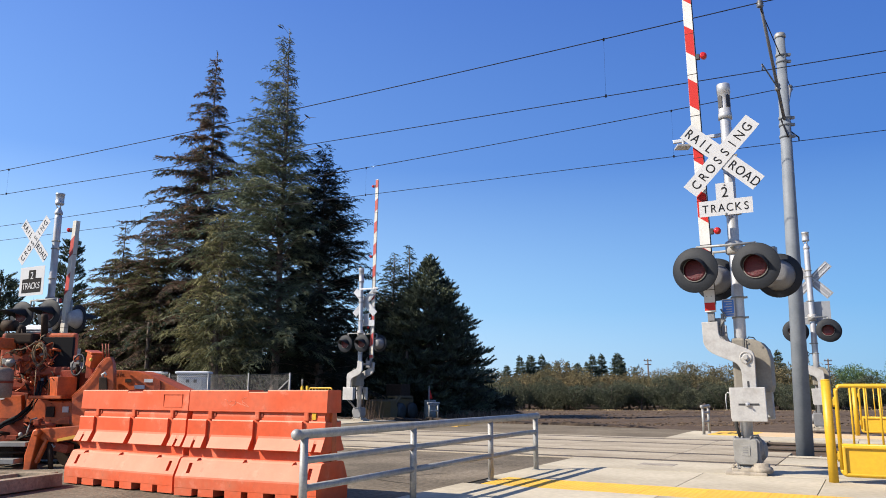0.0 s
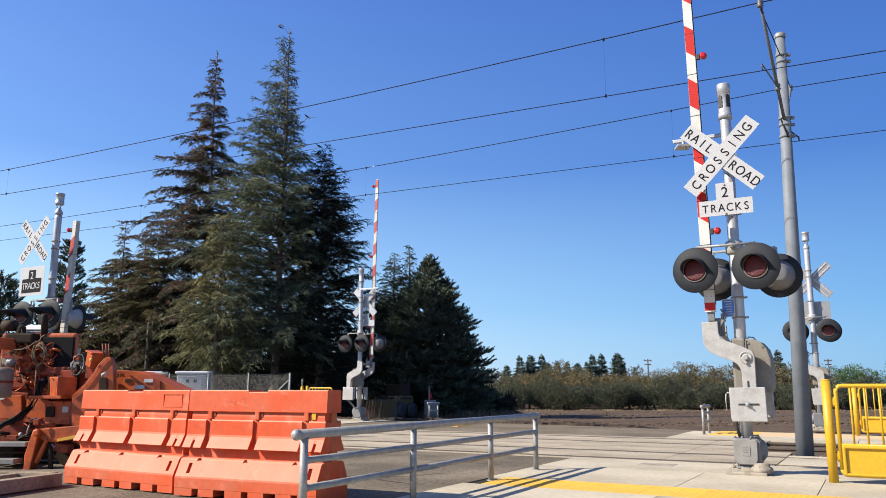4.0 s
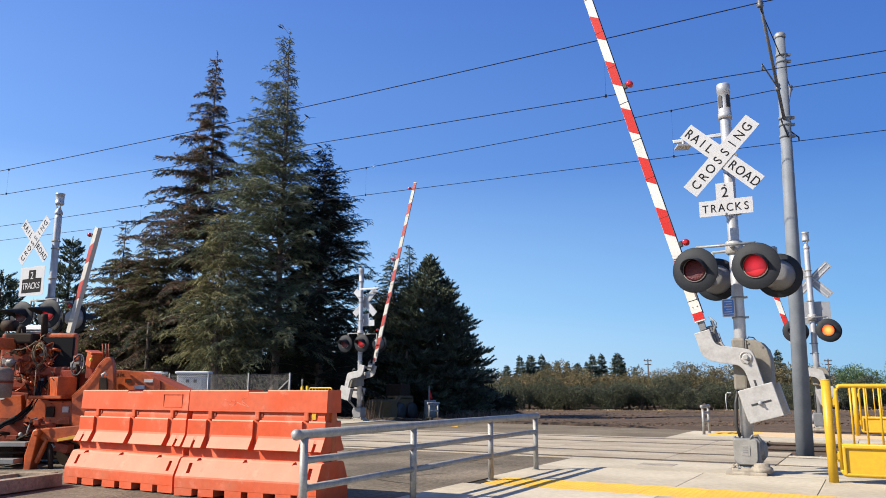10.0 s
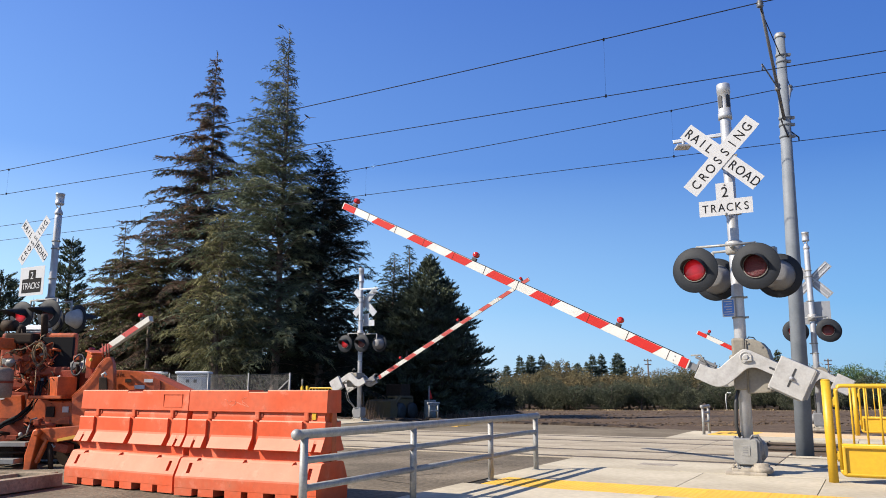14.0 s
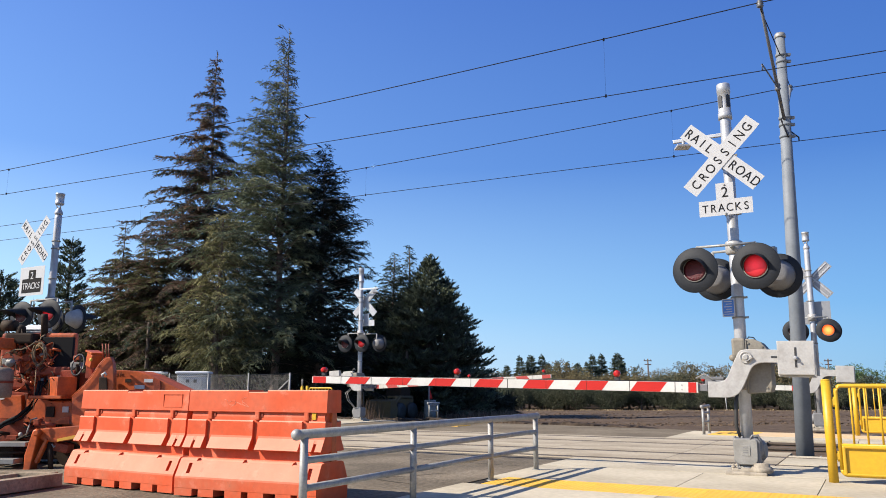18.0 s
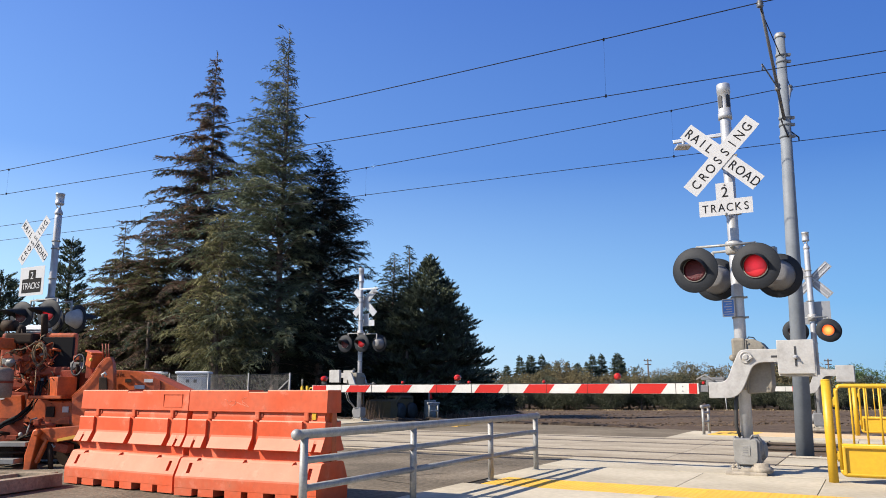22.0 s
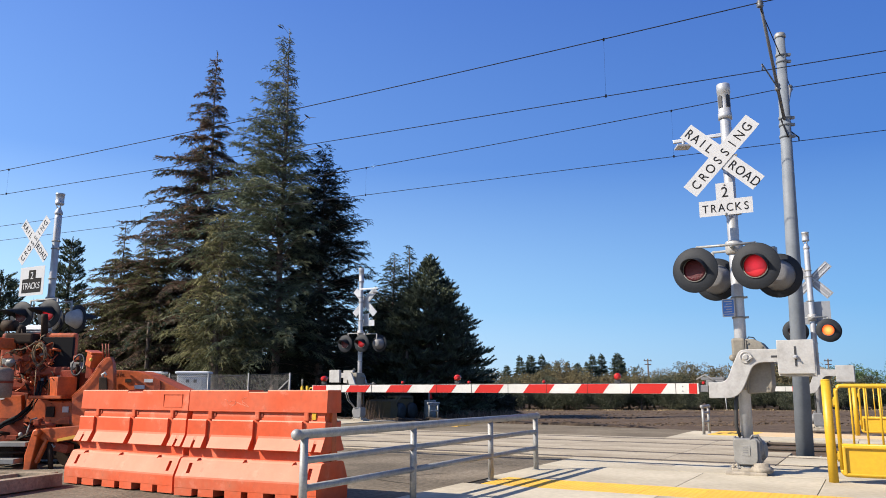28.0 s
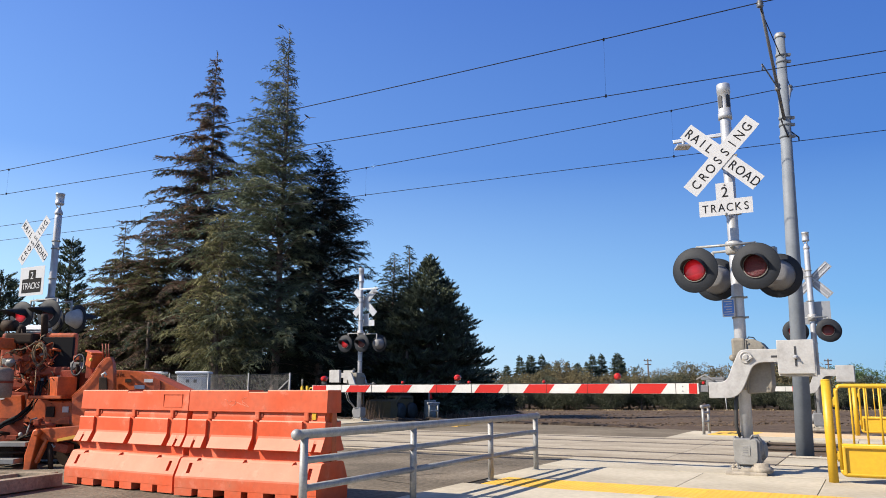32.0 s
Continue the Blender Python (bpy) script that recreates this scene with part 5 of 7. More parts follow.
wheel = bmesh.new()
tube(wheel, [(0.088 * math.cos(radians(a)), 0.05 * math.sin(radians(a)), 0.155 * math.sin(radians(a))) for a in range(0, 361, 18)], 0.013, 8, caps=False)
for a in (90, 210, 330):
    tube(wheel, [(0, 0.06, 0), (0.085 * math.cos(radians(a)), 0.05 * math.sin(radians(a)), 0.15 * math.sin(radians(a)))], 0.009, 6)
part("steering_wheel", wheel, M["hose"], mc, "thin black steering wheel", Matrix.Translation((-5.412, 0.100, 1.434)))
part("steering_column", quick(tube, [(-5.436, 0.150, 1.436), (-5.515, 0.350, 1.072)], 0.03, 10), MG, mc)
part("gauge_box", quick(box, (-5.499, 0.250, 1.431), (0.15, 0.12, 0.09), bevel=0.015), M["grey"], mc, "dusty grey gauge box")
part("gauge_box", quick(box, (-5.486, 0.220, 1.539), (0.09, 0.08, 0.07), bevel=0.012), MO, mc)
part("seat_post", quick(box, (-5.485, 0.450, 1.072), (0.26, 0.2, 0.5), bevel=0.02), MD, mc)
# engine side
part("exhaust_pipe", quick(tube, [(-6.068, 0.350, 1.800), (-6.102, 0.350, 2.161), (-6.102, 0.340, 2.212)], [0.052, 0.052, 0.046], 14), MG, mc, "rusty upright exhaust pipe")
part("muffler", quick(tube, [(-6.692, 0.300, 2.028), (-6.494, 0.300, 2.028)], 0.085, 16), MG, mc, "dark cylindrical muffler")
part("air_filter", quick(lathe, [(0.0, -0.09), (0.06, -0.09), (0.07, -0.05), (0.07, 0.04), (0.05, 0.07), (0.0, 0.08)], c=(-6.418, 0.300, 1.959), seg=18), MG, mc)
part("engine_block", quick(box, (-6.447, 0.550, 1.500), (0.60, 0.35, 0.85), bevel=0.04), MD, mc, "dark orange engine block")
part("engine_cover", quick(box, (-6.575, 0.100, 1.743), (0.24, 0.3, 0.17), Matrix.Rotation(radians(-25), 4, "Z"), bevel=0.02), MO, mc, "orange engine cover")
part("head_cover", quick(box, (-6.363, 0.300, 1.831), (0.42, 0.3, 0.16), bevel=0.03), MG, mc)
for i in range(4):
    part("louvre", quick(box, Vector((-6.321, 0.500, 1.913)) + Vector((0, 0, i * 0.035)), (0.30, 0.2, 0.014), Matrix.Rotation(radians(25), 4, "X")), M["portable"], mc)
part("pump", quick(lathe, [(0.0, -0.07), (0.04, -0.07), (0.04, -0.03), (0.065, -0.03), (0.065, 0.02), (0.045, 0.03), (0.045, 0.06), (0.02, 0.08)], c=(-6.365, 0.000, 1.464), axis=(0.7, -0.6, 0.2), seg=10), M["grey"], mc, "dusty grey pump")
part("gas_cylinder", quick(lathe, [(0.0, -0.30), (0.17, -0.29), (0.185, -0.25), (0.185, 0.06), (0.175, 0.10), (0.125, 0.14), (0.035, 0.145), (0.035, 0.165)], c=(-6.42, -0.15, 1.25), seg=24), M["tank"], mc, "dusty tan gas cylinder")
part("tank_band", quick(lathe, [(0.187, -0.02), (0.190, -0.02), (0.190, 0.015), (0.187, 0.015)], c=(-6.42, -0.15, 1.185), seg=24), MD, mc)
rnd = random.Random(8)
for i in range(95):
    x, z = rnd.uniform(-6.42, -5.88), rnd.uniform(1.12, 1.78)
    kind = rnd.random()
    if kind < 0.45:
        bm = quick(tube, [(x, 0.26, z), (x + rnd.uniform(-0.1, 0.1), 0.18, z + rnd.uniform(-0.12, 0.12)), (x + rnd.uniform(-0.16, 0.16), 0.24, z + rnd.uniform(-0.22, 0.22))], rnd.choice([0.009, 0.013, 0.02]), 8)
        part("pipe", bm, rnd.choice([MD, MO, MD, MG, MG, M["wood"]]), mc)
    elif kind < 0.75:
        part("fitting", quick(lathe, [(0.015, -0.03), (0.03, -0.02), (0.03, 0.02), (0.012, 0.04)], c=(x, 0.24, z), axis=(rnd.uniform(-1, 1), -0.6, rnd.uniform(-1, 1)), seg=8), rnd.choice([MD, MO, MO, M["grey"]]), mc)
    else:
        part("bracket", quick(box, (x, 0.3, z), (rnd.uniform(0.05, 0.16), 0.12, rnd.uniform(0.04, 0.14)), Matrix.Rotation(rnd.uniform(-0.7, 0.3), 4, "Z") @ Matrix.Rotation(rnd.uniform(-0.5, 0.5), 4, "Y"), bevel=0.008), rnd.choice([MD, MD, MO]), mc)
c = Vector((-6.022, 0.100, 1.592))
coil = [c + Vector((0.085 * math.cos(a) * (1 + 0.1 * math.sin(a * 0.37)), 0.004 * a, 0.17 * math.sin(a) + 0.02 * math.sin(a * 0.5))) for a in (i * 0.5 for i in range(44))]
part("hose_coil", quick(tube, coil, 0.0085, 8), M["wood"], mc, "pale hose in loose loops")
part("hose", quick(tube, [(-6.425, 0.050, 1.615), (-6.318, 0.000, 1.654), (-6.218, 0.000, 1.654), (-6.132, 0.050, 1.706), (-6.081, 0.100, 1.768), (-6.015, 0.100, 1.784), (-5.995, 0.100, 1.843), (-5.965, 0.150, 1.880)], 0.0095, 8), M["wood"], mc, "pale hose")
part("hose", quick(tube, [(-5.973, 0.000, 1.357), (-5.944, -0.050, 1.072), (-5.935, -0.050, 0.895), (-5.965, 0.000, 0.765)], 0.006, 6), M["wood"], mc, "thin pale cord")
part("hose", quick(tube, [(-6.491, 0.000, 1.398), (-6.470, -0.050, 1.544), (-6.402, -0.050, 1.610), (-6.343, 0.000, 1.580), (-6.288, 0.000, 1.440), (-6.255, 0.000, 1.357)], 0.009, 6), M["wood"], mc)
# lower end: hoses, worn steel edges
wedge([(-6.62, 0.33), (-6.62, 1.06), (-6.24, 1.02), (-6.20, 0.62), (-5.46, 0.55), (-5.50, 0.33)], 0.34, 0.40, MD, "lower_panel", "dark reddish lower panel")
wedge([(-6.62, 0.66), (-6.62, 0.98), (-6.27, 0.99), (-6.24, 0.72), (-6.33, 0.64)], 0.22, 0.32, MO, "cheek_plate", "dull orange cheek plate")
wedge([(-6.22, 0.60), (-6.20, 0.93), (-5.86, 0.93), (-5.86, 0.585)], 0.24, 0.30, MO, "cheek_plate", "dull orange cheek plate")
for k, (r, dx) in enumerate(((0.026, 0.0), (0.016, 0.05))):
    part("hose", quick(tube, [(-5.965 + dx, 0.12, 1.20), (-5.97 + dx, 0.06, 0.98), (-6.04 + dx, 0.03, 0.82), (-6.19 + dx, 0.03, 0.69 - 0.03 * k), (-6.38, 0.03, 0.60 - 0.04 * k), (-6.62, 0.06, 0.44 - 0.05 * k)], r, 10), M["ink"], mc, "thick black hydraulic hose")
for q in ((-6.55, 0.93), (-6.36, 0.93), (-6.36, 0.72), (-6.15, 0.66), (-5.93, 0.66), (-6.15, 0.88)):
    part("bolt", quick(lathe, [(0.014, 0.0), (0.014, 0.014)], c=(q[0], 0.235, q[1]), axis=(0, -1, 0), seg=6), MD, mc)
for i in range(20):
    x, z = rnd.uniform(-6.55, -5.6), rnd.uniform(0.36, 0.60)
    if i % 2:
        part("bracket", quick(box, (x, 0.30, z), (rnd.uniform(0.05, 0.2), 0.12, rnd.uniform(0.03, 0.12)), Matrix.Rotation(rnd.uniform(-0.6, 0.6), 4, "Y"), bevel=0.008), rnd.choice([MD, MD, MG, MG]), mc)
    else:
        part("pipe", quick(tube, [(x, 0.30, z), (x + rnd.uniform(-0.15, 0.15), 0.26, z + rnd.uniform(-0.08, 0.08)), (x + rnd.uniform(-0.25, 0.25), 0.30, z + rnd.uniform(-0.15, 0.1))], rnd.choice([0.01, 0.016, 0.024]), 8), rnd.choice([MD, MG, MG, M["ink"]]), mc)
part("valve", quick(box, (-6.461, 0.050, 1.482), (0.07, 0.07, 0.09), bevel=0.012), M["grey"], mc)
part("valve", quick(box, (-6.338, 0.050, 1.416), (0.09, 0.07, 0.05), bevel=0.012), MD, mc)
part("plate", quick(box, (-6.558, 0.200, 0.948), (0.1, 0.02, 0.05), Matrix.Rotation(radians(-12), 4, "Y")), M["portable"], mc)
part("blade_edge", quick(box, (-6.186, -0.200, 0.315), (0.66, 0.25, 0.06), bevel=0.008), M["grey"], mc, "worn steel edge")
part("blade_edge", quick(box, (-6.186, -0.300, 0.092), (0.48, 0.25, 0.07), bevel=0.008), M["grey"], mc, "worn steel edge")
part("pipe", quick(tube, [(-6.317, -0.200, 0.191), (-5.918, -0.200, 0.199)], 0.016, 8), MG, mc)
part("grease_cap", quick(lathe, [(0.0, 0.0), (0.03, 0.0), (0.03, 0.02), (0.0, 0.03)], c=(-6.052, -0.100, 0.442), axis=(0, -1, 0), seg=12), M["grey"], mc)
# lifting arm and legs
part("boom", quick(slab, [(-5.749, 0.485), (-5.721, 0.531), (-5.373, 0.555), (-5.057, 0.586), (-5.041, 0.400), (-5.426, 0.345), (-5.611, 0.369)], -0.35, -0.15, bevel=0.015), MO, mc, "short orange lifting arm")
# lit streak on the boom, put in as a strip of yellow
part("boom_stripe", quick(slab, [(-5.397, 0.357), (-5.401, 0.395), (-5.152, 0.449), (-5.148, 0.403)], -0.365, -0.35), M["tactile"], mc, "yellow streak coloured for the lit part of the arm")
part("leg", quick(slab, [(-5.723, 0.513), (-5.671, 0.544), (-5.635, 0.498), (-5.717, -0.036), (-5.803, -0.036), (-5.808, 0.177)], -0.42, -0.22, bevel=0.012), MO, mc, "slanting orange leg")
part("leg", quick(slab, [(-5.562, 0.398), (-5.521, 0.383), (-5.648, 0.063), (-5.690, 0.085)], -0.38, -0.30, bevel=0.006), MO, mc, "slanting orange leg")
part("pivot", quick(lathe, [(0.05, -0.03), (0.05, 0.03), (0.03, 0.05)], c=(-5.655, -0.420, 0.483), axis=(0, -1, 0), seg=14), MO, mc)
part("cylinder", quick(tube, [(-5.530, -0.300, 0.353), (-5.476, -0.300, -0.061)], 0.035, 12), MG, mc, "dark hydraulic cylinder")
part("hook", quick(tube, [(-5.460, -0.370, 0.327), (-5.428, -0.380, 0.282), (-5.406, -0.380, 0.305)], 0.009, 6), M["grey"], mc)
part("swing_link", quick(box, (-5.380, -0.200, 0.269), (0.22, 0.2, 0.12), Matrix.Rotation(radians(12), 4, "Y"), bevel=0.02), MD, mc)
part("clamp", quick(box, (-5.714, -0.300, 0.625), (0.09, 0.12, 0.10), bevel=0.02), MD, mc)
part("clamp", quick(tube, [(-5.730, -0.300, 0.617), (-5.478, -0.300, 0.570)], 0.035, 10), MD, mc)
part("crank", quick(tube, [(-5.808, -0.420, 0.445), (-5.781, -0.420, 0.568), (-5.758, -0.420, 0.660), (-5.684, -0.400, 0.683)], 0.011, 8), M["grey"], mc)
for x in (-5.35, -6.3):
    part("roller", quick(tube, [(x, -0.1, 0.17), (x, 0.9, 0.17)], 0.17, 20), MG, mc, "dark steel roller")

# ---- mast for the overhead wires, its brackets, the wires ----
WA = radians(64.5)
WT, WN = Vector((-math.sin(WA), math.cos(WA), 0)), Vector((math.cos(WA), math.sin(WA), 0))


def wire_at(t, n, z):
    v = WT * t + WN * n
    return Vector((v.x, v.y, z))


D1, D2 = 12.86, 17.07
pole = thing("overhead_line_mast", Matrix(), "tapered galvanised steel mast between the tracks with wire brackets", "mast")
bm = bmesh.new()
foot, head = Vector((6.12, 13.38, -0.10)), Vector((6.29, 13.38, 7.55))
tube(bm, [foot, foot.lerp(head, 0.5), head], [0.142, 0.113, 0.081], 28)
part("shaft", bm, M["mastgrey"], pole, "tapered grey steel shaft")
part("pole_cap", quick(lathe, [(0.092, -0.03), (0.10, -0.02), (0.10, 0.02), (0.085, 0.06), (0.03, 0.085), (0.01, 0.09)], c=head, seg=20), M["galv"], pole)
bm = quick(box, (6.12, 13.38, -0.085), (0.44, 0.44, 0.03), bevel=0.006)
part("base_plate", bm, M["mastgrey"], pole)
for a in (-0.18, 0.18):
    for b in (-0.18, 0.18):
        part("anchor_bolt", quick(tube, [(6.12 + a, 13.38 + b, -0.08), (6.12 + a, 13.38 + b, -0.015)], 0.014, 8), M["mastgrey"], pole)


def on_pole(z):
    return foot.lerp(head, z / 7.62)


for z in (7.25, 7.12, 6.03, 5.90, 5.68):
    r = 0.142 - 0.060 * z / 7.62 + 0.006
    bm = quick(lathe, [(r - 0.01, -0.025), (r + 0.008, -0.025), (r + 0.008, 0.025), (r - 0.01, 0.025)], c=on_pole(z), seg=20)
    box(bm, on_pole(z) + Vector((0.12, -0.03, 0)), (0.07, 0.06, 0.045))
    part("band_clamp", bm, M["mastgrey"], pole)
hang1, hang2 = wire_at(0.33, D1, 7.40), wire_at(-0.02, D2, 7.38)
low1, low2 = wire_at(0.37, D1, 6.19), wire_at(-0.10, D2, 6.18)
part("bracket_tube", quick(tube, [on_pole(5.92), on_pole(5.92).lerp(hang1, 0.55), hang1], [0.028, 0.028, 0.024], 12), M["insul"], pole, "long sloping bracket tube")
part("insulator", quick(lathe, [(0.03, 0), (0.06, 0.02), (0.03, 0.04), (0.06, 0.06), (0.03, 0.08), (0.055, 0.10), (0.03, 0.13)], c=hang1 - Vector((0, 0, 0.12)), seg=12), M["insul"], pole)
part("tie_rod", quick(tube, [on_pole(7.22), hang1 - Vector((0, 0, 0.15))], 0.009, 6), M["wire"], pole)
j1 = on_pole(5.92).lerp(hang1, 0.32)
part("steady_arm", quick(tube, [j1, low1 + Vector((0, 0, 0.10)), low1], 0.014, 8), M["insul"], pole)
part("insulator", quick(lathe, [(0.035, -0.07), (0.055, -0.03), (0.035, 0), (0.055, 0.03), (0.035, 0.07)], c=j1, seg=12), M["insul"], pole)
part("bracket_tube", quick(tube, [on_pole(6.02), hang2 - Vector((0, 0, 0.05))], 0.03, 12), M["galv"], pole, "sloping bracket tube")
part("tie_rod", quick(tube, [on_pole(7.12), hang2], 0.009, 6), M["wire"], pole)
part("insulator", quick(lathe, [(0.03, -0.07), (0.055, -0.03), (0.03, 0), (0.055, 0.03), (0.03, 0.07)], c=hang2 - Vector((0, 0, 0.02)), seg=12), M["insul"], pole)
part("steady_arm", quick(tube, [on_pole(5.85), low2 + Vector((0, 0, 0.08)), low2], 0.014, 8), M["wire"], pole)
part("drop_rod", quick(tube, [on_pole(6.0) + Vector((-0.1, -0.05, 0)), on_pole(5.62) + Vector((-0.02, -0.14, 0))], 0.012, 6), M["wire"], pole)


def sag(t, deep):
    """Height of the carrying wire over the contact wire along the span."""
    u = (t - 0.3) / 50.0
    return 1.19 - deep * u * (1 - u) if t > 0.3 else 1.19 + 0.05 * (0.3 - t) * 0.2


def span(n, drops, label, deep):
    ts = [-30 + i * 2.0 for i in range(16)] + [0.3] + [2.0 + i * 2.0 for i in range(32)]
    th = thing("overhead_wire", Matrix(), label, "overhead wire", "overhead wires")
    part("contact_wire", quick(tube, [wire_at(t, n, 6.18) for t in (-30, 0.3, 20, 64)], 0.0075, 6), M["wire"], th, "thin dark contact wire")
    part("carrying_wire", quick(tube, [wire_at(t, n, 6.18 + sag(t, deep)) for t in ts], 0.0088, 6), M["wire"], th, "dark sagging carrying wire")
    for t in drops:
        part("dropper", quick(tube, [wire_at(t, n, 6.19), wire_at(t, n, 6.17 + sag(t, deep))], 0.0015, 5), M["wire"], th)
        for z in (6.185, 6.17 + sag(t, deep)):
            part("clip", quick(box, wire_at(t, n, z), (0.03, 0.03, 0.05)), M["wire"], th)


span(D1, [-5.5, 2.94, 11.06, 18.98, 27, 36], "dark overhead wires above the near track", 2.2)
span(D2, [-5.0, 2.44, 10.43, 18.63, 27, 36], "dark overhead wires above the far track", 2.7)


# ---- trees ----
def blades(name, base, way, length, width, material, parent, label=""):
    """Many thin leaf blades as one mesh: a triangle for each base point."""
    k = len(base)
    side = np.cross(way, np.random.RandomState(k % 997).normal(size=(k, 3)))
    side /= np.linalg.norm(side, axis=1, keepdims=True) + 1e-9
    v = np.empty((k, 3, 3), np.float32)
    v[:, 0] = base - side * width[:, None] * 0.5
    v[:, 1] = base + side * width[:, None] * 0.5
    v[:, 2] = base + way * length[:, None]
    me = bpy.data.meshes.new(name)
    me.vertices.add(k * 3)
    me.vertices.foreach_set("co", v.ravel())
    me.loops.add(k * 3)
    me.loops.foreach_set("vertex_index", np.arange(k * 3, dtype=np.int32))
    me.polygons.add(k)
    me.polygons.foreach_set("loop_start", np.arange(0, k * 3, 3, dtype=np.int32))
    me.update(calc_edges=True)
    me.materials.append(material)
    return part(name, me, None, parent, label)


def unit(v):
    return v / (np.linalg.norm(v, axis=-1, keepdims=True) + 1e-9)


def plumes(name, sprays, spec, rs, material, parent, label=""):
    """Sprays of needles as one mesh. Each row: foot, direction, length; needles grow out of a sinking spine."""
    foot, way, ln = (np.array(c) for c in zip(*sprays))
    count = np.clip((ln / spec.get("fine", 0.05)).astype(int), 4, 24)
    vs, fs, k = [], [], 0
    for m in np.unique(count):
        p, w, d = foot[count == m][:, None], way[count == m][:, None], ln[count == m][:, None, None]
        r = len(p)
        q = np.linspace(0, 1, m)[None, :, None]
        spine = p + w * q * d + np.array((0, 0, -1.0)) * spec["hang"] * d * q ** 2 + rs.normal(size=(r, m, 3)) * 0.006
        go = unit(spine[:, 1:] - spine[:, :-1])
        side = unit(np.cross(go, (0, 0, 1.0)) + 1e-4)
        over = np.cross(side, go)
        size = spec.get("blade", 0.09) * (1.1 - 0.55 * q[:, 1:])
        rows = [spine]
        for b in range(spec.get("needles", 3)):
            turn = rs.uniform(-0.9, 0.9, (r, m - 1, 1)) + (math.pi if b % 2 else 0.0) + (math.pi / 2 if b == 2 else 0.0)
            out = unit(go * 0.9 + (side * np.cos(turn) + over * np.sin(turn)) * spec.get("open", 0.6) + rs.normal(size=go.shape) * spec.get("mess", 0.2) + np.array((0, 0, spec.get("needle_lift", 0.0))))
            rows.append((spine[:, 1:] + spine[:, :-1]) / 2 + out * size * rs.uniform(0.7, 1.3, (r, m - 1, 1)))
        each = m + (len(rows) - 1) * (m - 1)
        vs.append(np.concatenate(rows, 1).reshape(-1, 3))
        i = np.arange(m - 1)
        tri = np.concatenate([np.stack([i, i + 1, m + b * (m - 1) + i], 1) for b in range(len(rows) - 1)])
        fs.append((k + np.arange(r)[:, None, None] * each + tri[None]).reshape(-1, 3))
        k += r * each
    v, f = np.concatenate(vs).astype(np.float32), np.concatenate(fs).astype(np.int32)
    me = bpy.data.meshes.new(name)
    me.vertices.add(len(v))
    me.vertices.foreach_set("co", v.ravel())
    me.loops.add(f.size)
    me.loops.foreach_set("vertex_index", f.ravel())
    me.polygons.add(len(f))
    me.polygons.foreach_set("loop_start", np.arange(0, f.size, 3, dtype=np.int32))
    me.update(calc_edges=True)
    me.materials.append(material)
    return part(name, me, None, parent, label)


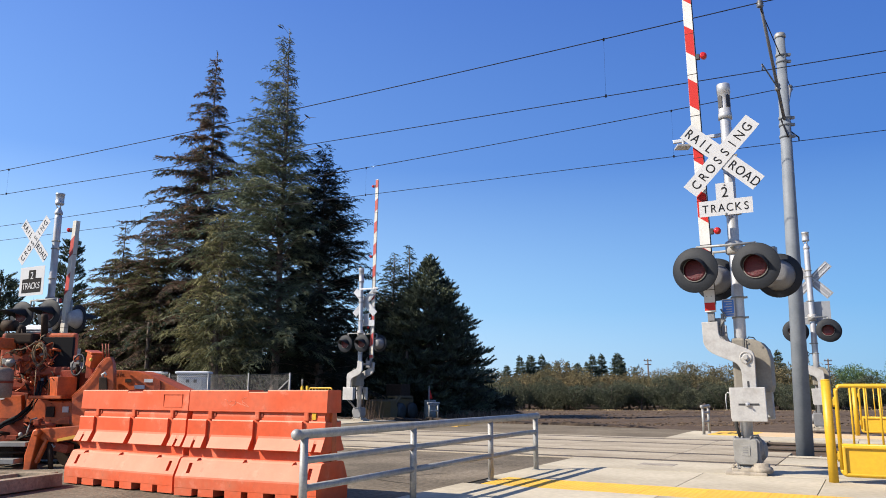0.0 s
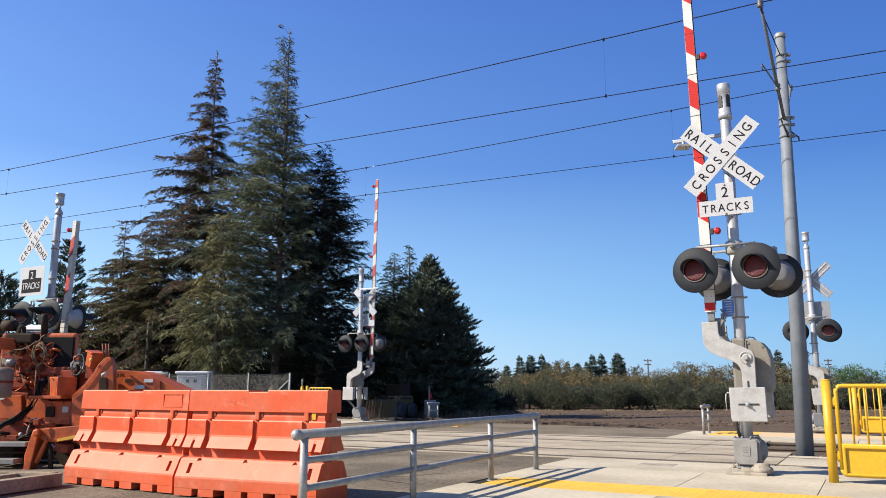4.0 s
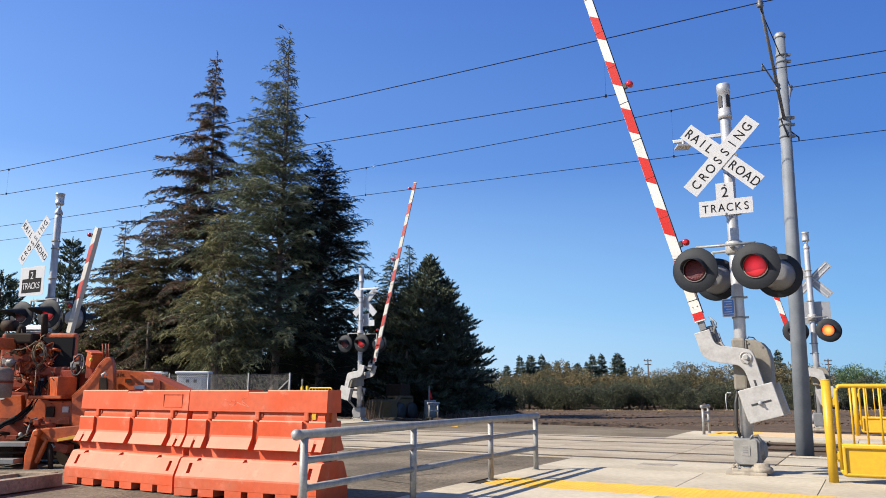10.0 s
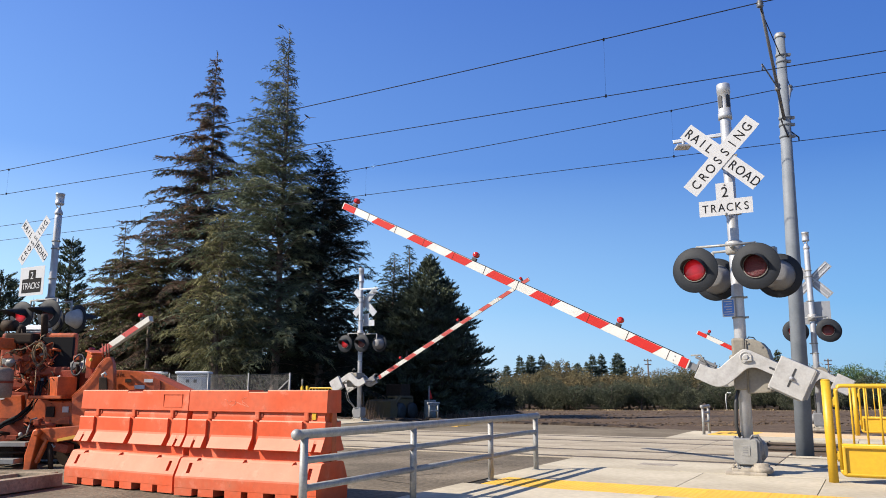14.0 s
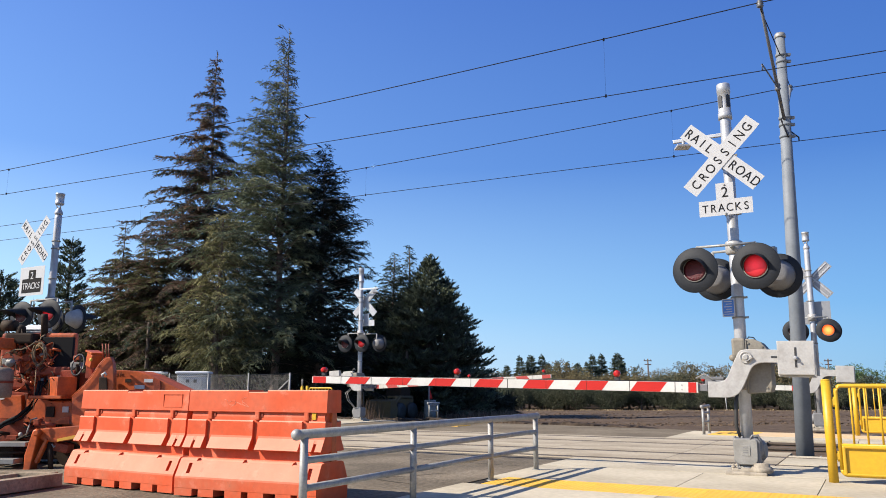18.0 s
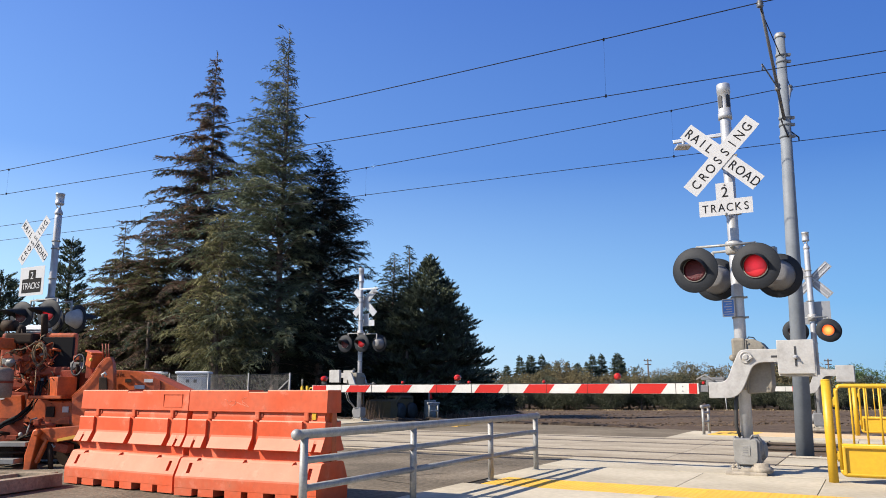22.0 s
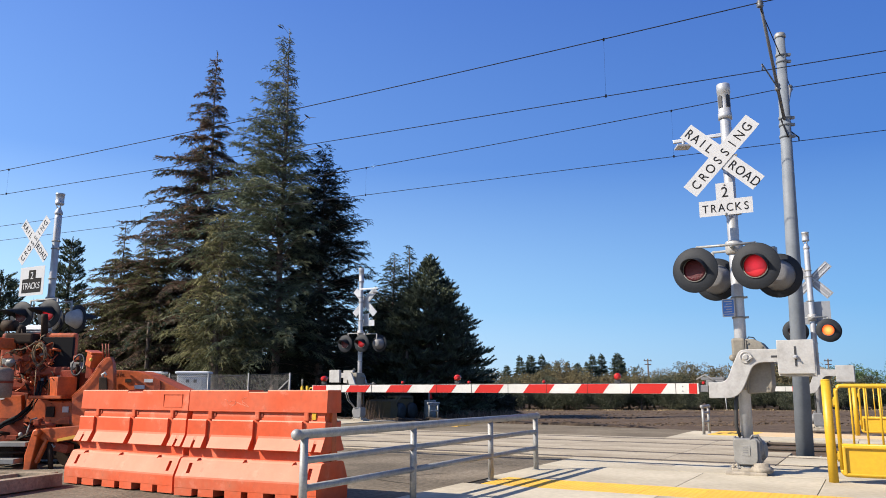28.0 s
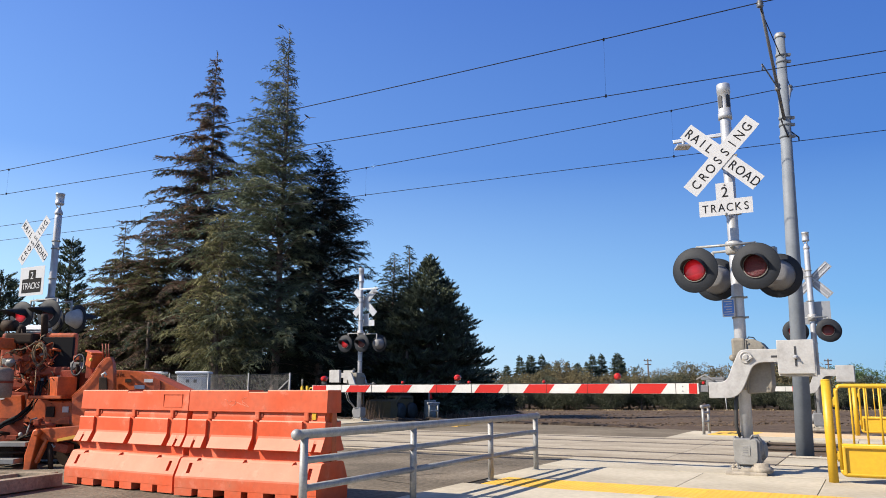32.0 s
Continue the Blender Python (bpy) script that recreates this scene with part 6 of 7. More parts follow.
def conifer(label, foot, height, profile, spec, seed, name="conifer"):
    """A needle tree: trunk, limbs in loose whorls, side sprays along the limbs, needles along the sprays.
    profile: (share of the height, reach of the limbs); spec: its habit."""
    rs = np.random.RandomState(seed)
    th = thing(name, Matrix.Translation(foot), label, "tree", spec.get("group", ""))
    lean = rs.normal(size=2) * 0.004
    trunk = [Vector((lean[0] * z + 0.04 * math.sin(z * 0.7 + seed), lean[1] * z, z)) for z in np.linspace(0, height, 14)]
    part("trunk", quick(tube, trunk, [spec.get("girth", 0.28) * (1 - 0.97 * i / 13) + 0.008 for i in range(14)], 9), M["bark"], th, "upright bare trunk")
    hs, rr = np.array([p[0] for p in profile]), np.array([p[1] for p in profile])
    limbs = bmesh.new()
    sprays = {False: [], True: []}
    down = np.array((0, 0, -1.0))
    hang, bare, fork = spec["hang"], spec.get("bare", 0.2), spec.get("fork", 5.0)
    s7 = np.linspace(0, 1, 7)
    z, az = spec.get("low", 0.6), rs.uniform(0, 6.28)
    while z < height * 0.985:
        u = z / height
        for _ in range(spec.get("whorl", 3)):
            az += 2.4 + rs.normal() * 0.35
            reach = np.interp(u, hs, rr) * (rs.uniform(spec.get("short", 0.72), 1.05) if rs.rand() < 0.92 else spec.get("burst", 1.16))
            reach *= 1 - spec.get("skew", 0.0) * math.cos(az) * min(1.0, spec.get("skew_low", 0.3) + u)
            zz = z + rs.normal() * spec.get("stray", 0.12)
            rise = spec["rise"][0] * (1 - u) + spec["rise"][1] * u + rs.normal() * spec.get("wild", 0.07)
            droop = spec["droop"] * rs.uniform(0.6, 1.3)
            bend = rs.normal() * 0.18
            pts = np.stack([np.cos(az + bend * s7) * reach * s7, np.sin(az + bend * s7) * reach * s7, zz + reach * (rise * s7 - droop * s7 ** 2.2)], 1)
            if reach > 0.3:
                tube(limbs, [Vector(p) for p in pts[::2]], [0.04 * min(1, reach / 4) + 0.008, 0.026 * min(1, reach / 4) + 0.006, 0.010, 0.004], 4, caps=False)
            thin = 1 - spec.get("thin", 0.0) * max(0.0, u - 0.5) / 0.5
            j = max(2, int(reach * spec["twigs"] * thin))
            tone = spec.get("pale", 0.0) + rs.normal() * 0.12
            s = bare + (1 - bare) * (np.arange(j) + rs.rand(j)) / j
            i = np.minimum(5, (s * 6).astype(int))
            p = pts[i] + (pts[i + 1] - pts[i]) * (s * 6 - i)[:, None]
            fwd = unit(pts[i + 1] - pts[i])
            lat = unit(np.cross(fwd, (0, 0, 1.0))) * np.where(np.arange(j) % 2, 1.0, -1.0)[:, None]
            ln = np.maximum((0.16 + 0.34 * min(reach, 3.0) * (1.02 - s)) * spec.get("spread", 1.0) * rs.uniform(0.6, 1.25, j), 0.14 * min(1.0, 0.5 + reach))
            way = unit(fwd * rs.uniform(0.5, 1.0, (j, 1)) + lat * rs.uniform(0.35, 1.0, (j, 1)) + np.array((0, 0, 1.0)) * (rs.normal(size=(j, 1)) * spec.get("loose", 0.18) + spec.get("lift", 0.0)))
            lit = rs.rand(j) < tone
            for a in range(j):
                store = sprays[bool(lit[a])]
                store.append((p[a], way[a], ln[a]))
                n = int(ln[a] * fork * thin + rs.rand())
                if n:
                    v = rs.uniform(0.15, 0.9, (n, 1))
                    side = unit(np.cross(way[a], (0, 0, 1.0))) * rs.choice((-1.0, 1.0), (n, 1))
                    store.extend(zip(p[a] + way[a] * ln[a] * v + down * hang * ln[a] * v * v,
                                     unit(way[a] + side * rs.uniform(0.3, 0.8, (n, 1)) + rs.normal(size=(n, 3)) * 0.2 + down * hang * v),
                                     ((0.14 + 0.35 * ln[a] * (1 - v)) * rs.uniform(0.7, 1.3, (n, 1)))[:, 0]))
            sprays[bool(rs.rand() < tone + 0.2)].append((pts[5], unit(pts[6] - pts[5]), np.linalg.norm(pts[6] - pts[5]) * 1.3 + 0.08))
        z += spec["step"] * rs.uniform(0.6, 1.4) * (0.45 + 0.55 * (1 - u))
    for k in range(6):
        sprays[False].append((np.array(trunk[-1]) - np.array((0, 0, 0.12 * k)), unit(np.array((rs.normal() * 0.3, rs.normal() * 0.3, 1.0))), 0.22))
    part("limb_work", limbs, M["bark"], th, "bare brown limbs")["kind"] = "stuff"
    for flag, key, words in ((False, "mat", "drooping sprays of needles"), (True, "mat2", "paler sprays of needles")):
        if sprays[flag]:
            plumes("crown", sprays[flag], spec, rs, M[spec[key]], th, words)["kind"] = "stuff"
    return th


CEDAR = dict(wild=0.22, loose=0.3, rise=(0.10, 0.75), droop=0.30, twigs=9.0, hang=0.35, step=0.20, whorl=4, mess=0.12, open=0.36, spread=1.15, stray=0.25, mat="needle", mat2="needle_tip", pale=0.22, blade=0.12, fine=0.06, needles=3, lift=0.22, girth=0.20, bare=0.15, short=0.45)
BROWN = dict(rise=(0.06, 0.22), droop=0.26, twigs=17, hang=0.26, step=1.02, whorl=7, mat="needle_brown", mat2="needle_dark", pale=0.25, blade=0.115, fine=0.06, needles=3, open=0.55, mess=0.2, girth=0.18, bare=0.04, short=0.72, burst=1.1, lift=0.12, loose=0.28, spread=0.72, stray=0.10, wild=0.07, fork=6.0)
OLIVE = dict(CEDAR, rise=(0.25, 0.7), droop=0.45, hang=0.5, lift=0.1, mat="olive", mat2="olive_tip", pale=0.3, girth=0.2)
PINE = dict(rise=(-0.12, 0.45), droop=-0.02, spread=1.35, low=0.25, burst=1.03, twigs=6, hang=-0.2, step=0.24, whorl=9, mat="needle_dark", mat2="needle", pale=0.06, blade=0.17, fine=0.08, needles=4, girth=0.22, bare=0.35, needle_lift=0.35, lift=0.25, short=0.86, mess=0.3, open=0.7, fork=3.6)
conifer("tall grey-green cedar with drooping sprays and a thin bare top", (-7.8, 36.0, -0.25), 19.0,
        [(0.05, 3.4), (0.185, 3.9), (0.333, 3.9), (0.50, 3.4), (0.62, 2.55), (0.70, 1.55), (0.78, 1.15), (0.86, 0.75), (0.93, 0.42), (1.0, 0.14)], dict(CEDAR, low=3.0, skew=0.32, skew_low=0.5, thin=0.45, pale=0.09), 11)
conifer("tall half-dead conifer with brown layered branches", (-12.55, 40.0, -0.3), 19.7,
        [(0.05, 4.2), (0.265, 4.6), (0.42, 4.7), (0.50, 4.1), (0.55, 3.6), (0.64, 2.65), (0.72, 1.8), (0.80, 1.25), (0.85, 0.85), (0.92, 0.55), (1.0, 0.14)], dict(BROWN, low=2.2, skew=0.26, whorl=8, twigs=18), 5)
conifer("olive-green cedar with weeping sprays in front of the taller trees", (-9.9, 33.7, -0.2), 9.0,
        [(0.12, 1.6), (0.27, 2.2), (0.5, 2.0), (0.75, 1.2), (0.92, 0.6), (1.0, 0.15)], dict(OLIVE, low=1.9), 21)
# the tall cedar's shade on this tree is put into its needles
conifer("cedar crowded against the tall one, coloured dark for its shade", (-5.95, 37.2, -0.2), 13.2,
        [(0.05, 3.1), (0.3, 3.0), (0.55, 2.55), (0.68, 2.15), (0.8, 1.45), (0.92, 0.55), (1.0, 0.15)], dict(CEDAR, mat="needle_shaded", mat2="needle_shaded", low=0.8, pale=0.10, short=0.6, step=0.18), 31)
conifer("slim dark cedar with a thin leader", (-2.85, 44.0, -0.3), 9.0,
        [(0.05, 3.4), (0.4, 3.2), (0.65, 2.1), (0.85, 0.9), (1.0, 0.1)], dict(CEDAR, mat="needle_dark", mat2="needle", pale=0.2, twigs=8, thin=0.25), 33)
conifer("slim dark cedar with a thin leader", (-2.0, 44.6, -0.3), 9.6,
        [(0.05, 3.4), (0.4, 2.6), (0.65, 1.2), (0.85, 0.4), (1.0, 0.1)], dict(CEDAR, mat="needle_dark", mat2="needle", pale=0.2, twigs=8, thin=0.25), 34)
conifer("broad dark pine with a ragged outline beside the field", (-0.7, 42.0, -0.3), 8.5,
        [(0.03, 3.6), (0.2, 3.55), (0.3, 3.3), (0.39, 3.0), (0.46, 2.65), (0.53, 2.3), (0.67, 1.7), (0.75, 1.28), (0.84, 0.8), (0.93, 0.35), (1.0, 0.06)], dict(PINE, mat="pine", mat2="needle", pale=0.12), 41)
conifer("low cedar with bare leaders at the edge of the grove", (-17.35, 41.0, -0.3), 10.3,
        [(0.05, 3.8), (0.3, 3.7), (0.5, 2.7), (0.68, 1.9), (0.78, 1.3), (0.84, 0.35), (1.0, 0.1)], dict(BROWN, mat="olive", mat2="needle_brown", pale=0.45, step=0.78, whorl=8, girth=0.12, low=1.0), 51)
conifer("low cedar with bare leaders at the edge of the grove", (-16.6, 42.0, -0.3), 10.0,
        [(0.05, 3.6), (0.3, 3.4), (0.5, 3.0), (0.7, 2.3), (0.8, 0.9), (0.86, 0.3), (1.0, 0.1)], dict(BROWN, mat="olive", mat2="needle_brown", pale=0.35, step=0.9, whorl=8, girth=0.13), 52)
conifer("low browning conifer with ragged boughs in the grove", (-14.9, 39.5, -0.3), 9.3,
        [(0.05, 3.4), (0.3, 3.4), (0.55, 2.9), (0.75, 2.0), (0.9, 0.9), (1.0, 0.1)], dict(BROWN, mat="olive", mat2="needle_brown", pale=0.4, step=0.9, whorl=8, girth=0.13, low=1.6), 53)
conifer("dark pine behind the gate signal", (-23.6, 48.0, -0.4), 10.8,
        [(0.05, 1.2), (0.5, 1.25), (0.75, 0.95), (0.92, 0.6), (1.0, 0.2)], dict(PINE, step=0.50, spread=1.4, short=0.6, rise=(0.0, 0.5)), 61)
conifer("dark pine at the edge of the view", (-27.8, 48.0, -0.4), 8.5,
        [(0.05, 2.0), (0.5, 1.9), (0.75, 1.4), (0.92, 0.8), (1.0, 0.3)], dict(PINE, step=0.50, spread=1.4, short=0.6, rise=(0.0, 0.5)), 62)


# ---- orchard, far trees, what stands under the grove ----
def leaf_cloud(rs, count, centre, size, lobes=7):
    """Points on an uneven rounded crown made of several lobes."""
    mids = rs.normal(size=(lobes, 3)) * np.array(size) * 0.42
    mids[:, 2] = np.abs(mids[:, 2]) * 0.9 - size[2] * 0.25
    pick = rs.randint(0, lobes, count)
    d = unit(rs.normal(size=(count, 3)))
    r = rs.uniform(0.55, 1.0, count) ** 0.5
    p = mids[pick] + d * r[:, None] * np.array(size) * 0.55 * rs.uniform(0.8, 1.15, count)[:, None]
    return p + np.array(centre), unit(d + rs.normal(size=(count, 3)) * 0.8)


def orchard_tree(x, y, z, high, wide, material, seed, label):
    rs = np.random.RandomState(seed)
    th = thing("orchard_tree", Matrix.Translation((x, y, z)), label, "tree", "orchard row")
    bm = bmesh.new()
    fork = high * 0.2
    tube(bm, [(0, 0, -0.1), (0.05, 0, fork * 0.5), (0, 0, fork)], [0.16, 0.12, 0.11], 7)
    part("trunk", bm, M["bark"], th, "short dark trunk")
    bm = bmesh.new()
    for k in range(6):
        a = k * 1.05 + rs.rand()
        top = (math.cos(a) * wide * 0.36, math.sin(a) * wide * 0.36, high * rs.uniform(0.6, 0.85))
        tube(bm, [(0, 0, fork * 0.85), (top[0] * 0.45, top[1] * 0.45, high * 0.42), top], [0.08, 0.05, 0.02], 5, caps=False)
    part("limb_work", bm, M["bark"], th, "forked bare limbs")["kind"] = "stuff"
    p, w = leaf_cloud(rs, 12000, (0, 0, high * 0.46), (wide * 0.58, wide * 0.55, high * 0.56))
    p[:, 2] = np.where(p[:, 2] < 0.15, 0.05 + 0.8 * rs.rand(len(p)), p[:, 2])
    blades("crown", p, w, rs.uniform(0.08, 0.17, len(p)), rs.uniform(0.05, 0.10, len(p)), material, th, "uneven leafy crown")["kind"] = "stuff"
    return th


rnd = random.Random(12)
x = 4.0
i = 0
while x < 56:
    orchard_tree(x, 80 + rnd.uniform(-1, 1.5), -1.02, rnd.uniform(2.5, 3.3), rnd.uniform(3.6, 4.8), M["leaf"], 100 + i, "dark green orchard tree at the edge of the field")
    x += rnd.uniform(2.6, 3.6)
    i += 1


def far_row(y, z, x0, x1, step, high, material, seed, label):
    """A row of crowns too far off to tell apart, with their trunks."""
    rs = np.random.RandomState(seed)
    th = thing("orchard_row", Matrix(), label, "tree row", kind="stuff")
    pts, ways = [], []
    bm = bmesh.new()
    for xx in np.arange(x0, x1, step):
        hh = high * rs.uniform(0.82, 1.16)
        xx += rs.normal() * 0.5
        tube(bm, [(xx, y, z), (xx, y, z + hh * 0.5)], [0.15, 0.08], 5)
        p, w = leaf_cloud(rs, 3600, (xx, y, z + hh * 0.55), (2.6, 2.4, hh * 0.48))
        pts.append(p)
        ways.append(w)
    part("trunk_row", bm, M["bark"], th)["kind"] = "stuff"
    p, w = np.concatenate(pts), np.concatenate(ways)
    blades("crown_row", p, w, rs.uniform(0.13, 0.26, len(p)), rs.uniform(0.08, 0.16, len(p)), material, th)["kind"] = "stuff"


far_row(83.0, -1.05, 2, 64, 2.2, 2.4, M["leaf"], 205, "low green growth between the orchard rows")
far_row(87, -1.05, 2, 43.5, 3.1, 4.4, M["leaf_gold"], 201, "golden autumn orchard trees in a row")
far_row(93, -1.05, 0, 46, 3.3, 4.75, M["leaf_gold"], 202, "golden autumn orchard trees in a row")
far_row(100, -1.05, 50, 84, 3.4, 5.0, M["leaf_green"], 203, "green round trees beyond the orchard")
far_row(101, -1.05, 0, 44, 4.2, 4.0, M["leaf"], 204, "green round trees beyond the orchard")

# straw and weeds along the foot of the orchard
rs = np.random.RandomState(77)
k = 14000
p = np.stack([rs.uniform(2, 60, k), rs.normal(77.2, 1.3, k), np.full(k, -1.05)], 1)
p = p[np.sin(p[:, 0] * 0.9) + np.sin(p[:, 0] * 2.3 + 1) * 0.8 + rs.normal(size=k) * 0.7 > 0.3]
k = len(p)
w = unit(rs.normal(size=(k, 3)) * 0.35 + np.array((0, 0, 1.0)))
straw = thing("dry_grass", Matrix(), "dry straw-coloured grass along the orchard edge", "grass", kind="stuff")
blades("grass", p, w, rs.uniform(0.08, 0.24, k), rs.uniform(0.05, 0.14, k), M["straw"], straw)["kind"] = "stuff"
k = 2600
p = np.stack([rs.uniform(-3, 4.0, k), rs.uniform(38, 41.5, k), np.full(k, -0.32)], 1)
weeds = thing("dry_grass", Matrix(), "dry weeds under the pine", "grass", kind="stuff")
blades("grass", p, unit(rs.normal(size=(k, 3)) * 0.35 + np.array((0, 0, 1.0))), rs.uniform(0.1, 0.5, k), rs.uniform(0.02, 0.05, k), M["needle_brown"], weeds)["kind"] = "stuff"

# clods on the tilled field
rnd = random.Random(5)
clod = []
for s in range(5):
    bm = bmesh.new()
    bmesh.ops.create_icosphere(bm, subdivisions=1, radius=0.5)
    for v in bm.verts:
        v.co *= rnd.uniform(0.7, 1.25)
        v.co.z *= 0.55
    clod.append([(v.co.copy()) for v in bm.verts] and bm)
bm = bmesh.new()
for i in range(3000):
    y = 26 + 50 * rnd.random() ** 1.6
    x = rnd.uniform(0.02, 0.72) * y
    src = clod[i % 5]
    sc = rnd.uniform(0.05, 0.15) * (0.6 + y / 60)
    m = Matrix.Translation((x, y, ground_height(y))) @ Matrix.Rotation(rnd.random() * 6.28, 4, "Z") @ Matrix.Scale(sc, 4)
    vs = [bm.verts.new(m @ v.co) for v in src.verts]
    for f in src.faces:
        bm.faces.new([vs[v.index] for v in f.verts])
for src in clod:
    src.free()
fld = thing("earth_clods", Matrix(), "loose clods of brown earth on the field", "earth", kind="stuff")
part("clod_field", bm, M["dirt"], fld)["kind"] = "stuff"

# small conifers on the skyline, and a wooden line pole
SMALL = dict(rise=(-0.25, 0.35), droop=0.08, twigs=7, hang=0.1, step=0.26, whorl=8, mat="needle_dark", mat2="needle", pale=0.1, blade=0.27, fine=0.17, needles=3, girth=0.14, bare=0.1, low=0.4, short=0.6, group="skyline conifers", fork=3.0)
one = conifer("small dark conifer on the skyline", (11.1, 112, -1), 6.7, [(0.05, 1.5), (0.4, 1.25), (0.7, 0.8), (0.9, 0.34), (1.0, 0.06)], SMALL, 71)
two = conifer("small round-topped dark conifer on the skyline", (12.8, 113, -1), 6.8, [(0.05, 1.7), (0.5, 1.45), (0.75, 1.05), (0.9, 0.6), (1.0, 0.12)], SMALL, 72)
for j, (px, hh) in enumerate(((9.2, 5.3), (14.4, 7.0), (15.4, 5.7), (16.5, 6.0), (18.1, 6.0), (19.8, 5.7), (20.8, 5.9), (21.8, 7.0), (23.3, 7.15), (25.2, 7.0), (26.2, 5.7), (28.2, 5.2), (48.4, 7.6))):
    src = (two, one, two, one, one, two, one, one, one, two, one, one, one)[j]
    c = copy_thing(src, pose(px, 112 + (j % 3), -1, 0, 0, j * 50))
    c.scale = (hh / 6.8, hh / 6.8, hh / 6.75)
up = thing("utility_pole", Matrix.Translation((25.1, 95, -1)), "wooden line pole with a crossarm far behind the orchard", "utility pole")
part("pole_shaft", quick(tube, [(0, 0, 0), (0, 0, 5.75)], [0.11, 0.085], 8), M["bark"], up)
part("crossarm", quick(box, (0, 0, 5.5), (0.95, 0.10, 0.11)), M["bark"], up)
part("crossarm", quick(box, (0, 0, 5.05), (0.8, 0.10, 0.11)), M["bark"], up)
for q in (-0.38, 0.0, 0.38):
    part("insulator", quick(lathe, [(0.05, 5.55), (0.06, 5.62), (0.03, 5.70)], c=(q, 0, 0), seg=8), M["insul"], up)
up2 = copy_thing(up, pose(47.2, 95, -1.0))
tagged(up2, "wooden line pole beyond the far signal")

# slim posts at the edge of the field
for px, py, hh in ((27.9, 77.0, 1.75), (35.2, 78.0, 1.5)):
    th = thing("standpipe", Matrix.Translation((px, py, -1.0)), "slim pale standpipe with a curved head at the field edge", "standpipe", "standpipes at the field")
    part("pipe_post", quick(tube, [(0, 0, 0), (-0.05, 0, hh * 0.6), (0.0, 0, hh * 0.92), (0.14, 0, hh), (0.3, 0, hh * 0.99)], 0.045, 8), M["portable"], th)
    part("pipe_head", quick(box, (0.34, 0, hh * 0.985), (0.3, 0.14, 0.1), bevel=0.02), M["roofwhite"], th, "white head")

# hedge added to close the view under the grove; its colour holds the shade
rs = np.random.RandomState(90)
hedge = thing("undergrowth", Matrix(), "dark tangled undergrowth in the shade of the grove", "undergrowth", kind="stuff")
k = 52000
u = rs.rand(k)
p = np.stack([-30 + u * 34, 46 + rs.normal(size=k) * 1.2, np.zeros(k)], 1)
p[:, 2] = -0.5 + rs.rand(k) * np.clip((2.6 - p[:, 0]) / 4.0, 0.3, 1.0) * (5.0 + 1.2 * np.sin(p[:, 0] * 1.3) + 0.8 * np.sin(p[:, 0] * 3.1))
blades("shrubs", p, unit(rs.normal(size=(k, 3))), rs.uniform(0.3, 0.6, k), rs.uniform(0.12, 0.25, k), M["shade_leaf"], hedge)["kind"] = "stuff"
for j, (sx, sy, sh) in enumerate(((-14.4, 37.5, 4.6), (-11.0, 38.4, 4.2), (-5.7, 38.6, 4.4), (-1.9, 40.2, 3.4))):
    st = thing("dead_tree", Matrix.Translation((sx, sy, -0.3)), "thin bare trunk in the shade of the grove", "tree trunk")
    part("stem", quick(tube, [(0, 0, 0), (0.08, 0, sh * 0.5), (0.02, 0.05, sh)], [0.13, 0.11, 0.07], 8), M["bark"], st)

# ---- chain-link fence ----
fence = thing("chain_link_fence", Matrix(), "grey chain-link fence on steel posts before the grove", "fence")
FX0, FX1, FY, FH = -10.9, -5.71, 29.0, 1.68
for x in (FX0, -10.2, -8.75, -7.25, FX1):
    part("fence_post", quick(tube, [(x, FY, -0.2), (x, FY, FH)], 0.035 if x == FX1 else 0.024, 8), M["galv"], fence)
part("top_wire", quick(tube, [(FX0, FY, FH - 0.17), (-8.2, FY, FH - 0.12), (FX1, FY, FH - 0.03)], 0.010, 6), M["mesh"], fence)
part("brace", quick(tube, [(FX1, FY, 1.45), (FX1 - 0.55, FY, 0.9)], 0.022, 8), M["galv"], fence)
vs, fs = [], []
step = 0.075


def strand(x0, z0, x1, z1):
    k = len(vs)
    d = Vector((x1 - x0, 0, z1 - z0)).normalized()
    s = Vector((-d.z, 0, d.x)) * 0.0042
    vs.extend([(x0 + s.x, FY, z0 + s.z), (x1 + s.x, FY, z1 + s.z), (x1 - s.x, FY, z1 - s.z), (x0 - s.x, FY, z0 - s.z), (x0, FY - 0.004, z0), (x1, FY - 0.004, z1)])
    fs.extend([(k, k + 1, k + 5, k + 4), (k + 4, k + 5, k + 2, k + 3), (k, k + 3, k + 2, k + 1)])


n_s = int((FX1 - FX0 + 1.7) / step)
for i in range(n_s):
    x = FX0 - 1.6 + i * step
    a, b = max(x, FX0), min(x + 1.6, FX1)
    if b > a:
        strand(a, 0.02 + (a - x), b, 0.02 + (b - x))
        strand(a, 0.02 + 1.6 - (a - x), b, 0.02 + 1.6 - (b - x))
me = bpy.data.meshes.new("fence_mesh")
me.from_pydata(vs, [], fs)
me.materials.append(M["mesh"])
part("fence_mesh", me, None, fence, "diamond wire mesh")["kind"] = "stuff"


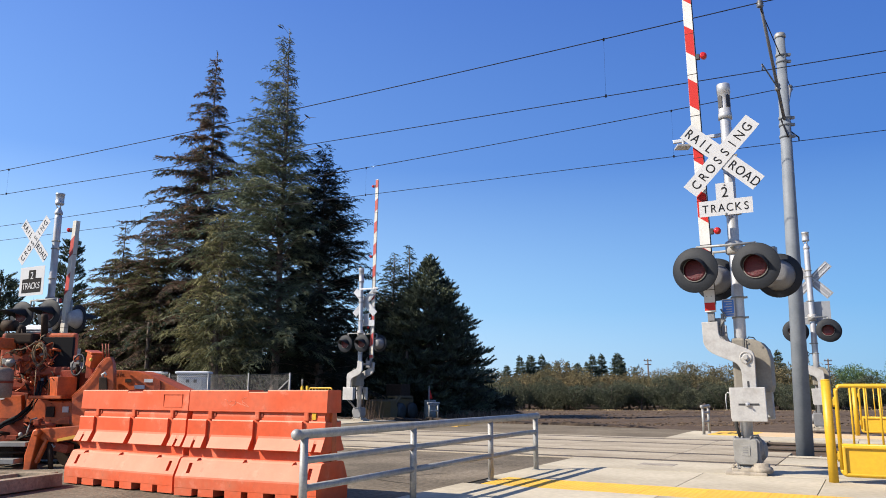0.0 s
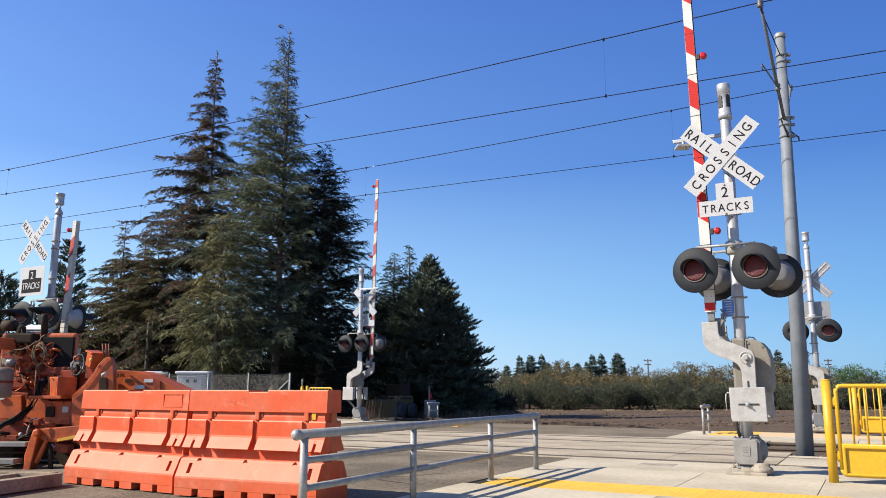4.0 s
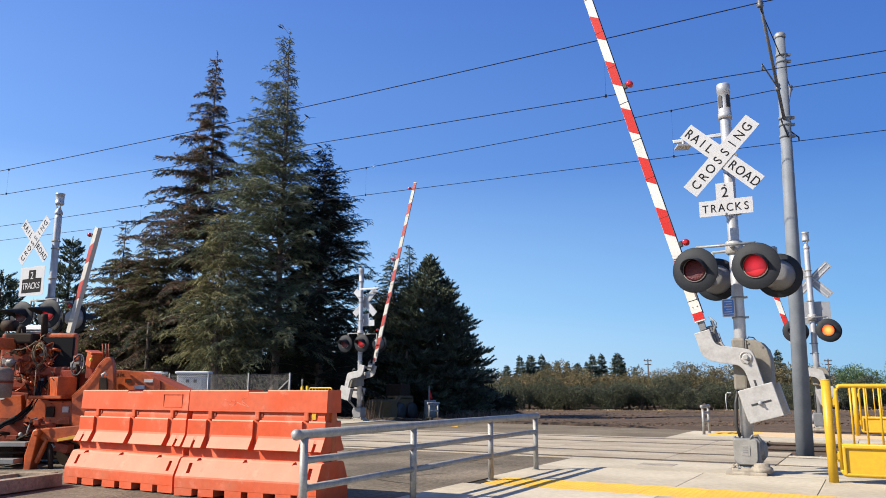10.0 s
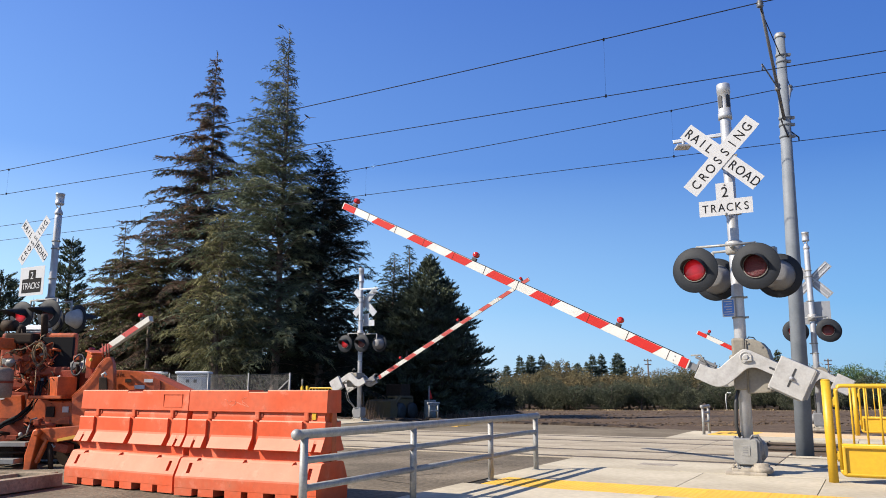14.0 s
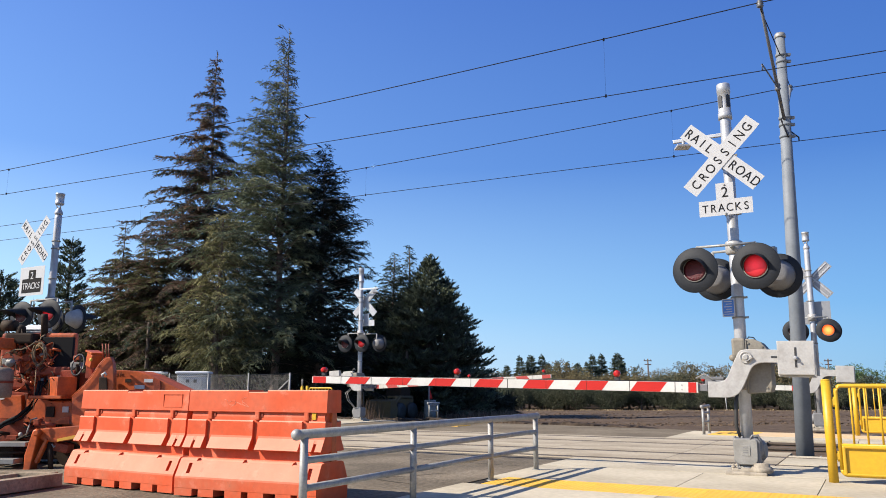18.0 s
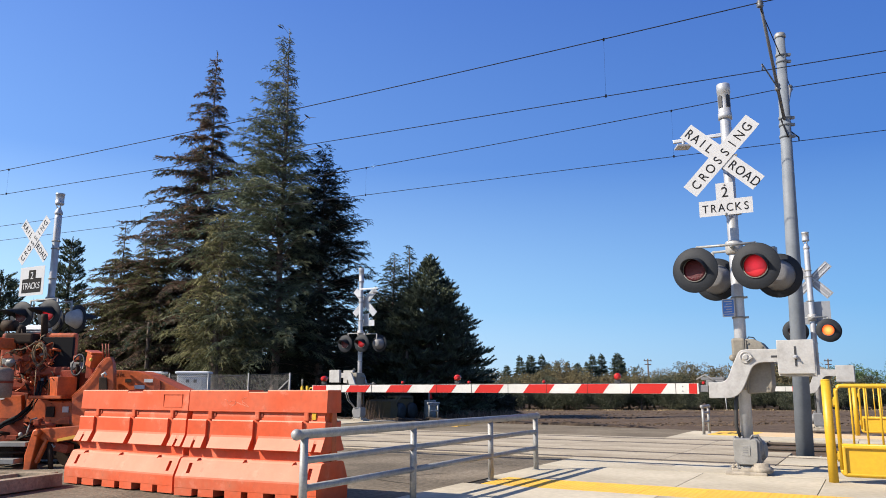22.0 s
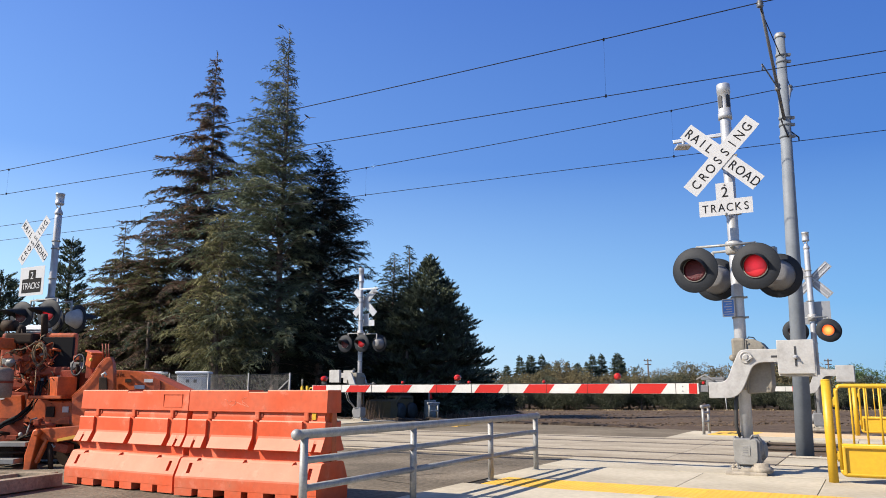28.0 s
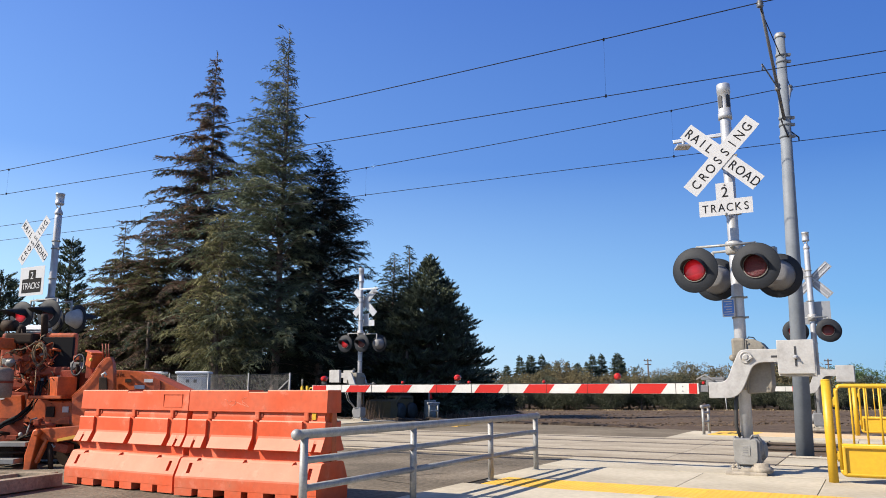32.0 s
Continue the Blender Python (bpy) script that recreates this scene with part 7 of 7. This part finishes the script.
# ---- portable toilets ----
def portable(x, y, turn, label):
    th = thing("portable_toilet", pose(x, y, -0.36, 0, 0, turn), label, "portable toilet", "portable toilets")
    bm = quick(box, (0, 0, 1.02), (1.12, 1.12, 2.0), bevel=0.04)
    cab = part("cabin", bm, M["portable"], th, "pale grey plastic cabin")
    bm = quick(box, (0, 0, 2.08), (1.26, 1.26, 0.10), bevel=0.04)
    part("cabin_roof", bm, M["roofwhite"], th, "white overhanging roof")
    part("cabin_door", quick(box, (0.02, -0.575, 1.0), (0.74, 0.03, 1.8), bevel=0.01), M["portable"], cab)
    for q in (-0.14, 0.14):
        part("vent_slot", quick(box, (q, -0.595, 1.75), (0.12, 0.012, 0.12)), M["black"], cab)
    part("notice", quick(box, (0, -0.595, 1.35), (0.34, 0.008, 0.2)), M["sign"], cab)
    part("skid", quick(box, (0, 0, 0.04), (1.2, 1.2, 0.12)), M["black"], th)


portable(-9.88, 30.9, 8, "pale grey portable toilet with a white roof behind the fence")
portable(-11.85, 31.3, 8, "pale grey portable toilet with a white roof behind the fence")

# ---- loader in the shade ----
ld = thing("loader", pose(-2.3, 37.6, -0.33, 0, 0, 58), "dull yellow loader parked in the deep shade of the pines", "loader")
part("loader_body", quick(box, (0.1, 0, 0.75), (1.5, 1.0, 0.7), bevel=0.06), M["loader"], ld)
part("bucket", quick(slab, [(-1.35, 0.1), (-1.3, 0.85), (-0.95, 0.95), (-0.75, 0.5), (-0.8, 0.1)], -0.7, 0.7, bevel=0.02), M["loader"], ld, "dull yellow bucket")
part("cab_frame", quick(box, (0.25, 0.0, 1.35), (0.8, 0.9, 0.6), bevel=0.05), M["grime"], ld, "dark cab")
for x in (-0.35, 0.6):
    for y in (-0.55, 0.55):
        part("tyre", quick(lathe, [(0.16, -0.13), (0.36, -0.12), (0.40, -0.06), (0.40, 0.06), (0.36, 0.12), (0.16, 0.13)], c=(x, y, 0.38), axis=(0, 1, 0), seg=20), M["hose"], ld)
for y in (-0.5, 0.5):
    part("lift_arm", quick(tube, [(0.6, y, 1.0), (-0.3, y, 1.05), (-0.9, y, 0.5)], 0.07, 8), M["loader"], ld)
fl = thing("warning_flag", Matrix.Translation((-0.66, 37.0, -0.33)), "small red flag on a pole in the shade", "flag")
part("flag_pole", quick(tube, [(0, 0, 0), (0, 0, 1.55)], 0.03, 8), M["grey"], fl)
part("flag_cloth", quick(slab, [(0.0, 0.95), (0.16, 0.98), (0.12, 1.15), (0.02, 1.45)], -0.01, 0.01), M["red"], fl, "hanging red cloth")
drum = thing("barrel", Matrix.Translation((-0.62, 37.5, -0.33)), "dark barrel under the pines", "barrel")
part("barrel_body", quick(lathe, [(0.28, 0), (0.29, 0.3), (0.28, 0.6), (0.29, 0.85), (0.27, 0.9)], seg=18), M["grey"], drum)
bun = thing("cut_brush", Matrix.Translation((-2.75, 28.0, -0.05)), "heap of dry stalks beside the far signal", "brush heap", kind="stuff")
k = 70
rs = np.random.RandomState(4)
p = np.stack([rs.normal(0, 0.22, k), rs.uniform(-0.2, 0.3, k), np.zeros(k)], 1)
blades("stalks", p, unit(np.array((0.05, 0, 1)) + rs.normal(size=(k, 3)) * 0.14), rs.uniform(0.3, 1.1, k), rs.uniform(0.015, 0.035, k), M["needle_brown"], bun)["kind"] = "stuff"


# ---- birds ----
def bird(m, label, spread, k=0.56):
    """k: size against a wingspan of one metre."""
    th = thing("bird", m, label, "bird", "birds")
    bm = bmesh.new()
    bmesh.ops.create_uvsphere(bm, u_segments=12, v_segments=8, radius=0.5, matrix=Matrix.Diagonal((0.40, 0.15, 0.15, 1)))
    bmesh.ops.create_uvsphere(bm, u_segments=10, v_segments=6, radius=0.055, matrix=Matrix.Translation((-0.21, 0, 0.03)))
    bodies = [part("bird_body", bm, M["feather"], th),
              part("beak", quick(tube, [(-0.25, 0, 0.03), (-0.32, 0, 0.02)], [0.02, 0.004], 6), M["feather"], th),
              part("tail", quick(slab, [(0.15, -0.01), (0.36, -0.03), (0.36, 0.0), (0.15, 0.03)], -0.05, 0.05), M["feather"], th)]
    wings = []
    for s in (-1, 1):
        bm = bmesh.new()
        o = [(-0.10, 0.03), (-0.14, 0.22), (-0.05, 0.48), (0.06, 0.40), (0.08, 0.20), (0.12, 0.03)] if spread else [(-0.14, 0.06), (-0.05, 0.085), (0.25, 0.075), (0.28, 0.06), (0.0, 0.05)]
        vs = [bm.verts.new((a, s * b, 0.02)) for a, b in o]
        f = bm.faces.new(vs)
        got = bmesh.ops.extrude_face_region(bm, geom=[f])["geom"]
        bmesh.ops.translate(bm, verts=[g for g in got if isinstance(g, bmesh.types.BMVert)], vec=(0, 0, 0.012))
        wings.append(part("wing", bm, M["feather"], th))
    for ob in bodies + wings:
        ob.data.transform(Matrix.Scale(k, 4))
    return th, wings


for p, tilt in (((-8.2, 36.0, 19.02), 25), ((-6.55, 35.2, 14.0), 30), ((-5.9, 35.0, 12.45), 20)):
    bird(pose(*p, 0, tilt, 20), "black bird perched on a cedar twig", False, 0.5)
# twigs that carry the two lower birds
perch = thing("bare_branch", Matrix(), "thin bare branch jutting from the cedar", "branch")
part("twig", quick(tube, [(-8.0, 36, 12.9), (-7.0, 35.6, 13.7), (-6.5, 35.2, 13.95), (-6.1, 35.1, 13.9)], [0.03, 0.02, 0.012, 0.006], 6), M["deadwood"], perch)
part("twig", quick(tube, [(-8.0, 36, 11.6), (-6.8, 35.4, 12.3), (-5.9, 35.0, 12.36), (-5.7, 35.0, 12.35)], [0.03, 0.02, 0.012, 0.006], 6), M["deadwood"], perch)
flyers = [bird(Matrix.Translation((-40, 30, 12)), "black bird in flight with open wings", True) for _ in range(6)]


# ---- what moves ----
FALL = [(9.0, 89.1), (9.25, 86.0), (9.5, 82.1), (10.0, 74.6), (10.5, 67.6), (11.0, 60.5), (11.5, 53.6), (12.0, 46.8), (12.5, 41.0), (13.0, 35.9), (13.5, 31.0), (14.0, 26.4),
        (14.5, 22.0), (15.0, 17.5), (15.5, 13.0), (16.0, 8.9), (16.5, 5.6), (16.9, 4.2), (17.3, 3.5), (17.7, 2.4), (18.1, 0.9), (18.4, 0.1), (18.6, 0.0)]
PERIOD, FIRST = 1.192, 6.06


def swing(arm, piv, side, top, more):
    """The arm falls from its upright to level; more: degrees added on the way."""
    rows = [(0.0, top), (8.9, top)]
    for t, a in FALL:
        k = min(1.0, max(0.0, (t - 9.0) / 2.0)) * min(1.0, a / 6.0)
        extra = float(np.interp(t, *zip(*more))) if isinstance(more, list) else more * k
        rows.append((t, min(top, a + extra)))
    rows += [(18.95, 0.0), (32.0, 0.0)]
    walk(arm, [(t, pose(*piv, 0, -side * a, 0)) for t, a in rows])


def flash(glow, late):
    """The glowing lens comes forward through its dark front and draws back, twice a period."""
    rows = [(0.0, 0)]
    k = 0
    t = FIRST - PERIOD + (PERIOD / 2 if late else 0)
    while t < 32.0:
        e = t + PERIOD * 0.49
        rows += [(t - 0.034, 0), (t + 0.034, 1)]
        if e < 31.9:
            rows += [(e - 0.034, 1), (e + 0.034, 0)]
        t += PERIOD
    rows.append((32.0, rows[-1][1]))
    walk(glow, [(s, pose(0, -0.012 * v, 0)) for s, v in rows])


FLIGHTS = [
    [(5.4, -14.9, 9.0), (6.0, -15.23, 9.7), (6.4, -15.42, 10.24), (6.8, -15.79, 10.48), (7.2, -16.56, 10.7), (7.9, -19.0, 11.1)],
    [(16.0, -8.2, 13.2), (16.8, -10.96, 11.93), (17.0, -11.73, 11.69), (17.2, -12.58, 11.23), (17.4, -13.6, 10.72), (17.6, -14.87, 10.03), (17.8, -16.53, 9.37), (18.3, -20.6, 7.6)],
    [(16.2, -7.2, 12.4), (17.2, -11.9, 9.39), (17.4, -13.01, 8.76), (17.6, -14.46, 8.1), (17.8, -16.81, 6.9), (18.3, -21.5, 6.0)],
    [(15.8, -10.5, 9.3), (16.8, -14.59, 8.1), (17.2, -17.31, 7.15), (17.6, -20.5, 6.4)],
    [(15.8, -11.0, 8.4), (16.8, -14.8, 7.13), (17.2, -16.98, 6.4), (17.6, -20.0, 5.6)],
    [(15.8, -10.1, 8.7), (16.8, -14.05, 7.25), (17.2, -17.25, 6.17), (17.6, -20.8, 5.2)],
]


def fly(th, wings, way):
    """A flock member comes out of the trees, crosses the sky and is gone; its wings beat on the way."""
    (t0, x0, z0), (t1, x1, z1) = way[0], way[-1]
    rows = [(0.0, pose(x0 + 3, 44.5, -0.36))] + [(max(0.1, t0 - 0.6), pose(x0 + 3, 44.5, -0.36))]
    rows += [(t, pose(x, 30, z)) for t, x, z in way] + [(t1 + 1.6, pose(x1 - 16, 30, -0.1)), (32.0, pose(x1 - 16, 30, -0.1))]
    walk(th, rows)
    for s, w in zip((-1, 1), wings):
        beat = [(0.0, 10)]
        t, up = t0, 1
        while t < t1:
            beat.append((t, 38 if up else -18))
            t, up = t + 0.11, 1 - up
        beat.append((32.0, 10))
        walk(w, [(t, pose(0, 0, 0, s * a, 0, 0)) for t, a in beat])


def motions():
    swing(arm_a, piv_a, -1, 89.2, 0.0)
    swing(arm_b, piv_b, -1, 88.8, [(9.0, 0.0), (11.0, 1.8), (16.0, 2.0), (16.5, 2.3), (17.0, 2.5), (17.5, 2.2), (18.0, 1.5), (18.5, 0.5), (18.9, 0.0)])
    swing(arm_c, piv_c, 1, 87.2, -2.2)
    swing(arm_d, piv_d, 1, 87.9, 1.6)
    for glows, order in ((glow_a, (1, 0, 0, 1)), (glow_b, (1, 0, 0, 1)), (glow_c, (1, 0, 1, 0)), (glow_d, (0, 1, 0, 1))):
        for g, late in zip(glows, order):
            flash(g, late)
    for (th, wings), way in zip(flyers, FLIGHTS):
        fly(th, wings, way)


motions()
